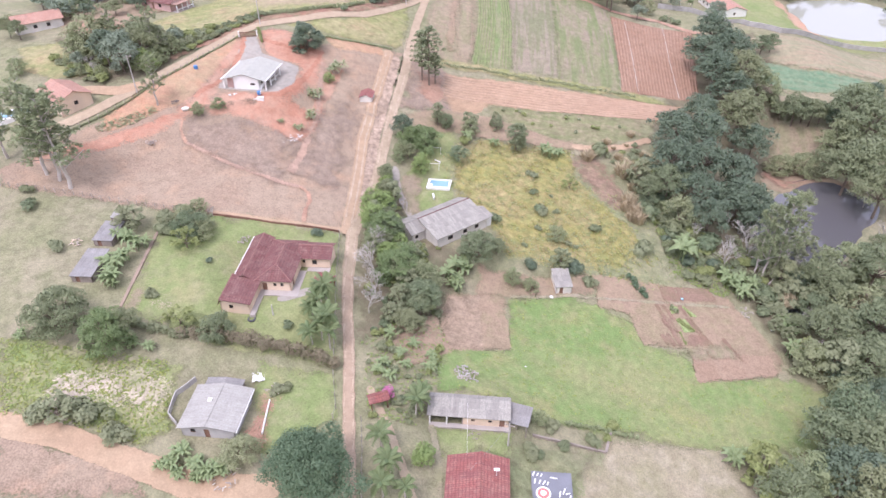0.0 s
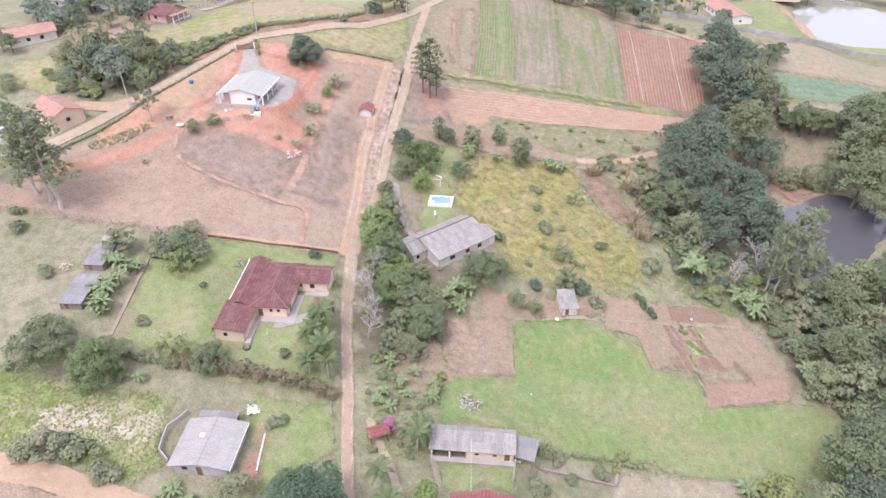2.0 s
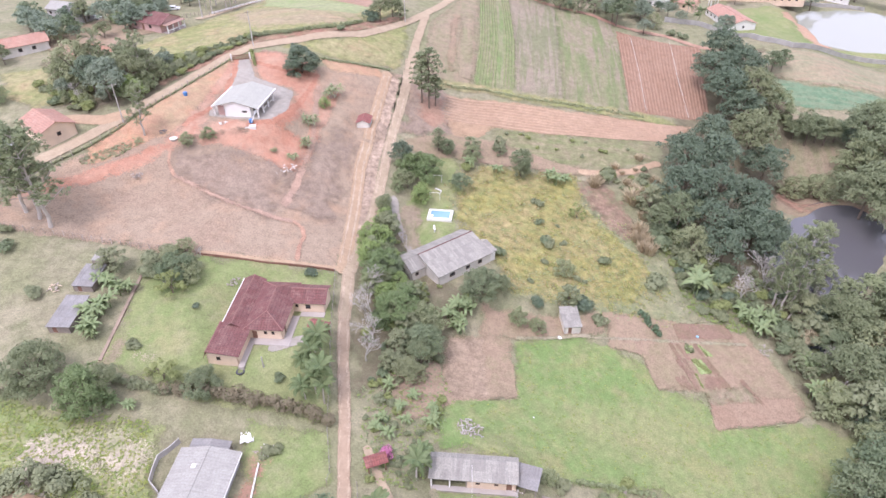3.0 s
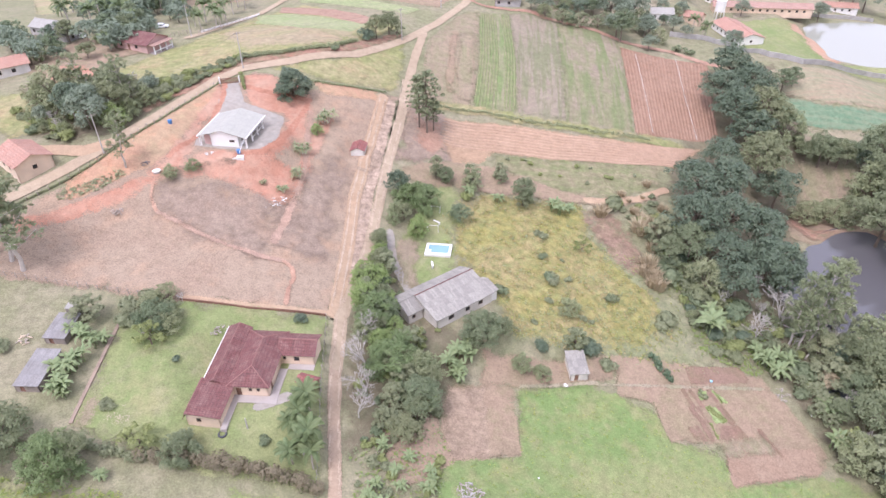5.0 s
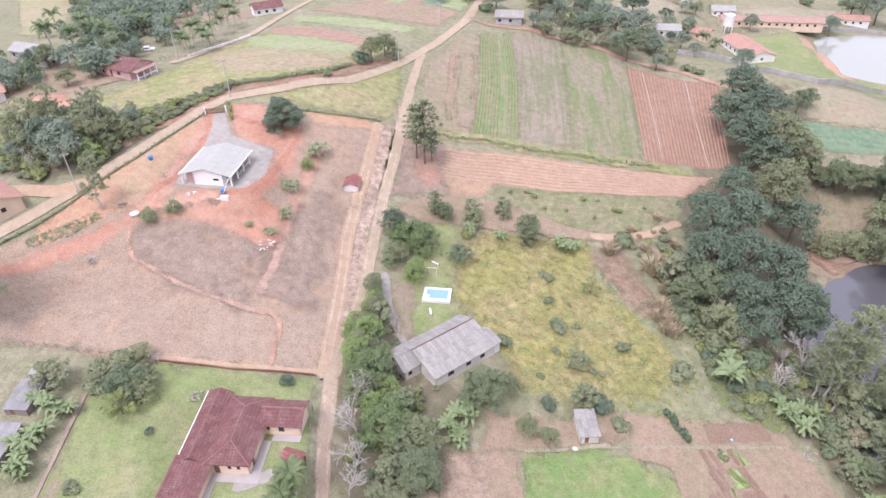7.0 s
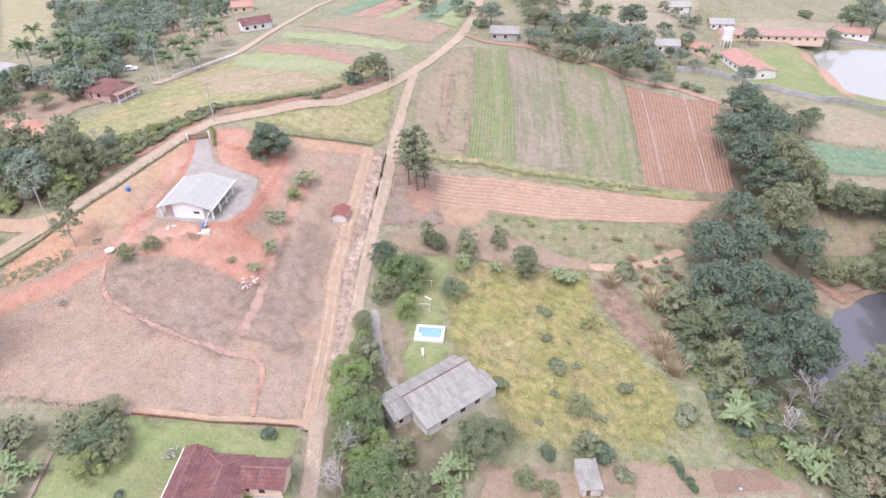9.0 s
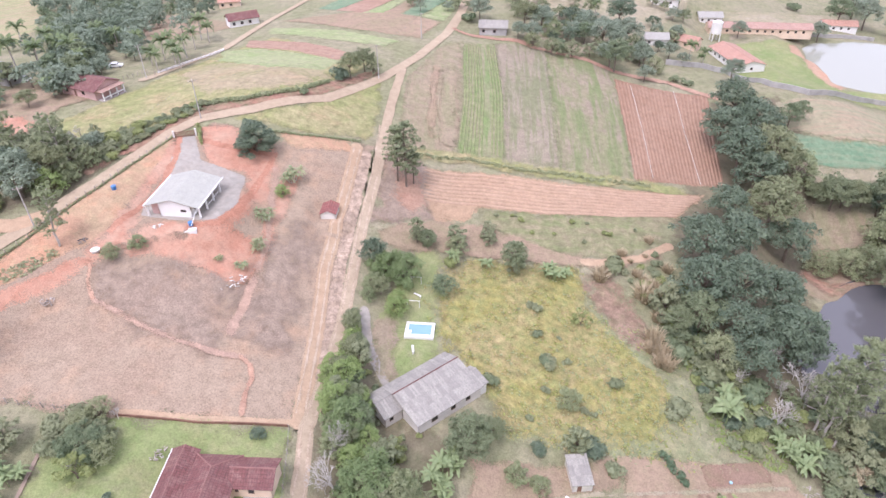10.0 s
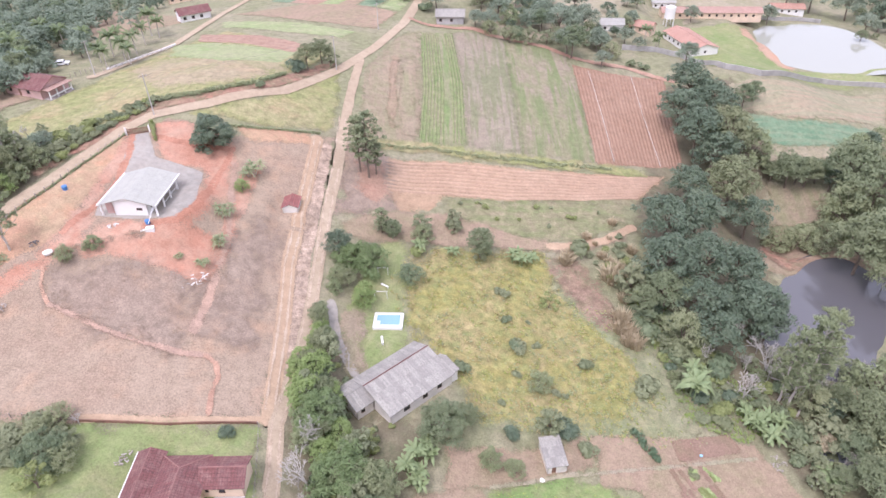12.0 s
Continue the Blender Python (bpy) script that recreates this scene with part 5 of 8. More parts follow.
SIZE = {"hazy": 5.0, "garden": 5.0, "domed": 5.0, "dryleaf": 3.2, "wood": 5.0, "dark": 5.0, "fresh": 3.2, "olive": 3.2, "lime": 2.4, "grey": 2.4, "mango": 4.6, "giant": 9.0, "bare": 3.2, "gum": 3.6, "pine": 2.6, "palm": 2.6, "banana": 2.1, "yucca": 3.0, "bush": 1.2, "bushlime": 1.2, "bushgrey": 1.2, "bushdry": 1.4, "bushdark": 1.2, "pink": 1.5, "topiary": 1.6}
TAKEN = set()
DICE = random.Random(7)


def plant(kind, x, y, r, stretch=1.0, group=""):
    """Sets a plant of that kind with its foot on the ground, its crown r wide from the middle."""
    stock = STOCK[kind]
    src = stock[DICE.randrange(len(stock))]
    s = r / SIZE[kind]
    m = Matrix.Translation((x, y, gz(x, y))) @ pose(0, 0, 0, 0, 0, DICE.uniform(0, 360)) @ Matrix.Diagonal((s, s, s * stretch, 1))
    if src.name not in TAKEN:
        TAKEN.add(src.name)
        src.matrix_basis = m
        ob = src
    else:
        ob = copy_thing(src, Matrix.Identity(4))
        ob.matrix_basis = m
    if group:
        ob["group"] = group
    return ob


def grove(kinds, line, n, r0, r1, seed, group):
    """Plants scattered over an outline, no two closer than their crowns allow."""
    rng = random.Random(seed)
    pts = np.array(line)
    done, tries = [], 0
    while len(done) < n and tries < 60 * n:
        tries += 1
        x, y = rng.uniform(pts[:, 0].min(), pts[:, 0].max()), rng.uniform(pts[:, 1].min(), pts[:, 1].max())
        r = rng.uniform(r0, r1)
        if border_distance(np.array(x), np.array(y), line, True)[1] and all(math.hypot(x - a, y - b) > 0.62 * (r + c) for a, b, c in done):
            done.append((x, y, r))
            plant(rng.choice(kinds), round(x, 1), round(y, 1), r, group=group)


def far_wood(outlines, r0, r1, seed, label, kinds=("wood", "wood", "dark", "far")):
    """Distant trees that nobody could count, joined: each a trunk and an uneven crown. outlines: (outline, how many)."""
    rng = random.Random(seed)
    names = sorted(set(kinds))
    verts, faces, slots, base = [], [], [], 0
    bark = bmesh.new()
    for line, n in outlines:
        pts = np.array(line)
        done, tries = [], 0
        while len(done) < n and tries < 60 * n:
            tries += 1
            x, y, r = rng.uniform(pts[:, 0].min(), pts[:, 0].max()), rng.uniform(pts[:, 1].min(), pts[:, 1].max()), rng.uniform(r0, r1)
            if not border_distance(np.array(x), np.array(y), line, True)[1] or any(math.hypot(x - a, y - b) < 0.55 * (r + k) for a, b, k in done):
                continue
            done.append((x, y, r))
            z, tall = gz(x, y), r * rng.uniform(1.6, 2.2)
            clumps = [(x + a, y + b, z + h, q) for a, b, h, q in crown_clumps(seed + tries, r, tall * 0.75, tall * 0.2, 20, 0.36)]
            v, f = clump_cloud(seed + tries, clumps, 24 * 9 / (r * r), 0.085 * r)
            verts.append(v)
            faces.append(f + base)
            slots += [names.index(rng.choice(kinds))] * len(f)
            base += len(v)
            tube(bark, (x, y, z - 0.5), (x, y, z + tall * 0.6), 0.06 * r, 0.03 * r, 5)
    me = bpy.data.meshes.new("far_wood")
    me.from_pydata(np.concatenate(verts).tolist(), [], np.concatenate(faces).tolist())
    for k in names:
        me.materials.append(LEAF[k])
    me.polygons.foreach_set("material_index", slots)
    wood = tagged(new("far_wood", me), label, "woodland", kind="stuff")
    part("trunk", bark, BARK, wood)


plant("giant", -19.7, 57.2, 7.3)
plant("domed", -68.2, 84.1, 5.6)
plant("garden", -58.6, 80.6, 5.2)
plant("wood", -56.3, 82.8, 3.1)
plant("domed", -52.4, 110.4, 3.9)
plant("lime", -52.2, 106.0, 2.9)
plant("olive", -49.9, 109.6, 2.7)
plant("domed", -41.1, 85.1, 3.4)
plant("lime", -48.3, 86.9, 2.9, 0.8)
plant("grey", -65.1, 111.2, 3.6, 0.8)
plant("bushdark", -47.2, 103.3, 0.8)
plant("bushgrey", -55.1, 92.9, 1.3)
plant("bushgrey", -76.9, 103.2, 1.7)
plant("bush", -87.4, 115.0, 1.8)
plant("bush", -90.2, 120.0, 1.5)
plant("grey", -61.7, 66.9, 3.4, 0.7)
plant("bushgrey", -58.5, 67.5, 2.8)
plant("bush", -55.7, 67.0, 2.3)
plant("bushgrey", -52.0, 64.6, 2.3)
plant("bushgrey", -64.9, 66.0, 2.0)
plant("olive", -31.8, 62.5, 3.3, 0.7)
plant("bushgrey", -28.7, 75.1, 1.3)
plant("bush", -27.4, 75.8, 1.2)
plant("topiary", -2.9, 63.4, 2.1)
plant("bushlime", -11.8, 71.7, 0.8)
plant("pink", -9.7, 76.0, 1.4)
plant("bushdark", -27.4, 116.0, 1.3)
plant("bush", -29.2, 88.8, 1.1)
plant("fresh", -16.0, 123.9, 3.4)
plant("garden", -13.2, 120.0, 4.9)
plant("garden", -9.6, 109.0, 5.2)
plant("olive", -5.8, 108.8, 3.9)
plant("wood", -4.0, 101.3, 4.2, 0.9)
plant("wood", -6.8, 94.8, 3.2, 0.7)
plant("olive", -2.6, 107.6, 3.0)
plant("lime", -5.2, 116.4, 2.2)
plant("bare", -15.4, 115.4, 4.4, 0.9)
plant("bare", -14.7, 107.5, 5.4, 0.85)
plant("bare", -14.0, 101.8, 5.2, 0.85)
plant("bare", -14.8, 96.8, 4.6, 0.8)
plant("grey", -10.5, 96.3, 2.4)
plant("domed", 8.0, 119.5, 4.7)
plant("wood", 12.8, 122.6, 2.4, 0.8)
plant("fresh", -14.1, 132.9, 2.5)
plant("garden", -8.6, 161.5, 4.0)
plant("garden", -4.6, 160.6, 4.4)
plant("dark", -11.2, 163.3, 3.2, 1.2)
plant("lime", -6.3, 152.6, 2.7, 0.8)
plant("olive", -11.0, 157.4, 2.5)
plant("wood", 4.3, 158.1, 3.1, 0.7)
plant("pine", -1.5, 172.5, 2.0, 0.8)
plant("wood", 0.9, 171.6, 2.3)
plant("grey", 7.8, 173.7, 3.0)
plant("grey", 16.0, 178.6, 2.1)
plant("wood", 20.9, 167.1, 3.9)
plant("pine", -4.4, 191.0, 3.9, 1.1)
plant("pine", -6.6, 192.4, 3.3, 1.1)
plant("pine", -2.6, 193.0, 2.6, 0.9)
plant("bush", 46.0, 170.6, 2.8)
plant("bushdry", 41.8, 167.0, 2.7)
plant("mango", -40.4, 189.7, 5.3, 0.95)
plant("fresh", -32.5, 176.2, 1.9, 0.9)
plant("yucca", -31.0, 181.6, 3.9)
plant("yucca", -34.9, 167.8, 3.1)
plant("yucca", -35.2, 159.6, 2.7)
plant("yucca", -37.4, 153.4, 2.0)
plant("yucca", -41.8, 153.9, 1.3)
plant("olive", -61.3, 150.3, 1.9)
plant("olive", -56.9, 153.1, 2.0)
plant("bush", 13.0, 134.3, 1.7)
plant("bush", 25.0, 140.6, 1.7)
plant("bush", 24.2, 147.8, 1.2)
plant("bushgrey", 25.0, 155.4, 1.3)
plant("olive", 28.3, 131.3, 2.5, 0.8)
plant("grey", 28.3, 122.1, 3.0)
plant("bushdark", 31.2, 121.3, 2.2)
plant("olive", 20.2, 113.8, 2.0)
plant("olive", 16.1, 115.2, 2.3)
plant("bushdark", 21.0, 120.7, 1.6)
plant("bush", 39.1, 136.9, 1.6)
plant("lime", 34.6, 152.2, 2.2)
plant("bushgrey", 34.9, 118.3, 1.8)
plant("bushdry", 49.6, 147.4, 2.4, 1.2)
plant("bushdry", 51.6, 147.0, 2.6, 1.2)
plant("bushdry", 50.6, 144.2, 2.4, 1.2)
plant("bushdry", 53.6, 156.6, 2.4)
plant("bushdry", 55.0, 162.0, 2.4)
plant("bushdry", 54.4, 166.0, 2.6)
plant("bushdry", 43.6, 169.0, 2.2)
plant("bushdry", 50.9, 150.2, 3.0, 1.2)
plant("bushdry", 52.0, 143.6, 2.8, 1.2)
plant("bushdry", 51.7, 162.5, 4.0)
plant("grey", 55.4, 159.1, 4.3)
plant("wood", 56.6, 153.1, 3.9)
plant("bush", 57.1, 149.0, 3.9)
plant("bush", 61.4, 143.3, 2.9)
plant("bushgrey", 51.2, 132.5, 2.7)
plant("wood", 117.8, 238.5, 4.3)
plant("dark", 99.6, 240.9, 8.5)
plant("dark", 92.6, 229.6, 7.7)
plant("dark", 104.3, 231.6, 8.3)
plant("dark", 94.8, 219.1, 8.7)
plant("wood", 104.4, 219.7, 8.5)
plant("olive", 113.0, 218.9, 6.8)
plant("dark", 97.7, 212.8, 7.8)
plant("dark", 82.6, 195.1, 6.8)
plant("dark", 68.6, 175.9, 7.9)
plant("dark", 79.1, 179.1, 8.5)
plant("wood", 97.9, 199.5, 8.7)
plant("dark", 101.0, 191.5, 7.4)
plant("dark", 65.2, 162.2, 7.8)
plant("dark", 74.7, 163.7, 8.0)
plant("dark", 84.4, 163.3, 7.5)
plant("dark", 69.5, 152.5, 6.6)
plant("wood", 62.4, 154.9, 5.3)
plant("dark", 82.3, 153.0, 7.9)
plant("dark", 71.5, 144.5, 5.8)
plant("olive", 64.3, 146.1, 4.8)
plant("bare", 80.8, 139.2, 6.5)
plant("bare", 72.1, 131.4, 5.9)
plant("bush", 70.5, 139.1, 3.5)
plant("wood", 122.7, 211.3, 5.9)
plant("wood", 128.6, 210.9, 5.0)
plant("bush", 120.6, 217.1, 4.6)
plant("wood", 138.9, 206.9, 8.7)
plant("wood", 140.3, 195.3, 9.8)
plant("olive", 133.3, 195.7, 8.4)
plant("wood", 129.9, 174.7, 9.9)
plant("wood", 125.1, 175.3, 8.2)
plant("wood", 128.4, 162.1, 7.9)
plant("olive", 118.5, 189.5, 5.4, 0.9)
plant("wood", 124.2, 187.5, 5.0, 0.9)
plant("olive", 112.5, 191.4, 4.8, 0.9)
plant("grey", 121.0, 184.6, 2.6)
plant("olive", 103.7, 132.8, 7.1)
plant("wood", 109.3, 127.4, 7.8)
plant("wood", 95.9, 123.9, 6.2)
plant("olive", 100.4, 118.4, 6.8)
plant("wood", 102.3, 111.2, 7.0)
plant("wood", 90.2, 110.4, 5.8)
plant("olive", 83.2, 103.0, 5.0)
plant("grey", 88.3, 100.8, 6.2)
plant("wood", 93.6, 99.0, 6.8)
plant("dark", 93.1, 91.0, 5.8)
plant("olive", 88.2, 93.5, 4.4)
plant("wood", 82.7, 82.9, 7.3)
plant("wood", 83.8, 75.8, 8.0)
plant("wood", 75.7, 79.3, 6.0)
plant("dark", 75.0, 70.4, 7.6)
plant("olive", 68.2, 70.9, 6.2)
plant("lime", 60.8, 70.7, 5.3)
plant("wood", 62.2, 66.3, 5.3)
plant("wood", 76.9, 66.0, 7.5)
plant("grey", 86.3, 122.8, 4.4)
plant("wood", 91.0, 119.6, 4.1)
plant("olive", 87.6, 130.7, 4.6)
plant("bush", 80.3, 124.1, 3.2)
plant("bushgrey", 82.6, 103.9, 3.0)
plant("bare", 128.8, 168.1, 5.3)
plant("bare", 66.8, 141.8, 3.2)
plant("olive", -101.8, 177.4, 4.1)
plant("olive", 17.9, 76.5, 1.8, 0.8)
plant("bushgrey", 20.4, 75.5, 1.5)
plant("bushgrey", 15.5, 68.3, 1.7)
plant("bushlime", 32.9, 79.0, 1.2)
plant("bushlime", 31.2, 76.1, 0.9)
plant("bush", 17.1, 68.4, 1.0)
plant("bush", 28.0, 74.4, 1.6)
plant("bush", 22.2, 71.6, 1.3)
plant("wood", -21.4, 234.2, 3.8)
plant("wood", -17.8, 241.6, 3.6)
plant("bushdark", -24.0, 232.5, 2.8)
plant("grey", -15.2, 240.4, 2.9)
plant("bush", -32.3, 216.4, 1.5)
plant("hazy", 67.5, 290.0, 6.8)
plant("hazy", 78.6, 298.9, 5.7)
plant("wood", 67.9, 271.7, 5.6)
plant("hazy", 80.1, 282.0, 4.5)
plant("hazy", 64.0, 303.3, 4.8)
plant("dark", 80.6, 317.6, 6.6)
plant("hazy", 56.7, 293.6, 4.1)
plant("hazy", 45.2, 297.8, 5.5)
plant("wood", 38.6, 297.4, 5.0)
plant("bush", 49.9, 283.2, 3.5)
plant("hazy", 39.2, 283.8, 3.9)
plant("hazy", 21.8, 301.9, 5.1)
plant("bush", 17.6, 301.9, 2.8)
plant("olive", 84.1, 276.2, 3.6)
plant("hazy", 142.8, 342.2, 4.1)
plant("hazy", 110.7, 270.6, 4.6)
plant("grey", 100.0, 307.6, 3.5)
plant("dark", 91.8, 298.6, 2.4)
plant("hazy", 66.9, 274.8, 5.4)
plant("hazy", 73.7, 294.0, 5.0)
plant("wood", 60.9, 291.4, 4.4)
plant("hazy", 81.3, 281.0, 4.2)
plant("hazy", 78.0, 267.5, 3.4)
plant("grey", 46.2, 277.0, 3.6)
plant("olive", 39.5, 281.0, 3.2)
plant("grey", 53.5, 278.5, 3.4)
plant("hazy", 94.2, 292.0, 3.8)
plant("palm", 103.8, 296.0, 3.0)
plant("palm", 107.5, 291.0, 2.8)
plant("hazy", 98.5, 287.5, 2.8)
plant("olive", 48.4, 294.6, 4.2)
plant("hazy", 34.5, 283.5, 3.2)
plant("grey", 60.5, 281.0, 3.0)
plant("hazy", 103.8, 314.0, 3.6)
plant("dark", 247.7, 355.4, 8.0)
plant("hazy", 239.4, 371.4, 8.5)
plant("hazy", 233.0, 346.0, 6.0)
plant("wood", 216.0, 324.0, 3.0)
plant("banana", -130.9, 221.2, 3.0)
plant("banana", -117.8, 219.6, 2.8)
plant("wood", -104.9, 211.5, 3.0, 0.8)
plant("dark", -100.5, 217.5, 3.0, 0.8)
plant("wood", -99.5, 230.0, 4.0)
plant("olive", -119.4, 210.3, 3.0)
plant("wood", -118.0, 228.0, 3.6)
plant("dark", -108.0, 236.0, 4.2)
plant("wood", -103.0, 243.0, 4.2)
plant("hazy", 184.7, 350.0, 5.1)
plant("hazy", 227.4, 397.5, 8.9)
plant("wood", 209.3, 379.4, 7.0)
plant("hazy", 223.6, 379.4, 8.5)
plant("bush", 194.3, 397.1, 3.6)
plant("bush", 94.0, 269.0, 2.2)
plant("bush", 89.4, 270.8, 2.2)
plant("wood", 139.3, 214.8, 3.3)
plant("wood", 126.2, 212.0, 4.4)
plant("wood", 118.9, 213.5, 3.5)
plant("wood", 132.3, 211.6, 4.0)
plant("fresh", -14.2, 143.6, 1.9)
plant("fresh", -15.4, 138.3, 2.0)
plant("wood", -16.3, 132.4, 2.2)
plant("fresh", -16.6, 126.3, 2.3)
plant("wood", -13.1, 126.0, 2.5)
plant("wood", 107.8, 246.2, 3.4)
plant("wood", 122.8, 242.0, 3.4)
plant("bushlime", 6.1, 166.9, 1.7)
plant("wood", -4.2, 162.2, 2.8)
plant("fresh", -8.7, 162.7, 2.3)
plant("olive", -12.0, 154.0, 2.0)
plant("grey", 21.2, 166.6, 2.7)
plant("grey", 14.7, 176.9, 1.4)
plant("dryleaf", 103.1, 120.6, 4.9)
plant("dryleaf", 95.2, 101.3, 2.8)
plant("dryleaf", 85.7, 122.4, 2.9)
plant("dryleaf", 90.0, 104.2, 3.0)
plant("dryleaf", 97.2, 132.3, 2.7)
plant("grey", 103.1, 108.9, 3.2)
plant("grey", 92.1, 115.8, 3.5)
plant("lime", 94.7, 109.2, 3.7)
plant("lime", 84.2, 106.7, 3.3)
plant("bushlime", -0.5, 90.5, 1.0)
plant("bushlime", -1.0, 88.4, 1.0)
plant("bushlime", -1.6, 86.2, 1.0)
plant("bushlime", -2.4, 84.0, 1.0)
plant("bushlime", -12.9, 91.2, 1.0)
plant("bushlime", -10.1, 88.9, 1.0)
plant("bushlime", -8.3, 86.0, 1.0)
plant("bushlime", -11.5, 82.0, 1.0)
plant("palm", -24.6, 91.0, 2.4, 0.8)
plant("palm", -24.2, 86.0, 2.4, 0.8)
plant("palm", -22.6, 87.4, 2.6)
plant("palm", -23.6, 94.6, 2.3, 0.9)
plant("palm", -22.4, 94.5, 2.9)
plant("palm", -23.7, 91.7, 2.6)
plant("palm", -21.7, 88.8, 3.0)
plant("palm", -20.9, 85.6, 2.5)
plant("palm", -4.5, 73.0, 2.6)
plant("palm", -3.6, 76.0, 2.2)
plant("palm", -9.8, 64.5, 2.6)
plant("palm", -7.9, 59.9, 2.6)
plant("palm", -9.0, 56.6, 2.5)
plant("palm", -5.6, 56.5, 2.0)
plant("banana", -63.9, 98.7, 2.3)
plant("banana", -64.4, 98.4, 2.2)
plant("banana", -63.1, 100.7, 2.2)
plant("banana", -63.3, 100.4, 1.9)
plant("banana", -63.7, 95.0, 2.2)
plant("banana", -63.9, 96.0, 1.8)
plant("banana", -62.2, 94.8, 1.9)
plant("banana", -62.9, 94.0, 1.6)
plant("banana", -63.6, 105.4, 2.2)
plant("banana", -64.3, 105.9, 1.9)
plant("banana", -61.5, 105.3, 1.9)
plant("banana", -60.5, 105.4, 1.8)
plant("banana", -65.9, 107.3, 1.8)
plant("banana", -65.3, 107.4, 1.4)
plant("banana", -56.8, 82.1, 1.5)
plant("banana", -56.8, 82.8, 1.2)
plant("banana", -54.7, 81.7, 1.4)
plant("banana", -54.4, 81.1, 1.2)
plant("banana", -51.6, 80.9, 1.4)
plant("banana", -51.5, 80.5, 1.2)
plant("banana", -74.1, 80.7, 1.3)
plant("banana", -74.2, 81.5, 1.2)
plant("banana", -42.7, 60.9, 1.6)
plant("banana", -42.3, 60.8, 1.4)
plant("banana", -40.8, 62.1, 1.6)
plant("banana", -41.3, 62.8, 1.4)
plant("banana", -39.0, 60.4, 1.8)
plant("banana", -38.5, 60.5, 1.5)
plant("banana", -36.7, 59.8, 1.8)
plant("banana", -36.4, 59.4, 1.5)
plant("banana", -34.7, 60.3, 1.6)
plant("banana", -34.3, 59.9, 1.4)
plant("banana", -41.1, 59.4, 1.4)
plant("banana", -41.2, 58.9, 1.3)
plant("banana", -38.3, 58.9, 1.6)
plant("banana", -38.3, 58.3, 1.4)
plant("banana", -44.0, 60.5, 1.3)
plant("banana", -43.6, 61.1, 1.1)
plant("banana", 1.2, 113.6, 2.3)
plant("banana", 3.0, 110.8, 2.2)
plant("banana", 2.8, 115.7, 2.5)
plant("banana", 4.7, 115.0, 2.3)
plant("banana", 3.7, 112.7, 2.0)
plant("banana", 5.4, 117.1, 1.8)
plant("banana", -1.9, 88.3, 1.3)
plant("banana", -2.1, 84.1, 1.5)
plant("banana", -1.5, 86.0, 1.3)
plant("banana", -10.2, 91.1, 1.6)
plant("banana", -7.8, 87.2, 1.5)
plant("banana", -5.7, 89.3, 1.6)
plant("banana", -11.6, 81.9, 1.5)
plant("banana", -9.5, 80.3, 1.5)
plant("banana", -10.7, 83.7, 1.3)
plant("banana", -6.6, 83.9, 1.3)
plant("banana", 7.4, 168.2, 2.3)
plant("banana", 28.4, 166.6, 2.3)
plant("banana", 30.8, 165.5, 2.3)
plant("banana", 33.3, 165.9, 2.0)
plant("banana", 62.0, 137.2, 2.8)
plant("banana", 64.8, 136.0, 2.8)
plant("banana", 63.0, 134.8, 2.5)
plant("banana", 71.1, 127.3, 2.3, 1.2)
plant("banana", 72.6, 125.8, 2.5, 1.2)
plant("banana", 75.9, 127.4, 2.5, 1.2)
plant("banana", 77.5, 125.3, 2.5, 1.2)
plant("banana", 73.5, 124.1, 2.3)
plant("banana", 73.6, 122.6, 3.1)
plant("banana", 82.7, 113.7, 3.1)
plant("banana", 83.5, 111.8, 2.4)
plant("banana", 56.0, 74.9, 2.5)
plant("banana", 58.9, 76.2, 2.0)
plant("palm", -129.1, 250.8, 4.3, 0.95)
plant("palm", -120.1, 248.5, 3.7, 0.95)
plant("palm", -116.0, 255.0, 3.8, 0.95)
plant("palm", -107.9, 247.7, 4.1, 0.95)
plant("palm", -129.2, 273.3, 3.6, 0.95)
plant("palm", -81.3, 249.8, 3.5, 0.95)
plant("palm", -76.4, 245.2, 3.0, 0.95)
plant("palm", -74.8, 251.3, 3.1, 0.95)
plant("palm", -83.2, 244.2, 2.7, 0.95)
plant("palm", -77.0, 274.8, 3.8, 0.95)
plant("palm", -73.1, 270.5, 3.0, 0.95)
plant("banana", -106.5, 227.6, 2.7)
plant("banana", -105.1, 229.9, 2.7)
plant("palm", 72.1, 325.6, 3.2, 0.95)
plant("palm", 105.7, 289.1, 2.0, 0.95)
plant("palm", -115.2, 281.9, 3.3, 0.95)
plant("palm", -103.8, 269.3, 3.1, 0.95)
plant("palm", -146.9, 287.6, 3.9, 0.95)
plant("palm", -78.8, 236.8, 2.9, 0.95)
plant("palm", -73.2, 240.2, 2.7, 0.95)
plant("palm", -82.5, 260.7, 2.9, 0.95)
plant("palm", -75.2, 261.6, 3.1, 0.95)
plant("palm", -93.6, 262.8, 3.0, 0.95)
plant("palm", -101.8, 239.0, 3.1, 0.95)
plant("banana", -101.0, 224.7, 2.3)
plant("banana", -107.5, 226.2, 2.3)
plant("banana", 61.9, 132.6, 3.9, 1.2)
plant("banana", 56.8, 75.8, 2.5)
plant("banana", 80.0, 106.5, 3.0)
plant("lime", 60.4, 74.6, 4.2)
plant("olive", 7.8, 171.0, 2.9)
plant("grey", 15.8, 175.1, 2.2)
plant("banana", 14.6, 166.9, 1.8)
plant("fresh", -5.9, 151.6, 2.9)
plant("wood", -9.5, 155.9, 2.2)
plant("pine", -1.6, 172.1, 1.7, 0.6)
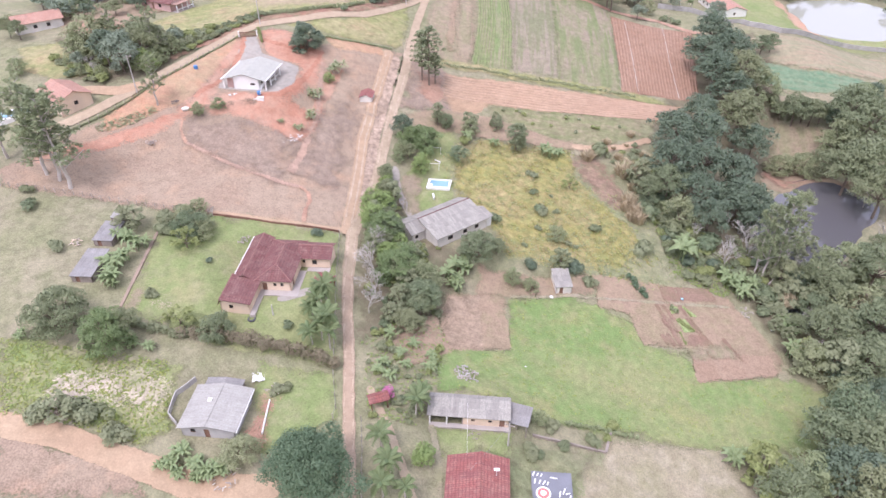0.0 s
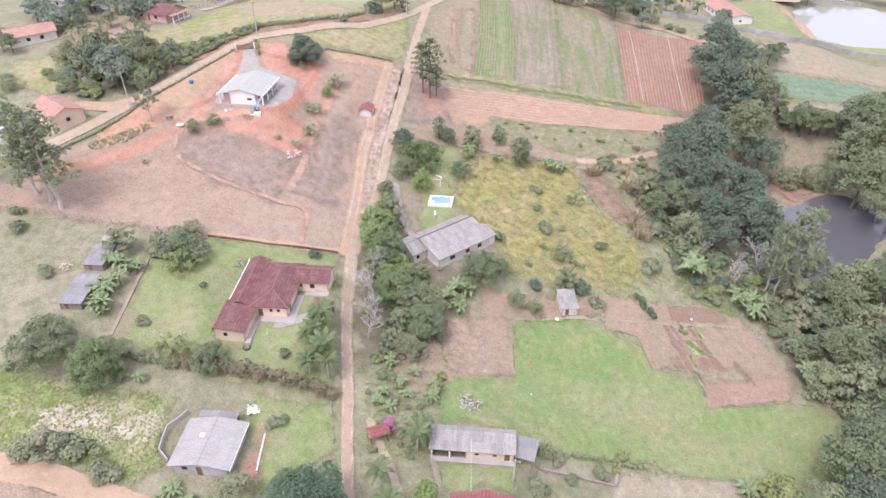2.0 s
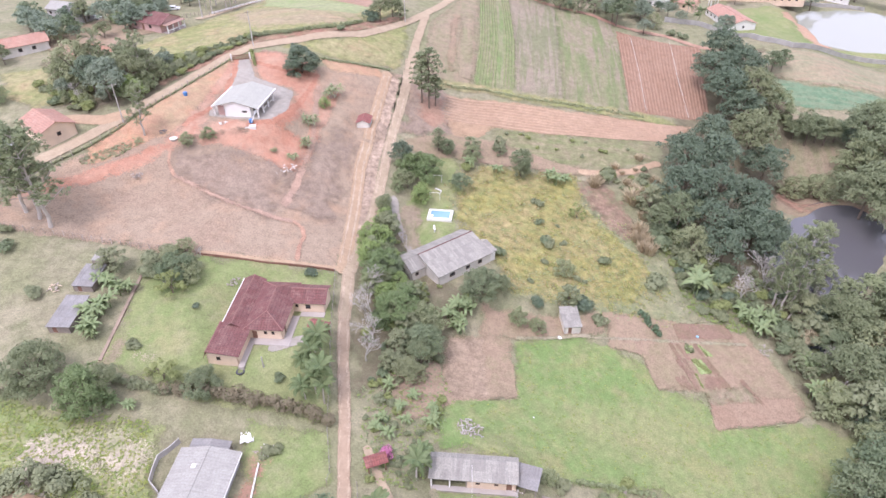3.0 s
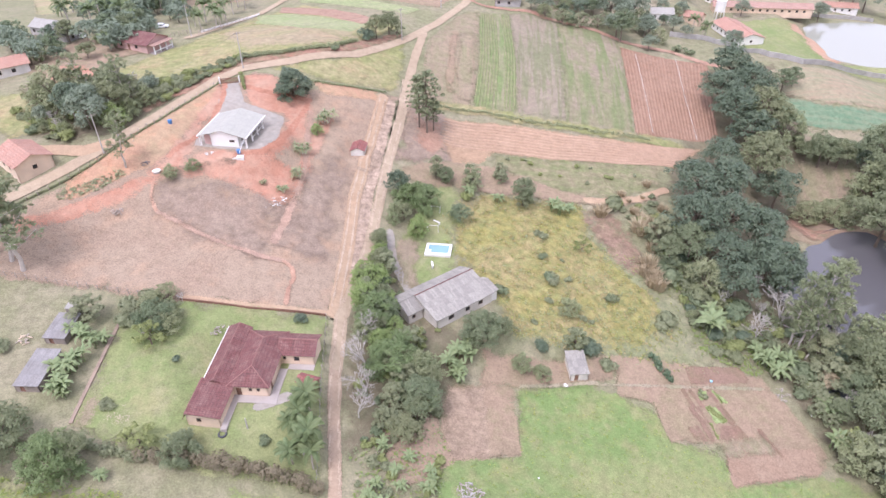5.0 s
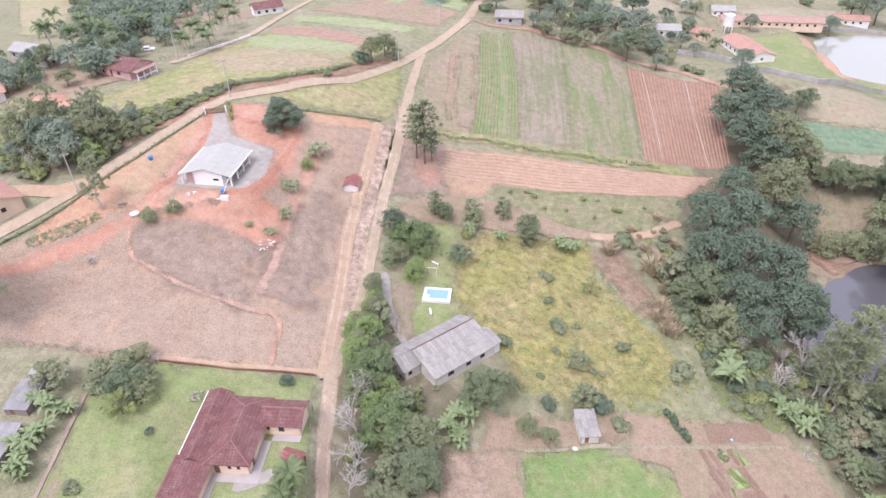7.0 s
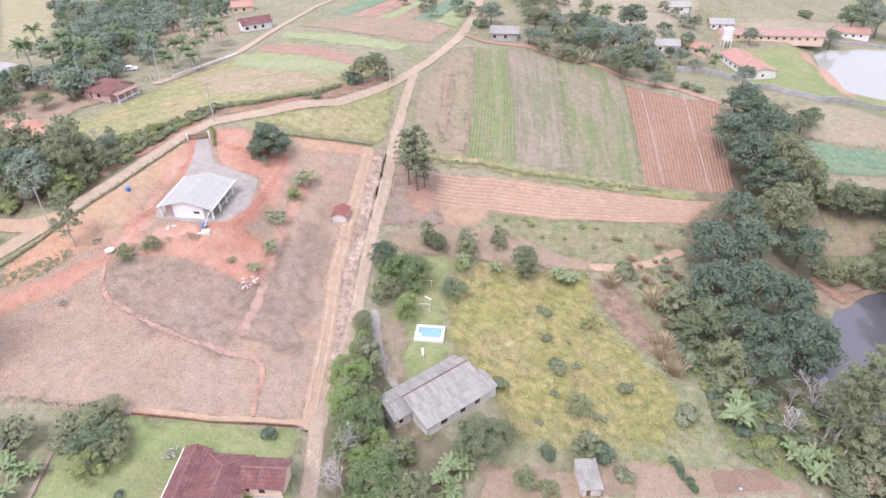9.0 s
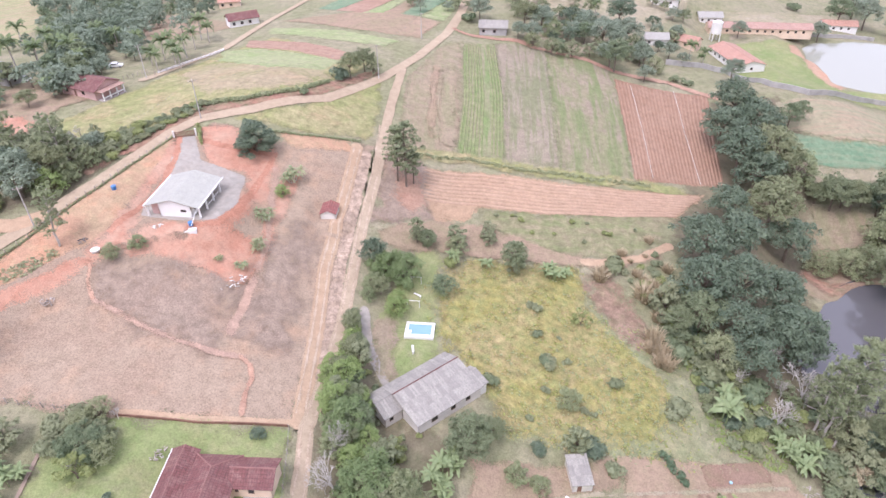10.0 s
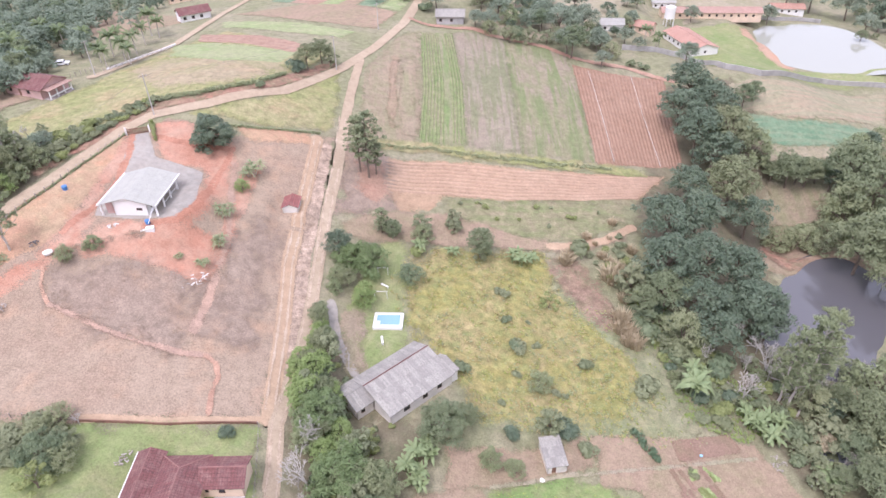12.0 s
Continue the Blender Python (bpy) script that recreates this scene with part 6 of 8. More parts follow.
plant("banana", 22.2, 168.3, 1.9)
plant("bushgrey", 25.6, 140.2, 1.9)
plant("bush", 1.2, 172.3, 1.9)
plant("bushdry", 57.6, 182.0, 1.8)
plant("bushdry", 49.1, 175.9, 1.7)
plant("bushdry", 60.1, 172.5, 2.1)
plant("bushdry", 52.9, 168.0, 1.7)
plant("bare", 78.5, 148.8, 3.5)
plant("bare", 83.8, 147.3, 3.2)
plant("bare", 91.6, 153.8, 3.7)
plant("bare", 76.5, 139.6, 2.8)
plant("bushgrey", 76.3, 156.2, 2.4)
plant("bare", -52.4, 107.3, 1.8)
plant("grey", -57.6, 111.6, 1.6)
plant("bare", -49.8, 116.5, 1.5)
plant("bare", -15.9, 107.5, 2.1)
plant("bare", -15.0, 114.4, 1.9)
plant("gum", 81.0, 132.4, 4.0, 1.0)
plant("gum", 83.0, 131.2, 4.4, 1.05)
plant("gum", 86.2, 132.3, 4.8, 1.1)
plant("gum", 90.0, 135.0, 5.0, 1.05)
plant("gum", -71.9, 152.4, 3.5, 0.80)
plant("gum", -79.6, 176.7, 3.8, 0.75)
plant("gum", -91.3, 180.4, 3.8, 0.75)
plant("gum", -82.2, 122.2, 6.6, 0.72)
plant("gum", -88.6, 126.0, 6.0, 0.8)
plant("gum", -85.4, 124.4, 6.2, 0.72)
plant("gum", -99.5, 131.0, 5.0, 0.7)
plant("hazy", -85.0, 167.0, 5.8)
plant("dark", -90.0, 170.5, 5.6)
plant("olive", -97.9, 179.0, 6.2)
plant("grey", -92.5, 180.5, 5.2)
plant("wood", -81.0, 172.0, 4.6)
plant("fresh", -79.0, 168.0, 3.4, 0.9)
plant("olive", -77.6, 172.6, 3.2, 0.9)
plant("grey", -79.4, 179.0, 4.4)
plant("grey", -84.6, 178.6, 4.8)
plant("olive", -75.6, 179.0, 3.0)
plant("grey", -89.0, 188.5, 4.2)
plant("bare", -84.0, 176.0, 4.6)
plant("bare", -80.5, 183.5, 4.2)
grove(['hazy', 'grey', 'bushgrey', 'olive', 'bare', 'grey', 'bushgrey', 'bushlime'], [(-93.0, 164.0), (-83.0, 164.0), (-79.0, 168.0), (-75.0, 178.0), (-72.5, 187.0), (-77.0, 194.0), (-90.0, 196.0), (-104.0, 188.0), (-106.0, 178.0), (-101.0, 169.0)], 46, 1.4, 3.0, 31, "roadside wood")
grove(['bushgrey', 'bushlime', 'bush', 'olive'], [(-108.0, 176.0), (-101.0, 166.0), (-92.0, 162.0), (-88.0, 163.0), (-96.0, 170.0)], 16, 0.9, 2.0, 32, "roadside bushes")
plant("dark", 80.5, 152.5, 6.4)
plant("dark", 86.8, 150.6, 6.0)
plant("dark", 88.5, 157.5, 6.6)
grove(['grey', 'olive', 'bushgrey'], [(-61.1, 115.3), (-54.3, 118.7), (-49.9, 114.6), (-50.8, 106.3), (-55.7, 105.7)], 7, 1.6, 2.6, 33, "lawn trees")
grove(['bare', 'bare', 'grey', 'bushgrey', 'grey'], [(76.4, 142.7), (111.1, 150.8), (98.2, 123.0), (81.4, 113.9), (76.2, 123.3)], 18, 1.8, 3.2, 34, "scrub at the wood edge")
grove(['wood', 'dark', 'olive'], [(146.5, 222.7), (166.6, 229.0), (140.4, 184.3), (132.2, 192.1), (130.0, 201.7)], 12, 3.5, 5.0, 7, "wood by the pond")
grove(['bushgrey'], [(2.6, 152.2), (30.8, 166.0), (45.9, 142.7), (39.5, 126.1), (14.1, 127.1)], 7, 0.6, 1.1, 8, "meadow weeds")
grove(['bush', 'bushgrey', 'bushgrey', 'bushlime'], [(-72.5, 181.0), (-69.8, 188.0), (-65.0, 197.5), (-58.0, 205.5), (-52.0, 208.6), (-58.0, 209.5), (-66.5, 203.5), (-75.0, 196.5), (-79.0, 188.0)], 60, 0.8, 1.9, 9, "bank scrub")
grove(['bush', 'bushgrey', 'grey'], [(52.3, 152.8), (57.1, 141.9), (58.4, 126.6), (69.9, 122.3), (74.0, 141.9), (65.2, 155.2)], 22, 1.2, 2.4, 10, "wood edge scrub")
grove(['bush', 'bushgrey'], [(-15.5, 89.4), (-8.8, 85.2), (-2.3, 81.1), (-4.0, 70.2), (-13.2, 76.1)], 16, 0.6, 1.2, 11, "garden shrubs")
grove(['bushlime', 'bushgrey'], [(14.6, 186.2), (63.6, 190.4), (59.9, 182.2), (30.7, 175.2)], 12, 0.5, 1.0, 12, "weeds")
grove(['wood', 'dark', 'grey', 'wood', 'bare', 'olive', 'bare'], [(93.1, 136.0), (127.5, 152.5), (85.8, 71.4), (68.2, 69.8), (89.2, 96.6), (82.1, 108.4)], 40, 2.6, 4.4, 13, "wood on the slope")
grove(['wood', 'olive'], [(-152.7, 229.4), (-113.6, 178.5), (-111.8, 165.1), (-121.4, 171.9)], 4, 2.0, 3.0, 14, "garden trees")
grove(['fresh', 'wood', 'olive', 'grey', 'fresh'], [(-18.1, 117.0), (-13.5, 140.8), (-11.8, 130.0), (-9.0, 119.0), (-4.4, 114.0), (-2.5, 106.0), (-3.7, 94.7), (-8.0, 94.4), (-10.5, 98.0), (-11.0, 112.0)], 26, 2.0, 3.4, 21, "roadside trees")
grove(['bush', 'bushgrey', 'bushlime', 'bush'], [(-18.1, 117.0), (-12.2, 143.8), (-3.1, 121.3), (6.2, 121.3), (6.0, 113.5), (-0.3, 101.1), (-8.8, 85.2), (-14.5, 89.7)], 46, 0.6, 1.3, 22, "roadside bushes")
grove(['fresh', 'wood'], [(-18.7, 124.3), (-18.2, 133.1), (-15.3, 148.0), (-13.0, 148.5), (-13.2, 135.9), (-11.5, 127.3), (-12.8, 119.6)], 14, 1.6, 2.6, 23, "roadside hedge trees")
grove(['bush', 'bushlime', 'bushgrey', 'bush', 'olive', 'bushdark'], [(53.0, 158.0), (57.0, 146.0), (58.0, 134.0), (66.0, 126.0), (73.0, 131.0), (70.0, 146.0), (62.0, 158.0)], 60, 0.9, 2.0, 41, "undergrowth at the wood edge")
grove(['bush', 'bushgrey', 'grey', 'olive', 'bushlime'], [(74.0, 131.0), (80.0, 140.0), (92.0, 146.0), (96.0, 132.0), (88.0, 118.0), (83.0, 105.0), (79.0, 112.0)], 60, 1.0, 2.2, 42, "undergrowth at the wood edge")
grove(['bushgrey', 'bush', 'bushdry', 'bushlime'], [(47.5, 172.0), (58.0, 178.0), (63.0, 166.0), (58.0, 158.0), (51.0, 160.0)], 26, 0.9, 1.9, 43, "undergrowth at the wood edge")
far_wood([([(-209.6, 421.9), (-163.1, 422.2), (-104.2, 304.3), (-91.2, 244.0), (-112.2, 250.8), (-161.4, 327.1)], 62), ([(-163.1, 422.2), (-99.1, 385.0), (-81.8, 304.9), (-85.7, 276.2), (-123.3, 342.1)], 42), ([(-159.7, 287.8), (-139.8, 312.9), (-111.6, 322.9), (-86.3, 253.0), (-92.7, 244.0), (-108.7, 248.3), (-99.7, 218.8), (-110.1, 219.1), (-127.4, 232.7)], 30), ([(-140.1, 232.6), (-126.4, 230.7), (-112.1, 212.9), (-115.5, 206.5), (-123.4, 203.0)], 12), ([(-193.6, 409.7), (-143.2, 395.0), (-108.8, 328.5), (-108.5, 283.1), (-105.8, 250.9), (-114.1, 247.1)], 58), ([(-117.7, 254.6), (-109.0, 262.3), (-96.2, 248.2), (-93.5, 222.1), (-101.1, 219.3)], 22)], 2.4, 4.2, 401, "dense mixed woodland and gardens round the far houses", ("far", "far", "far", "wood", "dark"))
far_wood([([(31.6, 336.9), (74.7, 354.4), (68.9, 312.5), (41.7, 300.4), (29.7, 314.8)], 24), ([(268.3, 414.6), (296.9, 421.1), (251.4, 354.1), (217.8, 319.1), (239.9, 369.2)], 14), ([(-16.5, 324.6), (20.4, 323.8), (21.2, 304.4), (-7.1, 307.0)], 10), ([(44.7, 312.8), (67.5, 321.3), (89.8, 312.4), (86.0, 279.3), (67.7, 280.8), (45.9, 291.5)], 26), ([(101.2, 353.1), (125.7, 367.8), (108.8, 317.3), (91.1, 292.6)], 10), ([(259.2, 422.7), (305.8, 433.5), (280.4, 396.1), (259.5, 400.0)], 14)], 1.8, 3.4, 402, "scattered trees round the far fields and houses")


# ---- buildings ----
W = {
    "cream": plain("cream_plaster", (0.74, 0.58, 0.44), 0.85, 0.2, 1.2),
    "white": plain("white_plaster", (0.80, 0.78, 0.75), 0.8, 0.12, 1.0),
    "offwhite": plain("stained_white_plaster", (0.70, 0.66, 0.60), 0.85, 0.3, 1.2),
    "grey": plain("grey_plaster", (0.45, 0.43, 0.41), 0.9, 0.35, 1.5),
    "pink": plain("pink_plaster", (0.60, 0.40, 0.36), 0.85, 0.25, 1.2),
    "timber": plain("grey_timber", (0.33, 0.28, 0.24), 0.9, 0.4, 3.0),
    "brown": plain("brown_timber", (0.24, 0.13, 0.09), 0.85, 0.4, 3.0),
    "post": plain("weathered_post", (0.44, 0.38, 0.33), 0.9, 0.35, 4.0),
    "tile_dark": roofing("dark_red_roof_tiles", (0.185, 0.075, 0.068), (0.30, 0.185, 0.155), (0.12, 0.06, 0.06), 0.42, 0.55),
    "ridge_tile": plain("faded_ridge_tiles", (0.30, 0.155, 0.135), 0.85, 0.35, 2.0),
    "tile_red": roofing("red_roof_tiles", (0.30, 0.105, 0.09), (0.40, 0.22, 0.18), (0.17, 0.075, 0.075), 0.4, 0.55, lines=0.5),
    "tile_orange": roofing("orange_roof_tiles", (0.46, 0.25, 0.185), (0.52, 0.35, 0.27), (0.31, 0.18, 0.14), 0.5, 0.6),
    "tile_pale": roofing("faded_orange_roof_tiles", (0.43, 0.265, 0.21), (0.48, 0.345, 0.28), (0.30, 0.20, 0.165), 0.5, 0.6),
    "sheet": roofing("fibre_cement_sheet", (0.325, 0.305, 0.265), (0.39, 0.365, 0.318), (0.20, 0.185, 0.17), 0.55, 1.9, lines=0.07, spot=0.1, each=0.42),
    "sheet_pale": roofing("pale_fibre_cement_sheet", (0.365, 0.35, 0.315), (0.41, 0.395, 0.355), (0.28, 0.265, 0.235), 0.55, 2.2, lines=0.07, spot=0.07, each=0.2),
    "sheet_new": roofing("newer_fibre_cement_sheet", (0.40, 0.395, 0.345), (0.43, 0.425, 0.37), (0.34, 0.33, 0.305), 0.55, 2.2, lines=0.07, spot=0.07, each=0.15),
    "sheet_dark": roofing("old_fibre_cement_sheet", (0.265, 0.255, 0.245), (0.34, 0.32, 0.30), (0.18, 0.165, 0.155), 0.55, 1.9, lines=0.07, spot=0.07, each=0.3),
    "glass": plain("dark_window_glass", (0.035, 0.035, 0.04), 0.1, 0.05, 1.0, bump=0.0),
    "frame": plain("brown_window_frame", (0.20, 0.11, 0.07), 0.6, 0.2, 3.0),
    "slab": plain("pale_cement_slab", (0.43, 0.385, 0.35), 0.9, 0.25, 1.0),
    "concrete": plain("concrete_post", (0.50, 0.47, 0.44), 0.9, 0.25, 2.0),
    "earthwall": plain("crumbling_earth", (0.35, 0.265, 0.205), 0.95, 0.4, 2.0),
    "wire": plain("steel_wire", (0.30, 0.29, 0.28), 0.5, 0.1, 2.0, metal=0.6, bump=0.0),
    "blue": plain("blue_plastic", (0.06, 0.20, 0.45), 0.4, 0.1, 1.0, bump=0.0),
    "tarp": plain("dark_grey_tarpaulin", (0.20, 0.205, 0.23), 0.75, 0.3, 1.0),
    "black": plain("black_roofing_sheet", (0.10, 0.10, 0.115), 0.7, 0.3, 1.5),
    "letter": plain("white_paint", (0.78, 0.77, 0.75), 0.7, 0.1, 2.0, bump=0.0),
    "ring": plain("red_paint", (0.62, 0.20, 0.18), 0.7, 0.15, 2.0, bump=0.0),
    "poolblue": plain("pale_blue_pool_lining", (0.33, 0.58, 0.72), 0.5, 0.1, 0.8, bump=0.0),
    "car": plain("white_car_paint", (0.80, 0.80, 0.80), 0.3, 0.03, 1.0, bump=0.0),
}


def box(bm, x0, x1, y0, y1, z0, z1, m=None):
    v = [Vector((x, y, z)) for z in (z0, z1) for x, y in ((x0, y0), (x1, y0), (x1, y1), (x0, y1))]
    v = [bm.verts.new(m @ p if m else p) for p in v]
    for f in ((3, 2, 1, 0), (4, 5, 6, 7), (0, 1, 5, 4), (1, 2, 6, 5), (2, 3, 7, 6), (3, 0, 4, 7)):
        bm.faces.new([v[i] for i in f])


def slab(bm, pts, thick):
    """A sheet of even thickness under the outline pts."""
    top = [bm.verts.new(p) for p in pts]
    low = [bm.verts.new(Vector(p) - Vector((0, 0, thick))) for p in pts]
    bm.faces.new(top)
    bm.faces.new(low[::-1])
    n = len(pts)
    for i in range(n):
        bm.faces.new((top[i], low[i], low[(i + 1) % n], top[(i + 1) % n]))


def wall_run(bm, length, tall, openings, m, thick=0.2, below=1.5):
    """A straight wall from x = 0 to length, with real holes: openings are (from, width, sill, height)."""
    xs = sorted({0.0, length, *[o[0] for o in openings], *[o[0] + o[1] for o in openings]})
    zs = sorted({-below, tall, *[o[2] for o in openings], *[min(tall, o[2] + o[3]) for o in openings]})

    def solid(i, k):
        if not (0 <= i < len(xs) - 1 and 0 <= k < len(zs) - 1):
            return False
        x, z = (xs[i] + xs[i + 1]) / 2, (zs[k] + zs[k + 1]) / 2
        return not any(a < x < a + w and s < z < s + h for a, w, s, h in openings)
    made = {}

    def at(i, k, y):
        if (i, k, y) not in made:
            made[i, k, y] = bm.verts.new(m @ Vector((xs[i], y, zs[k])))
        return made[i, k, y]
    t = thick
    for i in range(len(xs) - 1):
        for k in range(len(zs) - 1):
            if not solid(i, k):
                continue
            bm.faces.new((at(i, k, 0), at(i + 1, k, 0), at(i + 1, k + 1, 0), at(i, k + 1, 0)))
            bm.faces.new((at(i, k + 1, t), at(i + 1, k + 1, t), at(i + 1, k, t), at(i, k, t)))
            for di, dk, p, q in ((-1, 0, (i, k + 1), (i, k)), (1, 0, (i + 1, k), (i + 1, k + 1)), (0, -1, (i, k), (i + 1, k)), (0, 1, (i + 1, k + 1), (i, k + 1))):
                if not solid(i + di, k + dk):
                    bm.faces.new((at(*q, 0), at(*p, 0), at(*p, t), at(*q, t)))


def sheeted(name, parent, pts, material, across, thick=0.09):
    """One roof slope, four corners (eave a, eave b, ridge b, ridge a), laid as strips side by side; sheets also in rows, each over the one below."""
    a, b, c, d = [Vector(p) for p in pts]
    n = max(1, round((b - a).length / across))
    rows = min(3, max(1, round((d - a).length / 2.4))) if name == "roof_sheet" else 1
    for i in range(n):
        t0, t1 = i / n, (i + 1) / n
        for k in range(rows):
            u0, u1 = max(0.0, k / rows - (0.02 if k else 0.0)), (k + 1) / rows
            lift = Vector((0, 0, 0.006 * (i % 2) + 0.012 * k))
            corners = [a.lerp(b, t).lerp(d.lerp(c, t), u) + lift for t, u in ((t0, u0), (t1, u0), (t1, u1), (t0, u1))]
            bm = bmesh.new()
            slab(bm, corners, thick)
            part(name, bm, material, parent)


def wing(home, u0, u1, v0, v1, tall, rise, wall, roof, ridge=0.5, over=0.45, hips=(0, 0), across=1.1, openings=None, pieces="roof_sheet", open_sides="", below=1.6, cap=True):
    """One wing of a house: walls from u0 to u1 and v0 to v1, its ridge along u at the share ridge of its width.
    hips: how far the ridge draws in at each end. openings: side -> list of (from, width, sill, height, 'window' or 'door')."""
    openings = openings or {}
    sides = {"s": (u1 - u0, pose(u0, v0, 0)), "n": (u1 - u0, pose(u1, v1, 0, 0, 0, 180)), "e": (v1 - v0, pose(u1, v0, 0, 0, 0, 90)), "w": (v1 - v0, pose(u0, v1, 0, 0, 0, -90))}
    for side, (length, m) in sides.items():
        if side in open_sides:
            continue
        holes = openings.get(side, [])
        bm = bmesh.new()
        wall_run(bm, length, tall, [h[:4] for h in holes], m, below=below)
        part("wall", bm, W[wall], home)
        for a, w, sill, h, what in holes:
            bm = bmesh.new()
            for x0, x1, z0, z1 in ((a, a + 0.07, sill, sill + h), (a + w - 0.07, a + w, sill, sill + h), (a, a + w, sill, sill + 0.07), (a, a + w, sill + h - 0.07, sill + h)):
                box(bm, x0, x1, 0.04, 0.12, z0, z1, m)
            fr = part(what, bm, W["frame"], home)
            bm = bmesh.new()
            box(bm, a + 0.05, a + w - 0.05, 0.1, 0.13, sill + 0.05, sill + h - 0.05, m)
            part("pane" if what == "window" else "leaf", bm, W["glass"] if what == "window" else W["brown"], fr)
    vr = v0 + (v1 - v0) * ridge
    lo, zt = tall + 0.11, tall + rise + 0.11
    def eave(v, edge):
        run = vr - v0 if v < vr else v1 - vr
        return lo - over * rise / max(run, 0.5) if edge else lo
    ra, rb = u0 - (over if not hips[0] else -hips[0]), u1 + (over if not hips[1] else -hips[1])
    z0, z1 = eave(v0 - 0.1, ridge > 0.02), eave(v1 + 0.1, ridge < 0.98)
    A, B, C, D = (u0 - over, v0 - over, z0), (u1 + over, v0 - over, z0), (u1 + over, v1 + over, z1), (u0 - over, v1 + over, z1)
    if ridge <= 0.02:
        sheeted(pieces, home, [C, D, (u0 - over, v0 - over, zt), (u1 + over, v0 - over, zt)], W[roof], across)
    elif ridge >= 0.98:
        sheeted(pieces, home, [A, B, (u1 + over, v1 + over, zt), (u0 - over, v1 + over, zt)], W[roof], across)
    else:
        R0, R1 = (ra, vr, zt), (rb, vr, zt)
        sheeted(pieces, home, [A, B, R1, R0], W[roof], across)
        sheeted(pieces, home, [C, D, R0, R1], W[roof], across)
        if cap:
            bm = bmesh.new()
            tube(bm, Vector(R0) + Vector((0, 0, 0.0)), Vector(R1), 0.11, 0.11, 6)
            part("ridge_cap", bm, W["ridge_tile"] if roof == "tile_dark" else W[roof], home)
        for hip, p, q, r, side in ((hips[0], D, A, R0, u0), (hips[1], B, C, R1, u1)):
            bm = bmesh.new()
            if hip:
                slab(bm, [p, q, r], 0.09)
                part("roof_end", bm, W[roof], home)
                for corner in (p, q):
                    bm = bmesh.new()
                    tube(bm, corner, r, 0.09, 0.09, 6)
                    part("hip_cap", bm, W["ridge_tile"] if roof == "tile_dark" else W[roof], home)
                bm = None
            elif side == u0 and "w" not in open_sides or side == u1 and "e" not in open_sides:
                k = 0.2 if side == u0 else -0.2
                face = [(v0, tall), (v1, tall), (vr, zt - 0.08)]
                fa = [bm.verts.new((side, v, z)) for v, z in face]
                fb = [bm.verts.new((side + k, v, z)) for v, z in face]
                bm.faces.new(fa)
                bm.faces.new(fb[::-1])
                for i in range(3):
                    bm.faces.new((fa[i], fb[i], fb[(i + 1) % 3], fa[(i + 1) % 3]))
                part("gable", bm, W[wall], home)
            else:
                bm.free()
    # where the roof slopes one way only, the side walls rise to meet it
    if ridge <= 0.02 or ridge >= 0.98:
        hi = v0 if ridge <= 0.02 else v1
        lo_v = v1 if ridge <= 0.02 else v0
        for side in (u0, u1 - 0.2):
            if ("w" if side == u0 else "e") in open_sides:
                continue
            bm = bmesh.new()
            fa = [bm.verts.new((side, v, z)) for v, z in ((lo_v, tall), (hi, tall), (hi, zt - 0.1))]
            fb = [bm.verts.new((side + 0.2, v, z)) for v, z in ((lo_v, tall), (hi, tall), (hi, zt - 0.1))]
            bm.faces.new(fa)
            bm.faces.new(fb[::-1])
            for i in range(3):
                bm.faces.new((fa[i], fb[i], fb[(i + 1) % 3], fa[(i + 1) % 3]))
            part("gable", bm, W[wall], home)
        if ("s" if ridge <= 0.02 else "n") not in open_sides:
            bm = bmesh.new()
            y = v0 if ridge <= 0.02 else v1 - 0.2
            box(bm, u0, u1, y, y + 0.2, tall, zt - 0.1)
            part("wall", bm, W[wall], home)


def home_at(name, x, y, yaw, label, category="house", dz=0.0, floor=None):
    """A house on the ground at x, y, or with its floor at the level of another place."""
    ob = tagged(new(name), label, category)
    ob.matrix_basis = pose(x, y, gz(*(floor or (x, y))) + dz, 0, 0, yaw)
    return ob


def block(parent, name, mat, x0, x1, y0, y1, z0, z1, label=""):
    bm = bmesh.new()
    box(bm, x0, x1, y0, y1, z0, z1)
    return part(name, bm, mat, parent, label)


def posts(home, places, tall, r, mat, name="post", below=1.5):
    for x, y in places:
        bm = bmesh.new()
        box(bm, x - r, x + r, y - r, y + r, -below, tall)
        part(name, bm, mat, home)


# red-roofed house with four wings
h = home_at("house", -32.5, 102.0, -4, "cream house with dark red tiled roofs on a lawn")
wing(h, 3.0, 9.3, 2.9, 7.8, 2.75, 1.2, "cream", "tile_dark", pieces="roof_course", across=2.0, openings={"s": [(0.6, 0.6, 1.2, 0.8, "window"), (2.6, 1.0, 0.9, 1.1, "window")]})
g = home_at("house_wing", -32.5, 102.0, 86, "long dark red tiled wing of the cream house", "house")
wing(g, -5.0, 8.0, -3.2, 3.4, 2.9, 1.5, "cream", "tile_dark", hips=(3.0, 3.0), pieces="roof_course", across=2.2, openings={"w": [(1.0, 0.9, 0.0, 2.1, "door"), (3.2, 0.6, 1.3, 0.8, "window"), (4.6, 0.6, 1.3, 0.8, "window")], "s": [(1.5, 0.9, 0, 2.1, "door")]})
wing(g, -4.6, 9.0, 4.1, 7.9, 2.7, 0.9, "cream", "tile_dark", pieces="roof_course", across=2.0)
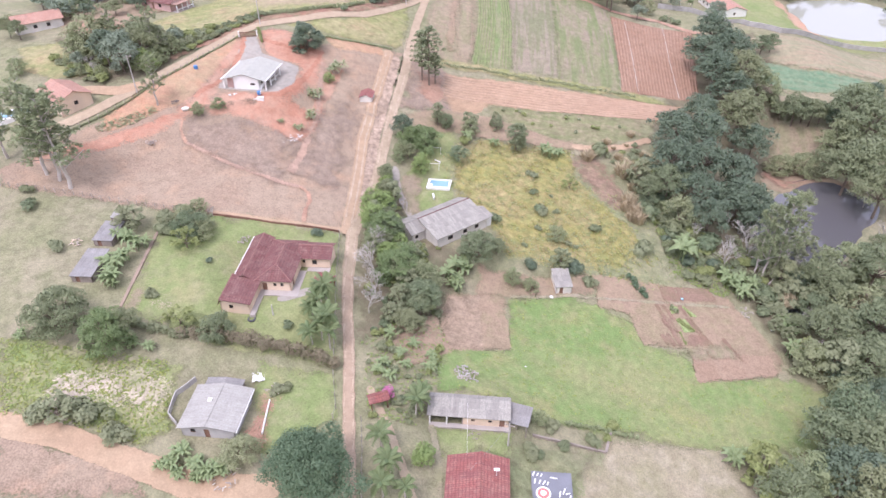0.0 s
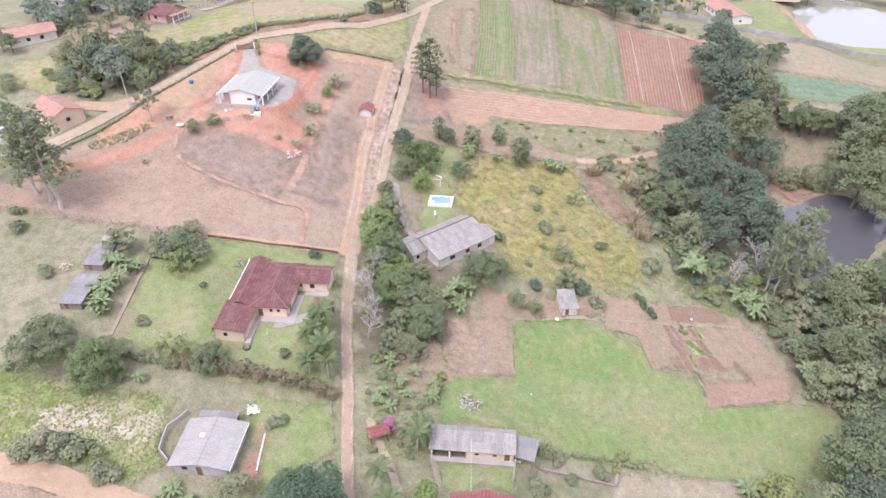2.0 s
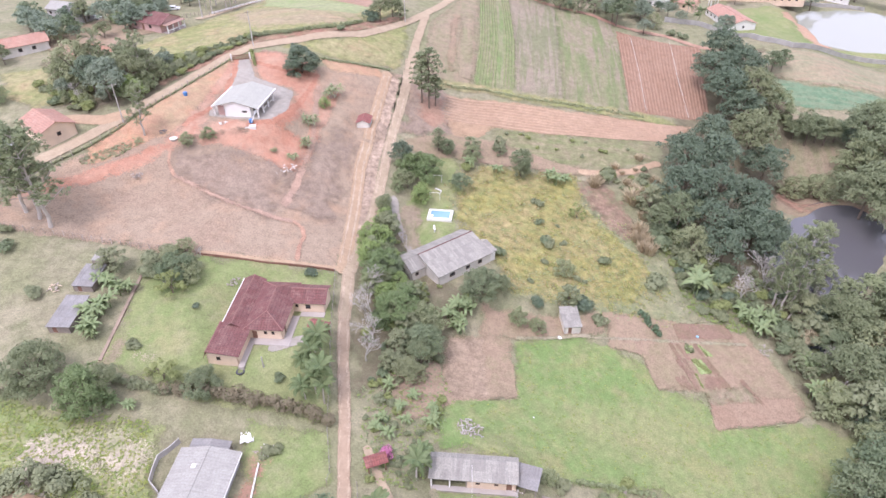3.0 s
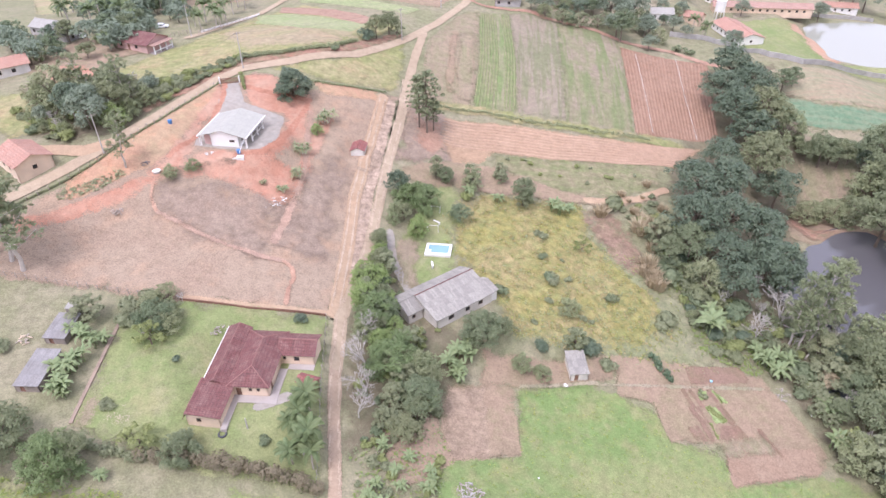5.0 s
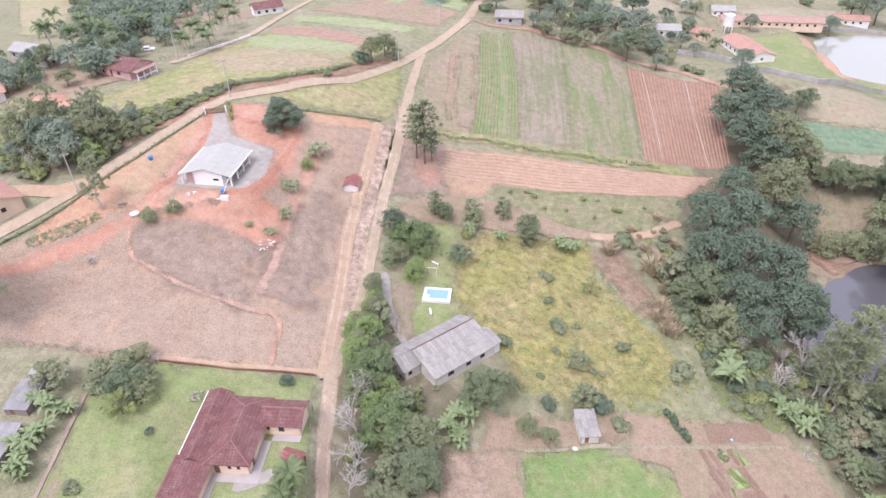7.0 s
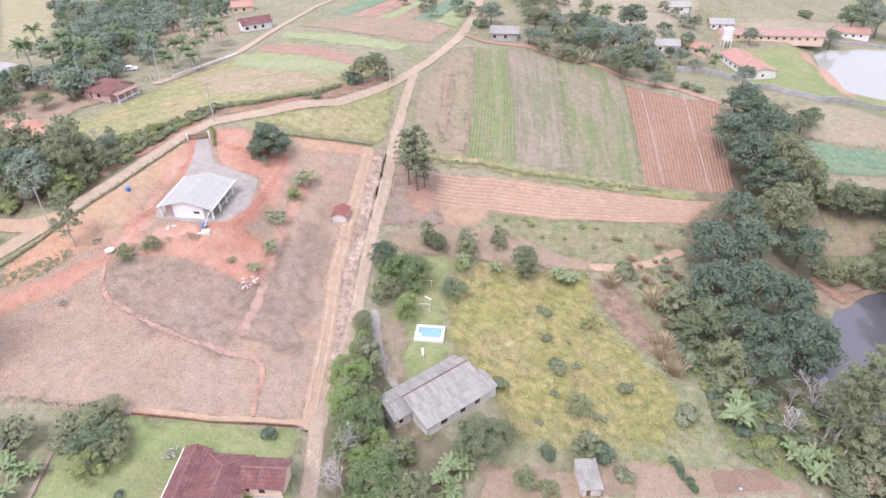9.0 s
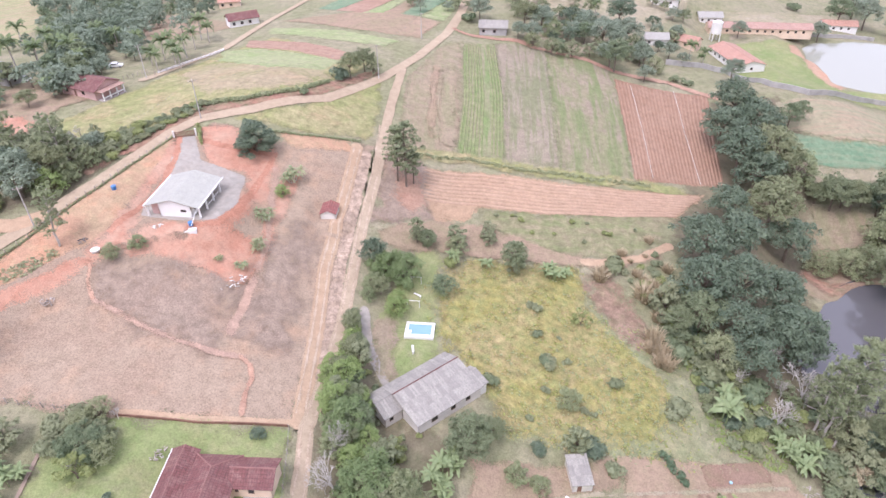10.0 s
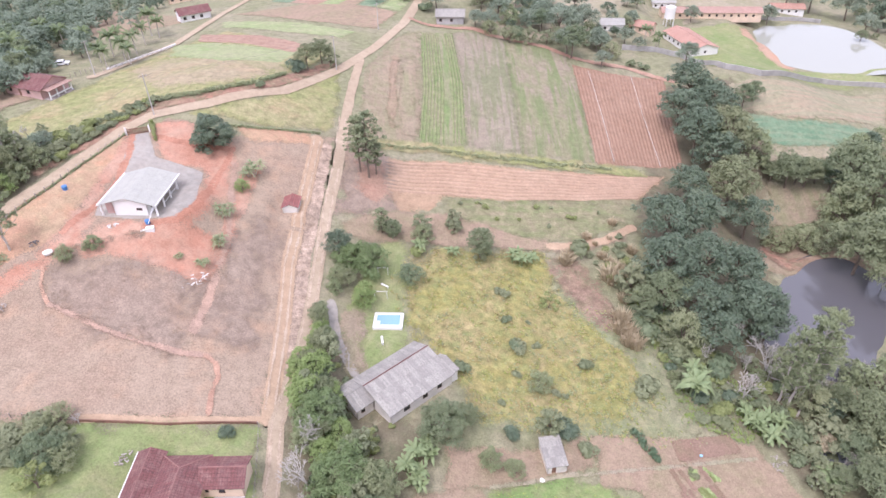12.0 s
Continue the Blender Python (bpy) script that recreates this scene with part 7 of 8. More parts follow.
wing(g, -11.8, -4.8, 2.9, 8.4, 2.6, 0.8, "cream", "tile_dark", ridge=0.97, pieces="roof_course", across=2.0, openings={"w": [(1.6, 0.8, 1.1, 0.9, "window")]})
block(h, "terrace", W["slab"], -3.6, 4.8, -6.6, -5.0, -1.2, 0.3)
block(h, "terrace", W["slab"], -2.9, -1.9, -12.4, -6.5, -1.4, 0.28)
block(h, "terrace", W["slab"], 3.3, 4.7, -5.0, 1.5, -1.2, 0.28)
block(h, "terrace", W["slab"], 4.7, 9.4, 1.5, 2.8, -1.2, 0.28)
block(h, "gutter", W["letter"], -8.35, -8.2, -4.4, 9.4, 2.5, 2.68, "white gutter")

# grey-roofed house beside the pool
h = home_at("house", -10.2, 129.2, 36.5, "white house with a stained grey sheet roof", floor=(1.0, 129.0))
wing(h, 2.6, 17.3, -11.7, -0.4, 2.7, 1.6, "offwhite", "sheet", ridge=0.66, over=0.35, openings={"s": [(3.0, 1.5, 1.0, 1.1, "window"), (7.5, 1.2, 1.0, 1.1, "window"), (11.0, 1.2, 1.0, 1.1, "window")], "e": [(2.5, 1.0, 1.0, 1.0, "window")]})
wing(h, -1.2, 2.5, -6.8, -0.3, 2.65, 1.4, "offwhite", "sheet", ridge=0.45, over=0.3, openings={"s": [(0.9, 0.9, 1.0, 1.0, "window")], "w": [(2.5, 1.0, 1.0, 1.0, "window")]})
wing(h, 17.3, 19.0, -11.4, -6.3, 2.5, 0.7, "white", "sheet", ridge=0.7, over=0.3)
bm = bmesh.new()
tube(bm, (2.2, -4.24, 4.44), (17.7, -4.24, 4.44), 0.13, 0.13, 6)
part("ridge_tiles", bm, W["tile_dark"], h, "faded red ridge tiles")

# white house on its concrete apron
h = home_at("house", -51.3, 168.0, 82, "white bungalow with a pale grey sheet roof and open porch", dz=0.0)
wing(h, -5.9, 6.2, -4.0, 3.0, 2.7, 1.1, "white", "sheet_new", ridge=0.57, over=0.0, across=1.4, cap=False, openings={"w": [(4.6, 1.3, 1.3, 0.6, "window")], "s": [(1.5, 1.2, 1.0, 1.1, "window"), (5.0, 0.9, 0, 2.1, "door"), (8.6, 1.2, 1.0, 1.1, "window")]})
bm = bmesh.new()
front = [(-4.0, 2.7), (3.0, 2.7), (3.0, 3.45), (0.0, 4.28), (-4.0, 3.18)]
fa, fb = [bm.verts.new((-5.92, v, z)) for v, z in front], [bm.verts.new((-5.7, v, z)) for v, z in front]
bm.faces.new(fa)
bm.faces.new(fb[::-1])
for k in range(5):
    bm.faces.new((fa[k], fb[k], fb[(k + 1) % 5], fa[(k + 1) % 5]))
part("gable", bm, W["white"], h)
for k in range(9):
    for sgn in (-1, 1):
        bm = bmesh.new()
        x0 = -6.4 + k * 1.45
        slab(bm, [(x0, 0, 4.42), (x0 + 1.44, 0, 4.42), (x0 + 1.44, sgn * 6.1, 2.72), (x0, sgn * 6.1, 2.72)], 0.08)
        part("roof_sheet", bm, W["sheet_new"], h)
posts(h, [(-5.9, -5.8), (-2.4, -5.8), (1.0, -5.8), (4.6, -5.8), (-6.0, 5.6)], 2.75, 0.15, W["white"])
block(h, "beam", W["white"], -6.4, 6.6, -6.0, -5.7, 2.5, 2.78, "white porch beam")
block(h, "beam", W["white"], -6.4, 6.6, 5.75, 6.0, 2.5, 2.78)
block(h, "side_wall", W["pink"], -5.2, -5.0, 3.05, 5.0, 0, 2.6, "reddish-brown porch wall")
block(h, "fascia", W["white"], -6.45, 6.7, -6.18, -6.06, 2.6, 2.84, "white eave board")
block(h, "fascia", W["white"], -6.45, 6.7, 6.06, 6.18, 2.6, 2.84, "white eave board")
block(h, "floor_slab", W["slab"], -6.8, 7.0, -6.4, 6.4, -1.2, 0.1)
block(h, "rail", W["white"], -2.4, 4.6, -5.85, -5.75, 0.85, 0.98)

# lower grey house
h = home_at("house", -37.4, 69.6, 85, "low grey house with a wide pale sheet roof")
wing(h, -4.1, 4.2, -4.4, 4.5, 2.4, 0.8, "grey", "sheet_pale", over=0.5, across=1.2, cap=True, openings={"w": [(1.5, 0.9, 1.0, 0.9, "window"), (3.8, 0.9, 0, 2.0, "door")]})
wing(h, 4.7, 6.6, -2.4, 3.8, 2.0, 0.3, "timber", "sheet_dark", ridge=0.5, over=0.2, cap=False)
block(h, "vent", W["letter"], 0.6, 1.3, 0.9, 1.6, 2.9, 3.35, "white vent box")
block(h, "gutter", W["letter"], -4.6, 4.6, -5.05, -4.92, 2.2, 2.34)

# long house with an open bay, and its annex
h = home_at("house", 4.9, 74.5, -5, "long cream house under a grey sheet roof with an open bay", floor=(5.0, 74.5))
wing(h, -1.0, 7.0, -2.3, 2.4, 2.4, 0.7, "cream", "sheet", ridge=0.72, over=0.3, cap=False, openings={"s": [(1.4, 0.7, 1.2, 0.6, "window"), (4.4, 0.7, 1.2, 0.6, "window"), (6.4, 0.9, 0, 2.0, "door")]})
wing(h, -7.0, -1.0, -2.3, 2.4, 2.4, 0.7, "timber", "sheet", ridge=0.72, over=0.3, cap=False, open_sides="s")
posts(h, [(-6.8, -2.4), (-3.8, -2.4)], 2.4, 0.12, W["white"])
block(h, "floor_slab", W["slab"], -7.2, 7.4, -3.2, -2.2, -1.5, 0.3)
h = home_at("lean_to", 13.7, 73.7, -18, "open lean-to with a dull grey sheet roof", "shed")
wing(h, -1.9, 1.9, -1.9, 1.9, 2.0, 0.5, "timber", "sheet_dark", ridge=0.99, over=0.2, open_sides="se")
posts(h, [(1.8, -1.8), (0.0, -1.8)], 2.0, 0.08, W["timber"])

# red-roofed house low on the hill
h = home_at("house", 5.6, 57.8, 86, "house with a bright red tiled gable roof")
wing(h, -6.5, 5.6, -4.7, 4.6, 2.6, 1.4, "offwhite", "tile_red", ridge=0.45, pieces="roof_course", across=1.6)
block(h, "antenna_mast", W["letter"], 2.2, 2.28, -3.0, -2.92, 3.0, 5.2)
block(h, "antenna_bar", W["letter"], 2.0, 2.5, -3.4, -2.5, 4.9, 4.95)

# low shed whose dark roof carries painted letters and a ring
h = home_at("painted_shed", 18.2, 61.8, -4, "low shed with painted white bars on its dark grey roof", "shed", dz=0.2)
wing(h, -3.2, 3.3, -3.4, 2.4, 1.4, 0.15, "grey", "tarp", ridge=0.99, over=0.1, across=3.4)
for x, y, a, l in ((-2.9, 2.0, 70, 0.9), (-2.2, 1.9, 70, 0.6), (-1.6, 1.8, 70, 0.6), (-2.7, 0.6, 80, 1.0), (-1.9, 0.5, 70, 0.8), (-1.2, 0.4, 60, 0.9), (-0.6, 0.3, 75, 0.7), (2.0, -1.0, 70, 1.2), (2.6, -1.4, 20, 0.8), (1.3, -1.6, 80, 1.1), (2.9, -2.2, 75, 1.0), (0.4, 1.4, -8, 1.2)):
    bm = bmesh.new()
    box(bm, -l / 2, l / 2, -0.11, 0.11, 1.66, 1.70, pose(x, y, 0, 0, 0, a))
    part("painted_bar", bm, W["letter"], h)
for rr, mat, z in ((1.25, "letter", 1.69), (0.95, "ring", 1.72), (0.5, "letter", 1.75)):
    bm = bmesh.new()
    bmesh.ops.create_cone(bm, cap_ends=True, segments=24, radius1=rr, radius2=rr, depth=0.04, matrix=pose(-1.4, -1.6, z))
    part("painted_ring", bm, W[mat], h)

# sheds
for x, y, yaw, u, v, roof, label in ((-68.1, 107.6, -4, 1.9, 2.9, "sheet_dark", "small timber shed with an old grey roof"), (-68.2, 98.3, -2, 2.0, 3.9, "sheet_dark", "open timber shed with an old dark grey roof"), (27.7, 116.6, 3, 1.8, 3.0, "sheet", "small pale shed with a grey sheet roof")):
    h = home_at("shed", x, y, yaw, label, "shed")
    wing(h, -u, u, -v, v, 2.0 if u == 1.8 else 1.45, 0.5, "offwhite" if u == 1.8 else "timber", roof, ridge=0.98, over=0.2, across=1.0, openings={"s": [(0.8, 0.8, 0.0, 1.8 if u == 1.8 else 1.35, "door")]})
h = home_at("shed", -68.0, 112.0, -4, "pale roofed lean-to behind the timber shed", "shed")
wing(h, -0.9, 1.2, -0.8, 0.9, 2.3, 0.2, "timber", "sheet_pale", ridge=0.98, over=0.1)
h = home_at("hut", -21.8, 174.7, 86, "small cream hut with a weathered red tiled roof", "hut")
wing(h, -2.2, 2.2, -1.75, 1.75, 1.6, 0.75, "offwhite", "tile_red", pieces="roof_course", across=1.2, over=0.25, openings={"e": [(0.9, 0.8, 0.0, 1.5, "door")]})
h = home_at("gate_roof", -11.0, 74.1, 20, "small red tiled roof over a garden gate", "gate roof")
wing(h, -1.6, 1.6, -0.9, 0.9, 2.3, 0.5, "brown", "tile_red", pieces="roof_course", across=1.1, over=0.25, open_sides="nsew", cap=True)
posts(h, [(-1.4, -0.7), (1.4, -0.7), (-1.4, 0.7), (1.4, 0.7)], 2.3, 0.09, W["brown"])

h = home_at("gate_roof", -23.2, 99.0, -20, "small red tiled roof over a wicket beside the palms", "gate roof")
wing(h, -1.7, 1.7, -1.0, 1.0, 2.0, 0.5, "brown", "tile_red", pieces="roof_course", across=1.1, over=0.2, open_sides="nsew", cap=True)
posts(h, [(-1.5, -0.8), (1.5, -0.8), (-1.5, 0.8), (1.5, 0.8)], 2.0, 0.09, W["brown"])

# far houses
def far_house(x, y, yaw, L, Wd, wall, roof, label, tall=2.9, rise=1.6, dz=0.0):
    h = home_at("house", x, y, yaw, label, dz=dz)
    n = max(1, int(L // 3.5))
    holes = [(1.0 + k * (L - 2) / n, 1.1, 1.0, 1.1, "window") for k in range(n)]
    wing(h, -L / 2, L / 2, -Wd / 2, Wd / 2, tall, rise, wall, roof, pieces="roof_course", across=2.0, openings={"s": holes, "e": [(Wd / 2 - 0.5, 1.0, 1.0, 1.0, "window")]})
    return h


h = home_at("house", -92.0, 221.5, -25, "pink house with a dark red hipped roof and white veranda")
wing(h, -6.5, 6.0, -4.2, 4.6, 2.8, 1.9, "pink", "tile_dark", hips=(3.2, 0), over=0.6, pieces="roof_course", across=2.0, openings={"s": [(1.2, 1.2, 1.0, 1.1, "window"), (4.6, 0.9, 0.0, 2.1, "door"), (7.4, 1.2, 1.0, 1.1, "window")]})
posts(h, [(8.2, -3.6), (8.2, -1.2), (8.2, 1.2), (8.2, 3.6)], 2.5, 0.12, W["white"])
block(h, "rail", W["white"], 8.1, 8.3, -3.6, 3.6, 0.7, 0.95, "white veranda rail")
block(h, "veranda_roof", W["tile_pale"], 6.2, 8.7, -4.0, 4.0, 2.5, 2.62)
block(h, "floor_slab", W["slab"], 6.0, 8.6, -4.0, 4.0, -1.2, 0.1)
far_house(-68.0, 297.5, 28, 11, 6, "white", "tile_dark", "white house with a faded red roof")
far_house(-124.5, 201.0, 38, 13, 7, "offwhite", "tile_orange", "long house with an orange tiled roof")
far_house(-94.7, 153.1, -40, 11, 8, "cream", "tile_orange", "house with an orange tiled roof beside the road")
far_house(26.0, 290.4, -8, 10, 7, "grey", "sheet", "grey house with a bright patched sheet roof")
far_house(155.1, 350.0, -8, 46, 7, "cream", "tile_pale", "very long low cream building with a faded orange roof")
far_house(123.5, 298.0, -82, 23, 11, "white", "tile_orange", "house with an orange tiled roof beside the wall")
far_house(208.3, 375.6, -12, 16, 7, "white", "tile_orange", "house with an orange roof beyond the lake")
far_house(138.2, 367.3, -6, 11, 7, "white", "sheet_pale", "white shed with a pale roof")
far_house(93.4, 307.7, -8, 9, 6, "white", "sheet_pale", "small white house among trees")
far_house(107.8, 311.6, -40, 10, 6, "cream", "tile_orange", "small house with an orange roof among trees")
far_house(112.4, 360.9, 0, 12, 6, "white", "sheet_pale", "pale house at the edge of the village")
far_house(-85.1, 344.4, 10, 9, 6, "cream", "tile_orange", "small house with an orange roof far off")
far_house(-132.2, 243.7, -20, 10, 7, "grey", "sheet_pale", "grey-roofed house behind palms")
far_house(-122.9, 233.3, -20, 9, 5, "grey", "sheet_dark", "low dark-roofed house behind palms")


# ---- fences, hedges, poles, walls ----
def along(line, gap):
    """Places every gap metres on a line, with the heading there."""
    out, left = [], 0.0
    for (x0, y0), (x1, y1) in zip(line, line[1:]):
        d = math.hypot(x1 - x0, y1 - y0)
        s = left
        while s <= d:
            out.append((x0 + (x1 - x0) * s / d, y0 + (y1 - y0) * s / d, math.degrees(math.atan2(y1 - y0, x1 - x0))))
            s += gap
        left = s - d
    return out


POST = bpy.data.meshes.new("post")
bm = bmesh.new()
box(bm, -0.07, 0.07, -0.07, 0.07, -0.4, 1.35)
bmesh.ops.bevel(bm, geom=bm.edges[:], offset=0.02, segments=1, affect='EDGES')
bm.to_mesh(POST)
bm.free()
POST.materials.append(W["post"])


def fence(line, label, gap=2.4, wires=(0.45, 0.85, 1.2), tall=1.0, seed=0):
    """Posts, each its own part, with wires from post to post."""
    rng = random.Random(seed)
    root = tagged(new("fence"), label, "fence")
    pts = along(line, gap)
    for x, y, a in pts:
        ob = part_mesh("post", POST, root)
        ob.matrix_basis = pose(x, y, gz(x, y), rng.uniform(-4, 4), rng.uniform(-4, 4), a) @ Matrix.Diagonal((1, 1, tall * rng.uniform(0.92, 1.08), 1))
    for h in wires:
        bm = bmesh.new()
        pipe(bm, [(x, y, gz(x, y) + h * tall) for x, y, _ in pts], 0.012, 3)
        part("wire", bm, W["wire"], root)
    return root


def low_wall(name, line, tall, thick, mat, label, category="wall", step_len=2.0, kind=""):
    """A wall that follows the ground, in short lengths joined end to end."""
    root = tagged(new(name), label, category, kind=kind)
    pts = along(line, step_len) + [(*line[-1], 0)]
    for (x0, y0, _), (x1, y1, _) in zip(pts, pts[1:]):
        d = math.hypot(x1 - x0, y1 - y0)
        if d < 0.2:
            continue
        z0, z1 = gz(x0, y0), gz(x1, y1)
        a = math.atan2(y1 - y0, x1 - x0)
        bm = bmesh.new()
        nx, ny = -math.sin(a) * thick / 2, math.cos(a) * thick / 2
        v = [bm.verts.new(p) for p in ((x0 - nx, y0 - ny, z0 - 0.8), (x1 - nx, y1 - ny, z1 - 0.8), (x1 + nx, y1 + ny, z1 - 0.8), (x0 + nx, y0 + ny, z0 - 0.8), (x0 - nx, y0 - ny, z0 + tall), (x1 - nx, y1 - ny, z1 + tall), (x1 + nx, y1 + ny, z1 + tall), (x0 + nx, y0 + ny, z0 + tall))]
        for f in ((3, 2, 1, 0), (4, 5, 6, 7), (0, 1, 5, 4), (1, 2, 6, 5), (2, 3, 7, 6), (3, 0, 4, 7)):
            bm.faces.new([v[i] for i in f])
        part("wall_panel", bm, mat, root)
    return root


def hedge(line, tall, wide, leaf, label, seed, per=90, size=0.2):
    root = tagged(new("hedge"), label, "hedge")
    rng = random.Random(seed)
    clumps = []
    bm = bmesh.new()
    for x, y, a in along(line, wide * 0.38):
        x, y = x + rng.uniform(-0.25, 0.25) * wide, y + rng.uniform(-0.25, 0.25) * wide
        z = gz(x, y)
        h = tall * rng.uniform(0.75, 1.1)
        tube(bm, (x, y, z - 0.2), (x, y, z + h * 0.7), 0.05, 0.03, 4)
        for k in (0.35, 0.75):
            clumps.append((x + rng.uniform(-0.2, 0.2), y + rng.uniform(-0.2, 0.2), z + h * k, wide * 0.42 * rng.uniform(0.7, 1.15)))
    part("stem", bm, BARK, root)
    part_mesh("foliage", cloud_mesh("foliage", seed, clumps, per, size, LEAF[leaf]), root)
    return root


hedge([(-46.6, 84.6), (-37.5, 84.4), (-29.3, 83.7), (-20.1, 82.2)], 2.6, 2.8, "hedge", "tall brownish hedge below the lawn", 201)
hedge([(-56.4, 85.7), (-50.5, 84.6), (-46.0, 84.4)], 1.6, 1.8, "grey", "ragged grey-green hedge at the lawn corner", 202)
hedge([(-57.4, 208.3), (-47.1, 209.8), (-40.5, 213.0), (-32.9, 218.6), (-26.8, 228.0)], 1.2, 1.2, "olive", "green hedge on top of the red road bank", 203)
hedge([(-56.1, 197.9), (-53.6, 190.2)], 1.5, 0.9, "lime", "short yellow-green hedge beside the driveway gate", 204)
hedge([(23.1, 77.3), (29.9, 77.8), (37.8, 77.6)], 0.9, 0.9, "olive", "low ragged hedge along the green meadow", 205)
hedge([(45.6, 122.6), (48.6, 116.4)], 1.5, 1.7, "giant", "short dense row of green bushes", 206)
hedge([(-93.0, 138.3), (-83.9, 147.7), (-79.1, 153.5), (-75.1, 160.5), (-70.1, 169.6), (-66.4, 180.3), (-61.2, 193.4)], 0.5, 0.5, "olive", "low dark weedy hedge along the road fence", 207, per=70, size=0.13)
hedge([(-1.4, 205.6), (12.7, 207.2), (28.3, 203.9), (45.6, 203.0), (64.1, 204.8)], 0.5, 1.6, "olive", "low weedy growth on the ridge between two fields", 208, per=40)
hedge([(-39.3, 198.0), (-30.3, 198.9), (-16.3, 203.1)], 0.5, 0.7, "olive", "thin weedy line along the top of the plot", 209, per=60)
hedge([(-14.2, 147.5), (-15.4, 138.5), (-15.2, 130.0), (-14.6, 126.5)], 3.0, 2.6, "fresh", "tall fresh green hedge along the dirt road", 210, per=80, size=0.15)
fence([(-23.0, 118.1), (-21.4, 100.6), (-20.5, 88.2), (-19.7, 80.1), (-18.0, 71.1), (-20.0, 69.4)], "post and wire fence along the dirt road")
fence([(-96.6, 121.3), (-78.3, 120.1), (-50.6, 117.3)], "post and wire fence below the bare plot", gap=2.0, seed=1)
fence([(-93.0, 138.0), (-83.8, 147.4), (-79.0, 153.2), (-75.0, 160.2), (-70.0, 169.3), (-66.3, 180.0), (-61.0, 193.6)], "post and wire fence along the hillside road", seed=2)
fence([(-12.3, 56.6), (-13.0, 64.6), (-13.7, 70.6)], "white post fence beside the garden", gap=2.0, seed=3)
fence([(-78.9, 234.0), (-74.0, 240.0), (-67.4, 253.6)], "row of pale posts beside the gravel road", gap=2.0, seed=5)
fence([(-86.5, 229.8), (-81.7, 237.0)], "short pale fence beside the pink house", gap=1.6, seed=6)
low_wall("low_wall", [(-50.6, 117.3), (-37.5, 116.8), (-23.2, 118.6)], 0.55, 0.18, W["brown"], "low dark red brick wall below the bare plot")
low_wall("low_wall", [(-59.7, 89.3), (-59.5, 100.0), (-59.5, 111.0)], 0.3, 0.6, W["earthwall"], "low crumbling earth wall beside the lawn")
low_wall("garden_wall", [(-42.9, 76.4), (-45.4, 73.2), (-45.7, 69.5), (-43.7, 67.7)], 1.1, 0.15, W["concrete"], "pale curved board wall round the lower house")
low_wall("boundary_wall", [(91.5, 286.5), (114.8, 287.1), (122.0, 264.1), (133.4, 257.0), (170.2, 277.8), (197.8, 276.3)], 2.0, 0.25, W["grey"], "long grey block wall below the lake", step_len=4.0)
low_wall("kerb_wall", [(-78.6, 235.6), (-67.4, 253.6), (-65.0, 258.8)], 0.7, 0.3, W["white"], "white wall beside the gravel road")
low_wall("low_wall", [(16.3, 72.6), (22.4, 72.7), (30.2, 72.7)], 0.6, 0.3, W["timber"], "low dark log fence below the long house")
low_wall("low_wall", [(30.2, 72.7), (32.1, 77.6)], 0.7, 0.5, W["timber"], "short log fence with climbing weeds")
low_wall("low_wall", [(-29.5, 66.5), (-29.6, 73.2)], 0.5, 0.2, W["white"], "white board edging a garden bed")
low_wall("low_wall", [(178.3, 352.8), (197.9, 357.6), (217.2, 357.9)], 1.8, 0.3, W["grey"], "grey wall behind the lake", step_len=4.0)
cover("gully", [(-62.0, 141.0), (-55.0, 137.8), (-48.5, 134.7), (-43.0, 133.1), (-37.8, 131.9), (-33.3, 132.0)], M["wash"], "thin washed line across the bare plot", "gully", width=0.95, res=0.5, fray=0.6)
cover("gully", [(-33.8, 132.0), (-31.8, 130.6), (-30.9, 127.5), (-31.3, 123.5), (-31.0, 119.4)], M["gullymat"], "eroded orange gully in the bare plot", "gully", width=0.9, res=0.5, fray=0.7)
cover("ditch", [(-63.7, 151.6), (-57.3, 154.4), (-48.6, 156.5)], M["brush"], "narrow dark ditch below the white house", "ditch", width=0.7, res=0.5, fray=0.6)
def ground_pipe(line, label):
    """A thin pipe lying along the ground."""
    bm = bmesh.new()
    for (x0, y0), (x1, y1) in zip(line, line[1:]):
        n = max(1, round(math.hypot(x1 - x0, y1 - y0) / 1.5))
        row = [(x0 + (x1 - x0) * k / n, y0 + (y1 - y0) * k / n) for k in range(n + 1)]
        for p, q in zip(row, row[1:]):
            tube(bm, (*p, gz(*p) + 0.05), (*q, gz(*q) + 0.05), 0.06, 0.06, 6)
    me = bpy.data.meshes.new("water_pipe")
    bm.to_mesh(me)
    bm.free()
    me.materials.append(W["white"])
    tagged(new("water_pipe", me), label, "pipe")


ground_pipe([(-57.9, 161.2), (-59.8, 157.1), (-62.2, 154.0)], "thin white plastic water pipe lying on red soil")
ground_pipe([(-63.9, 150.4), (-65.0, 148.7), (-66.5, 147.6)], "thin white plastic water pipe lying on red soil")
cover("rut", [(-64.9, 148.5), (-64.4, 144.8), (-62.4, 141.4)], M["gullymat"], "orange washed-out rut in the bare plot", "rut", width=0.8, res=0.5, fray=0.6)
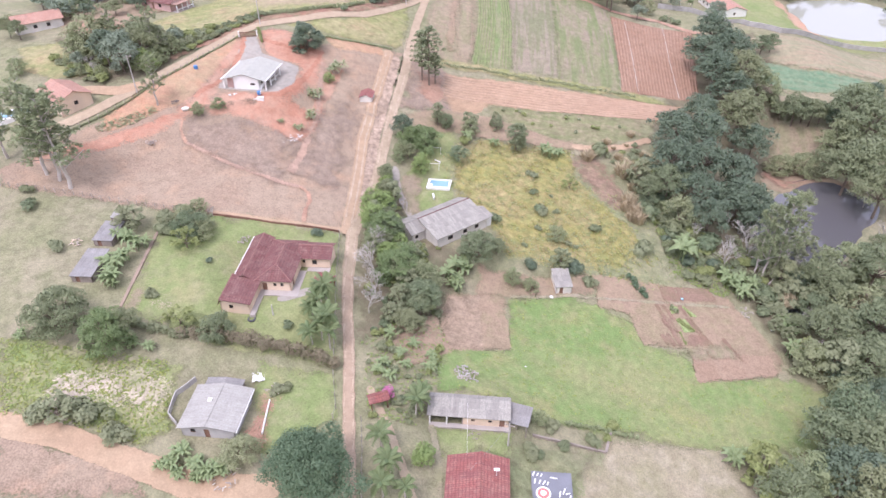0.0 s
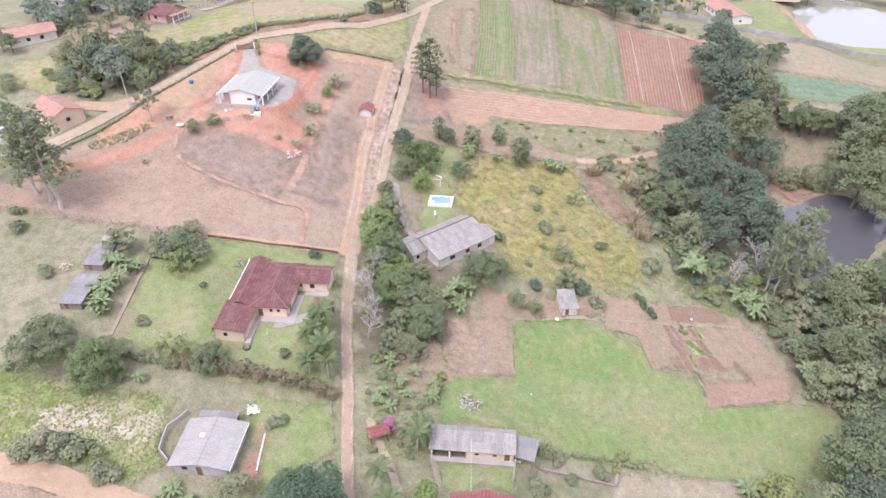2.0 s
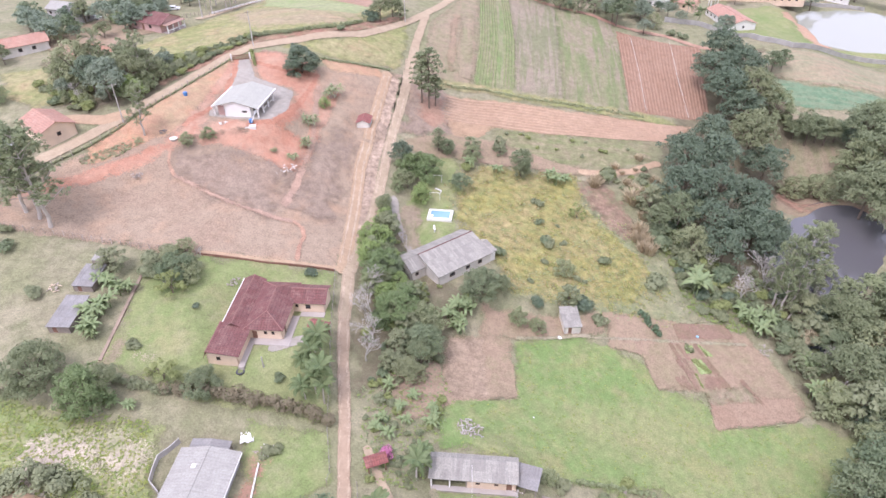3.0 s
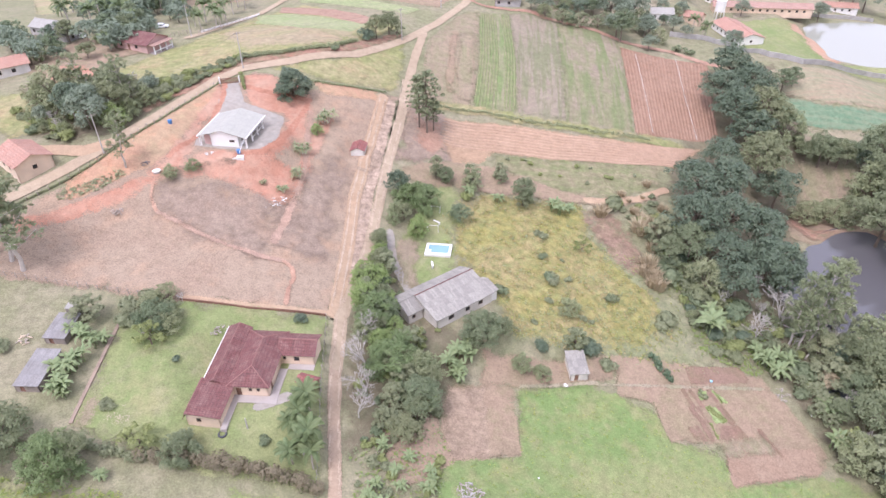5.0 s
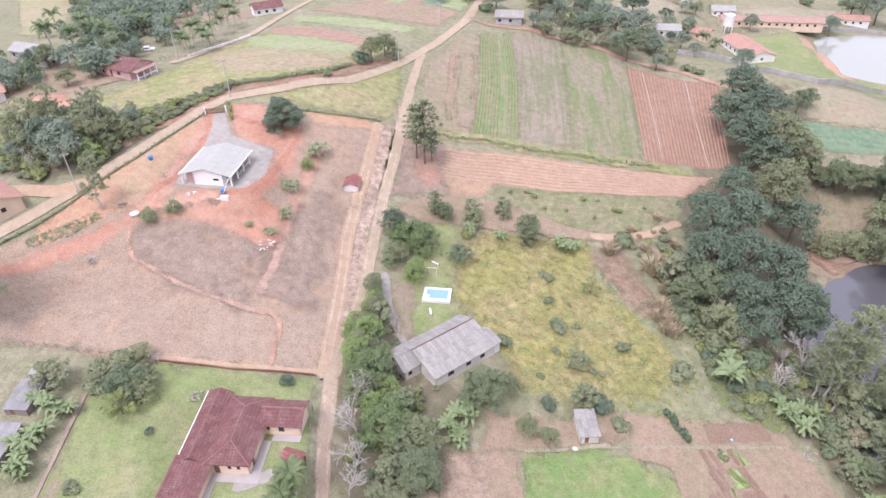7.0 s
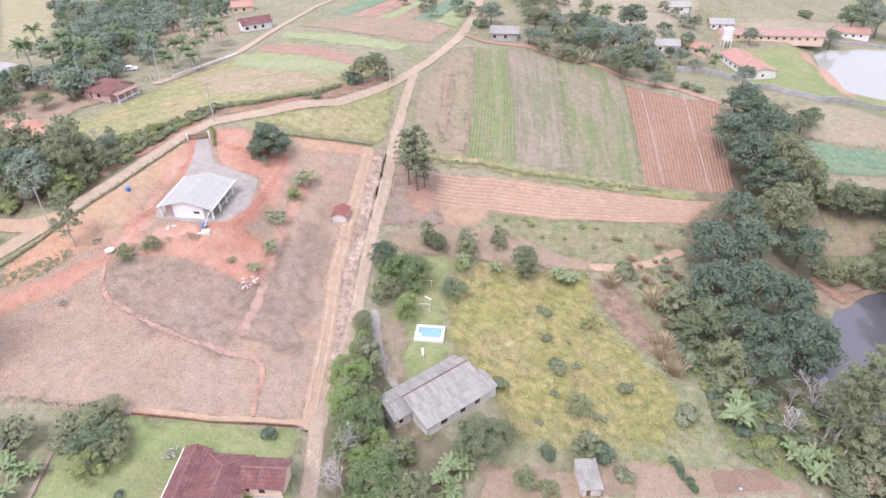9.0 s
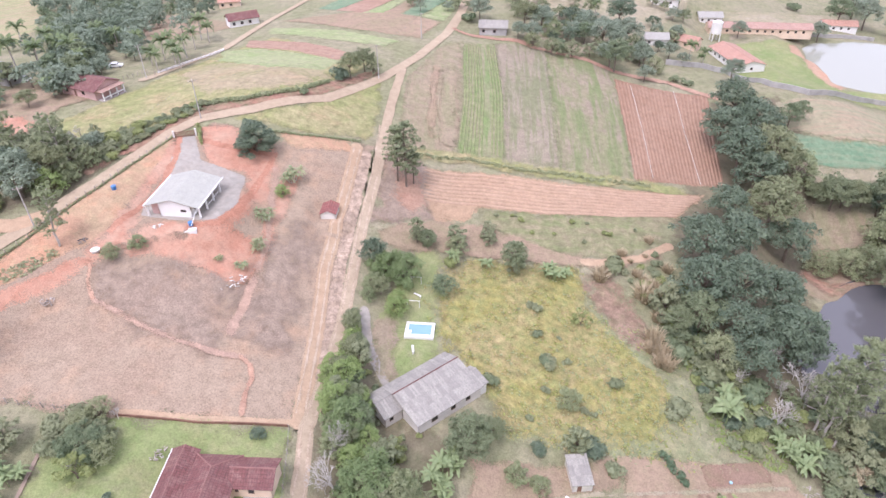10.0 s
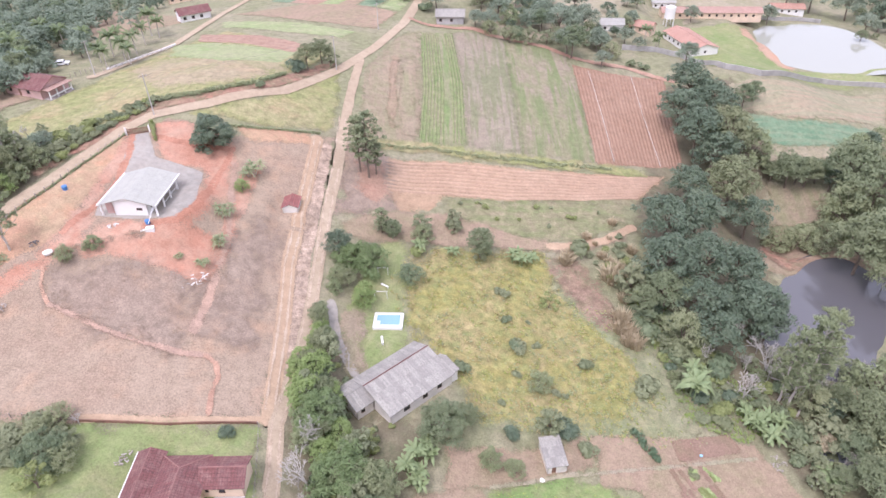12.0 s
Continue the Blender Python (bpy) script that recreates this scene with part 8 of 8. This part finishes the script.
for side in (-1, 1):
    for line, label in (([(-14.1, 56.5), (-15.1, 64.5), (-16.2, 73.4), (-17.2, 83.4), (-18.7, 94.5), (-19.7, 106.1), (-20.3, 119.0), (-19.0, 126.8), (-17.4, 142.2), (-15.7, 160.8), (-14.3, 173.7), (-12.3, 192.7), (-11.2, 212.7)], "worn wheel rut in the dirt road"), ([(-17.2, 199.6), (-20.1, 170.6), (-21.8, 158.8), (-21.8, 140.9), (-21.6, 121.6)], "worn wheel rut in the orange track")):
        way = np.array(line)
        heading = np.gradient(way, axis=0)
        heading /= np.linalg.norm(heading, axis=1)[:, None]
        shifted = (way + side * 0.72 * np.stack([-heading[:, 1], heading[:, 0]], -1)).tolist()
        cover("wheel_rut", shifted, M["rut"], label, "rut", width=0.55, res=0.5, fray=0.5)
for line in ([(71.8, 262.5), (68.9, 234.6), (65.8, 208.8)], [(87.1, 261.9), (83.3, 235.3), (81.1, 210.9)]):
    bm = bmesh.new()
    pts = [(x, y, gz(x, y) + 0.38) for x, y in line]
    rings = []
    for a, b in zip(pts, pts[1:]):
        for k in range(9):
            p = Vector(a).lerp(Vector(b), k / 8)
            z = gz(p.x, p.y) + 0.34
            rings.append([bm.verts.new((p.x + 0.06 * math.cos(q), p.y, z + 0.06 * math.sin(q))) for q in (0.0, 1.2, 2.5, 3.7, 5.0)])
    for r0, r1 in zip(rings, rings[1:]):
        for i in range(5):
            bm.faces.new((r0[i], r0[(i + 1) % 5], r1[(i + 1) % 5], r1[i]))
    me = bpy.data.meshes.new("irrigation_hose")
    bm.to_mesh(me)
    bm.free()
    me.materials.append(W["offwhite"])
    tagged(new("irrigation_hose", me), "long pale hose lying along a furrow of the red field", "hose")

# wooden and concrete poles, with wires from top to top
def utility_pole(x, y, tall, label, arm=True, yaw=0.0, lamp=False):
    root = tagged(new("utility_pole"), label, "utility pole", "utility poles")
    root.matrix_basis = pose(x, y, gz(x, y), 0, 0, yaw)
    bm = bmesh.new()
    tube(bm, (0, 0, -0.8), (0, 0, tall), 0.17, 0.10, 8)
    part("pole", bm, W["concrete"], root)
    if arm:
        bm = bmesh.new()
        box(bm, -0.9, 0.9, -0.06, 0.06, tall - 0.5, tall - 0.36)
        part("crossarm", bm, W["timber"], root)
        for k in (-0.8, 0, 0.8):
            bm = bmesh.new()
            tube(bm, (k, 0, tall - 0.36), (k, 0, tall - 0.18), 0.05, 0.035, 6)
            part("insulator", bm, W["letter"], root)
    return x, y, gz(x, y) + tall - 0.2


P1 = utility_pole(-78.2, 156.6, 10.0, "leaning concrete utility pole beside the road", yaw=30)
P3 = utility_pole(-56.4, 201.5, 10.5, "concrete utility pole beside the driveway gate", yaw=20)
P4 = utility_pole(-13.4, 237.7, 10.5, "concrete utility pole at the road junction", yaw=40)
utility_pole(-80.5, 231.4, 10.0, "concrete utility pole beside the gravel road", yaw=60)
P6 = utility_pole(-0.6, 275.9, 9.0, "far concrete utility pole beside the road", yaw=40)
utility_pole(-32.0, 90.5, 2.6, "thin white washing-line pole on the lawn", arm=False)
P7 = utility_pole(11.4, 68.4, 6.0, "pale pole with a crossarm beside the long house", yaw=-20)


def cable(a, b, sag, r=0.02, mat="wire", label="thin sagging power cable between poles"):
    bm = bmesh.new()
    a, b = Vector(a), Vector(b)
    pipe(bm, [a.lerp(b, k / 8) - Vector((0, 0, 4 * sag * (k / 8) * (1 - k / 8))) for k in range(9)], r, 3)
    me = bpy.data.meshes.new("cable")
    bm.to_mesh(me)
    bm.free()
    me.materials.append(W[mat])
    tagged(new("cable", me), label, "cable")


cable(P1, P3, 1.0)
cable(P3, P4, 1.0)
cable(P4, P6, 0.8)
cable(P7, (4.6, 60.5, gz(4.6, 60.5) + 3.9), 0.3, 0.02)
cable((4.2, 63.6, gz(4.2, 63.6) + 3.6), (4.6, 74.6, gz(4.6, 74.6) + 3.2), 0.1, 0.022, "letter", "white service cable between two houses")

# gate of the white house
gx, gy = -58.3, 193.5
g = tagged(new("gate"), "grey slatted driveway gate between two posts", "gate")
g.matrix_basis = pose(gx, gy, gz(gx, gy), 0, 0, 12)
posts(g, [(-2.6, 0), (2.6, 0)], 1.9, 0.16, W["white"], "gate_post")
block(g, "rail", W["brown"], -2.4, 2.4, -0.04, 0.04, 0.25, 0.37)
block(g, "rail", W["brown"], -2.4, 2.4, -0.04, 0.04, 1.35, 1.47)
for k in range(16):
    block(g, "slat", W["brown"], -2.38 + k * 0.31, -2.2 + k * 0.31, -0.06, -0.04, 0.1, 1.6)


# ---- pools ----
def pool(x, y, yaw, L, Wd, rim, label, steps=True):
    root = tagged(new("swimming_pool"), label, "pool")
    root.matrix_basis = pose(x, y, gz(x, y) + 0.55, 0, 0, yaw)
    bm = bmesh.new()
    o = [(-L / 2, -Wd / 2), (L / 2, -Wd / 2), (L / 2, Wd / 2), (-L / 2, Wd / 2)]
    i = [(-L / 2 + rim, -Wd / 2 + rim * 1.5), (L / 2 - rim, -Wd / 2 + rim * 1.5), (L / 2 - rim, Wd / 2 - rim), (-L / 2 + rim, Wd / 2 - rim)]
    ot, it = [bm.verts.new((*p, 0.12)) for p in o], [bm.verts.new((*p, 0.12)) for p in i]
    ob, ib = [bm.verts.new((*p, -1.2)) for p in o], [bm.verts.new((*p, -1.2)) for p in i]
    for k in range(4):
        n = (k + 1) % 4
        bm.faces.new((ot[k], ot[n], it[n], it[k]))
        bm.faces.new((ob[n], ob[k], ib[k], ib[n]))
        bm.faces.new((ot[n], ot[k], ob[k], ob[n]))
        bm.faces.new((it[k], it[n], ib[n], ib[k]))
    part("deck", bm, W["white"], root, "white tiled pool deck")
    block(root, "basin_floor", W["poolblue"], *[v for v in (i[0][0] + 0.01, i[1][0] - 0.01, i[0][1] + 0.01, i[2][1] - 0.01)], -1.2, -0.2)
    wa = W["poolwater"]
    block(root, "water", wa, i[0][0] + 0.02, i[1][0] - 0.02, i[0][1] + 0.02, i[2][1] - 0.02, -0.15, 0.03)
    if steps:
        block(root, "step", W["white"], i[0][0] + 0.03, i[0][0] + 0.8, i[0][1] + 0.3, i[0][1] + 1.2, -0.15, 0.09)
    return root


W["poolwater"], pw_nt, pw = nodes_of("clear_pool_water")
pw.inputs["Base Color"].default_value = (0.42, 0.68, 0.82, 1)
pw.inputs["Roughness"].default_value = 0.05
pw.inputs["Transmission Weight"].default_value = 0.5
pw_co = pw_nt.nodes.new("ShaderNodeTexCoord").outputs["Object"]
pw_nt.links.new(put(pw_nt, "ShaderNodeBump", Strength=0.1, Distance=0.05, Height=grain(pw_nt, pw_co, 3.0)).outputs[0], pw.inputs["Normal"])
pool(-1.0, 146.5, -7, 6.1, 4.6, 0.6, "small blue pool with a white deck beside the grey house")
pool(-105.9, 147.0, 40, 9.0, 5.5, 0.8, "blue swimming pool in a roadside garden")


# ---- loose things ----
def thing(name, x, y, yaw, label, category, dz=0.0):
    ob = tagged(new(name), label, category)
    ob.matrix_basis = pose(x, y, gz(x, y) + dz, 0, 0, yaw)
    return ob


def drum(name, x, y, r, tall, mat, label, category, dz=0.0):
    root = thing(name, x, y, 0, label, category, dz)
    bm = bmesh.new()
    bmesh.ops.create_cone(bm, cap_ends=True, segments=20, radius1=r * 0.88, radius2=r, depth=tall, matrix=pose(0, 0, tall / 2))
    part("body", bm, mat, root)
    bm = bmesh.new()
    bmesh.ops.create_cone(bm, cap_ends=True, segments=20, radius1=r * 1.06, radius2=r * 0.8, depth=0.12, matrix=pose(0, 0, tall + 0.05))
    part("lid", bm, mat, root)
    return root


drum("water_tank", -66.8, 169.5, 0.55, 0.9, W["blue"], "round blue plastic water tank on bare soil", "water tank")
drum("water_tank", -47.6, 158.4, 0.5, 0.8, W["blue"], "blue plastic water tank beside the white house", "water tank", 0.5)
tx, ty = -47.2, 157.6
t = thing("tank_base", tx, ty, 10, "white masonry base under the blue tank", "masonry base")
block(t, "block", W["white"], -0.8, 0.8, -0.6, 0.6, -0.5, 0.5)
block(t, "step", W["offwhite"], -1.8, -0.8, -0.5, 0.5, -0.5, 0.25)
drum("cistern", -64.8, 151.6, 0.9, 0.5, W["offwhite"], "low round white cistern at the ditch", "cistern")
drum("bucket", 58.0, 118.8, 0.3, 0.4, W["poolblue"], "pale blue bucket in the garden", "bucket")
bx, by = -46.6, 160.3
cable((bx, by, gz(bx, by) + 2.6), (tx, ty, gz(tx, ty) + 1.4), 0.0, 0.07, "letter", "white drain pipe from the porch roof")


def bench(x, y, yaw, length, label, high=0.45):
    b = thing("bench", x, y, yaw, label, "bench")
    block(b, "seat", W["white"], -length / 2, length / 2, -0.22, 0.22, high - 0.08, high)
    for s in (-1, 1):
        block(b, "leg", W["white"], s * length * 0.4 - 0.08, s * length * 0.4 + 0.08, -0.18, 0.18, -0.3, high - 0.08)


bench(-2.4, 141.4, 95, 2.0, "white masonry garden bench beside the pool")
bench(-1.5, 156.5, -40, 2.0, "white masonry garden bench on the grass")


def swing_frame(x, y, yaw, wide, label):
    s = thing("swing_frame", x, y, yaw, label, "swing frame")
    for k in (-1, 1):
        bm = bmesh.new()
        tube(bm, (k * wide / 2, 0, -0.3), (k * wide / 2, 0, 1.9), 0.07, 0.06, 6)
        part("post", bm, W["white"], s)
    bm = bmesh.new()
    tube(bm, (-wide / 2 - 0.2, 0, 1.9), (wide / 2 + 0.2, 0, 1.9), 0.06, 0.06, 6)
    part("crossbar", bm, W["white"], s)


swing_frame(-2.4, 153.4, -6, 2.6, "white wooden swing frame without swings")
swing_frame(-1.8, 160.0, -6, 2.2, "small wooden play frame on the grass")


def junk_pile(x, y, r, n, mats, label, seed, name="rubble_pile", category="rubble"):
    """A heap of broken boards and blocks, each lying its own way."""
    p = thing(name, x, y, 0, label, category)
    rng = random.Random(seed)
    for k in range(n):
        d, a = r * math.sqrt(rng.random()), rng.uniform(0, 6.28)
        bm = bmesh.new()
        l = rng.uniform(0.3, 0.95)
        box(bm, -l / 2, l / 2, -0.08, 0.08, -0.05, 0.05, pose(d * math.cos(a), d * math.sin(a), 0.15 + 0.5 * (1 - d / r) * rng.random(), rng.uniform(-25, 25), rng.uniform(-25, 25), rng.uniform(0, 180)))
        part("board", bm, mats[k % len(mats)], p)
    return p


junk_pile(4.1, 83.9, 2.9, 120, (W["timber"], W["slab"], W["post"], W["grey"]), "heap of broken grey boards and rubble on the grass", 301)
junk_pile(-29.2, 75.6, 1.6, 26, (W["timber"], W["white"], W["post"]), "heap of boards and rubbish beside the lower house", 302)
junk_pile(-70.6, 140.4, 1.7, 30, (W["timber"], W["post"]), "heap of dry branches on the bare plot", 303)
junk_pile(-67.9, 153.9, 1.1, 16, (W["black"], W["timber"]), "dark scrap heap on the bare slope", 304)
junk_pile(-54.7, 158.8, 0.9, 12, (W["white"], W["offwhite"]), "small heap of white rubble by the apron", 305)
junk_pile(-38.9, 149.7, 3.0, 40, (W["offwhite"], W["slab"], W["white"]), "scattered pale rubble on red soil", 306)
junk_pile(-34.1, 60.1, 3.0, 34, (W["slab"], W["offwhite"], W["post"]), "scattered pale rubble below the banana plants", 307)
junk_pile(-74.1, 105.3, 1.3, 18, (W["post"], W["cream"]), "stack of cut pale boards", 308, "board_stack", "boards")
junk_pile(-42.4, 111.3, 1.6, 26, (W["timber"], W["post"], W["slab"]), "heap of garden boards beside the house", 309)
junk_pile(-10.7, 89.2, 1.5, 20, (W["slab"], W["post"]), "small heap of rubble under the trees", 310)
junk_pile(5.7, 70.2, 1.0, 10, (W["timber"],), "dark scrap in the yard", 311)
t = thing("tarpaulin", -32.4, 77.8, 10, "crumpled white tarpaulin on the grass", "tarpaulin")
bm = bmesh.new()
bmesh.ops.create_grid(bm, x_segments=10, y_segments=10, size=1.1)
for v in bm.verts:
    v.co.z = 0.25 + 0.35 * noise.noise(v.co * 1.7) + 0.15 * noise.noise(v.co * 5)
    v.co.x += 0.25 * noise.noise(v.co * 2.3 + Vector((5, 0, 0)))
part("sheet", bm, W["letter"], t)
t = thing("tyre", -35.9, 89.5, 0, "old black tyre on the lawn", "tyre", 0.12)
bm = bmesh.new()
for k in range(16):
    a, b = k * math.pi / 8, (k + 1) * math.pi / 8
    tube(bm, (0.62 * math.cos(a), 0.62 * math.sin(a), 0), (0.62 * math.cos(b), 0.62 * math.sin(b), 0), 0.2, 0.2, 6)
part("tread", bm, W["black"], t)
for px, py, s in (25.0, 112.4, 1.0), (79.3, 113.8, 0.6), (16.9, 90.6, 0.5):
    t = thing("sack", px, py, 30, "white plastic sack lying on the ground", "sack")
    bm = bmesh.new()
    bmesh.ops.create_icosphere(bm, subdivisions=2, radius=0.45 * s)
    for v in bm.verts:
        v.co.z *= 0.5
        v.co += v.co * 0.3 * noise.noise(v.co * 3)
        v.co.z += 0.2 * s
    part("bag", bm, W["letter"], t)


def car(x, y, yaw, label):
    c = thing("car", x, y, yaw, label, "car")
    bm = bmesh.new()
    prof = [(-2.0, 0.35), (2.0, 0.35), (2.05, 0.8), (1.0, 0.95), (0.5, 1.45), (-1.2, 1.45), (-1.8, 0.95), (-2.05, 0.85)]
    for s in (-0.82, 0.82):
        bm.faces.new([bm.verts.new((a, s, b)) for a, b in (prof if s < 0 else prof[::-1])])
    bm.verts.ensure_lookup_table()
    n = len(prof)
    for k in range(n):
        a, b = bm.verts[k], bm.verts[(k + 1) % n]
        q, p = bm.verts[n + (n - 1 - k)], bm.verts[n + (n - 1 - (k + 1) % n)]
        bm.faces.new((b, a, q, p))
    part("body", bm, W["car"], c)
    block(c, "windscreen", W["glass"], 0.56, 0.85, -0.7, 0.7, 0.99, 1.32)
    block(c, "window", W["glass"], -1.1, 0.4, -0.835, -0.82, 0.98, 1.35)
    block(c, "window", W["glass"], -1.1, 0.4, 0.82, 0.835, 0.98, 1.35)
    for wx in (-1.25, 1.25):
        for wy in (-0.78, 0.78):
            bm = bmesh.new()
            bmesh.ops.create_cone(bm, cap_ends=True, segments=14, radius1=0.31, radius2=0.31, depth=0.2, matrix=pose(wx, wy, 0.31, 90, 0, 0))
            part("wheel", bm, W["black"], c)


car(-117.9, 234.4, -12, "white car parked among far gardens")
car(-94.6, 244.5, 10, "pale car behind the pink house")

# water tower beyond the wall
t = thing("water_tower", 131.1, 339.6, 0, "tall white water tower beside far sheds", "water tower")
posts(t, [(-1.6, -1.6), (1.6, -1.6), (-1.6, 1.6), (1.6, 1.6)], 3.6, 0.18, W["white"], "leg")
bm = bmesh.new()
bmesh.ops.create_cone(bm, cap_ends=True, segments=24, radius1=2.3, radius2=2.3, depth=5.0, matrix=pose(0, 0, 6.0))
part("tank", bm, W["white"], t)
bm = bmesh.new()
bmesh.ops.create_cone(bm, cap_ends=True, segments=24, radius1=2.4, radius2=0.2, depth=0.7, matrix=pose(0, 0, 8.85))
part("cap", bm, W["offwhite"], t)


# ---- vegetable beds and loose growth ----
def crop_row(line, gap, kind, r, label):
    for k, (x, y, a) in enumerate(along(line, gap)):
        ob = plant(kind, x, y, r * DICE.uniform(0.8, 1.2), 0.8, "vegetable plants")


for line in ([(50.7, 115.1), (51.9, 111.8)], [(52.4, 115.4), (54.0, 112.1)], [(56.8, 116.2), (57.6, 114.0)], [(51.6, 110.8), (53.3, 108.2)], [(57.6, 112.5), (59.6, 109.0)], [(49.8, 106.2), (52.0, 104.1)], [(52.8, 107.2), (53.7, 104.4)], [(65.4, 108.1), (68.0, 103.1)]):
    cover("garden_bed", line, M["tilled"], "narrow dark tilled garden bed", "garden bed", width=1.1, res=0.5, fray=0.5)
crop_row([(54.9, 111.9), (57.8, 109.0)], 0.55, "bushlime", 0.42, "")
crop_row([(55.7, 112.2), (58.5, 109.2)], 0.6, "bushlime", 0.42, "")
crop_row([(54.7, 108.0), (55.3, 104.5)], 0.6, "bushlime", 0.36, "")
crop_row([(57.9, 116.2), (58.9, 114.0)], 0.6, "bushlime", 0.36, "")
crop_row([(51.9, 110.8), (53.6, 108.3)], 0.7, "bush", 0.22, "")
crop_row([(63.2, 122.6), (65.3, 120.3)], 0.9, "bushgrey", 0.22, "")
crop_row([(64.4, 123.1), (66.5, 120.8)], 0.9, "bushgrey", 0.22, "")
plant("bush", 55.0, 115.0, 1.1)
for a, b in (((69.8, 137.5), (72.0, 135.1)), ((68.6, 138.6), (69.8, 137.1)), ((78.5, 138.5), (84.5, 134.5)), ((80.0, 140.0), (86.0, 137.5)), ((84.0, 129.0), (88.5, 133.5)), ((66.5, 147.5), (68.5, 150.5))):
    ob = tagged(new("log"), "fallen grey tree trunk at the wood edge", "log")
    bm = bmesh.new()
    tube(bm, (a[0], a[1], gz(*a) + 0.5), (b[0], b[1], gz(*b) + 0.7), 0.24, 0.14, 8)
    part("trunk", bm, PALE_BARK, ob)
junk_pile(74.3, 118.6, 2.2, 26, (W["post"], W["slab"]), "collapsed lattice of pale sticks by the garden", 312)
junk_pile(86.9, 115.7, 2.4, 50, (W["black"], W["offwhite"], W["black"]), "heap of black plastic and pale rubbish by the pool", 313)


def tufts(name, line, n, size, leaves, label, seed, per=5, clumped=False):
    """Loose grass and weeds, far too many to count."""
    rng = np.random.default_rng(seed)
    pts = np.array(line)
    x, y = rng.uniform(pts[:, 0].min(), pts[:, 0].max(), 4 * n), rng.uniform(pts[:, 1].min(), pts[:, 1].max(), 4 * n)
    ok = border_distance(x, y, line, True)[1]
    if clumped:
        ok &= np.sin(0.8 * x + 1.5 * np.sin(0.45 * y)) * np.sin(0.95 * y + 1.8 * np.sin(0.37 * x)) > 0.12
    for ob_seed, leaf in enumerate(leaves):
        a, b = x[ok][ob_seed::len(leaves)][:n // len(leaves)], y[ok][ob_seed::len(leaves)][:n // len(leaves)]
        cx, cy = np.repeat(a, per) + rng.normal(0, size * 0.8, len(a) * per), np.repeat(b, per) + rng.normal(0, size * 0.8, len(a) * per)
        c = np.stack([cx, cy, height(cx, cy) + 0.2 + size * 0.2], -1)
        d = rng.normal(0, 1, c.shape)
        d[:, 2] = np.abs(d[:, 2]) + 3.5
        v, f = leaf_quads(rng, c, d, size)
        me = bpy.data.meshes.new(name)
        me.from_pydata(v.tolist(), [], f.tolist())
        me.materials.append(LEAF[leaf])
        tagged(new(name, me), label, "grass", kind="stuff")


tufts("weeds", [(-77.6, 80.9), (-65.5, 79.8), (-48.0, 78.9), (-44.8, 67.0), (-49.0, 63.4), (-61.9, 66.0), (-70.6, 66.2)], 1400, 0.15, ("rank", "green"), "rank grass and weeds on the lower plot", 402)
tufts("weeds", [(-15.5, 89.4), (-9.5, 97.6), (-1.5, 100.6), (2.0, 91.5), (-1.2, 80.1), (-4.0, 70.2), (-12.8, 71.3)], 700, 0.15, ("green", "olive"), "weeds in the roadside garden", 411)
tufts("weeds", [(15.5, 109.6), (28.1, 112.0), (35.9, 110.9), (43.2, 107.2), (44.4, 100.9), (54.4, 101.5), (55.5, 93.7), (74.1, 98.5), (82.3, 95.8), (71.1, 81.7), (38.0, 78.7), (17.7, 77.3), (1.9, 80.4), (2.0, 90.6), (14.2, 93.6)], 800, 0.12, ("green", "green", "rank"), "small tufts in the green meadow", 412)
tufts("weeds", [(37.3, 156.6), (49.5, 152.3), (57.1, 141.9), (60.1, 128.1), (61.2, 121.2), (47.4, 119.3), (24.3, 121.4), (13.8, 123.8), (21.2, 131.0), (35.7, 135.6)], 800, 0.13, ("olive", "rank", "olive"), "grey-green weeds at the edge of the wood", 413)
tufts("meadow_grass", [(-1.0, 160.0), (8.0, 169.5), (38.0, 171.0), (38.5, 158.0), (44.5, 147.0), (52.0, 140.0), (56.0, 128.0), (50.0, 121.5), (24.6, 121.5), (13.9, 122.3), (10.5, 134.3), (1.5, 145.2)], 2400, 0.14, ("meadow", "rank", "straw", "olive"), "tall meadow grass in loose tufts", 414, clumped=True)
tufts("weeds", [(53.0, 158.0), (57.0, 142.0), (58.0, 126.0), (70.0, 122.0), (78.0, 128.0), (70.0, 146.0), (62.0, 158.0)], 1500, 0.2, ("green", "olive", "green"), "rank green weeds below the wood", 415)
tufts("weeds", [(-83.0, 142.0), (-76.5, 145.0), (-71.0, 150.4), (-73.0, 152.0), (-79.0, 147.5), (-84.5, 144.0)], 150, 0.22, ("olive", "grey"), "pale grass tufts along the red cut", 416)

# kinds of plant that found no place
for stock in STOCK.values():
    for ob in stock:
        if ob.name not in TAKEN:
            for child in list(ob.children):
                bpy.data.objects.remove(child)
            bpy.data.objects.remove(ob)
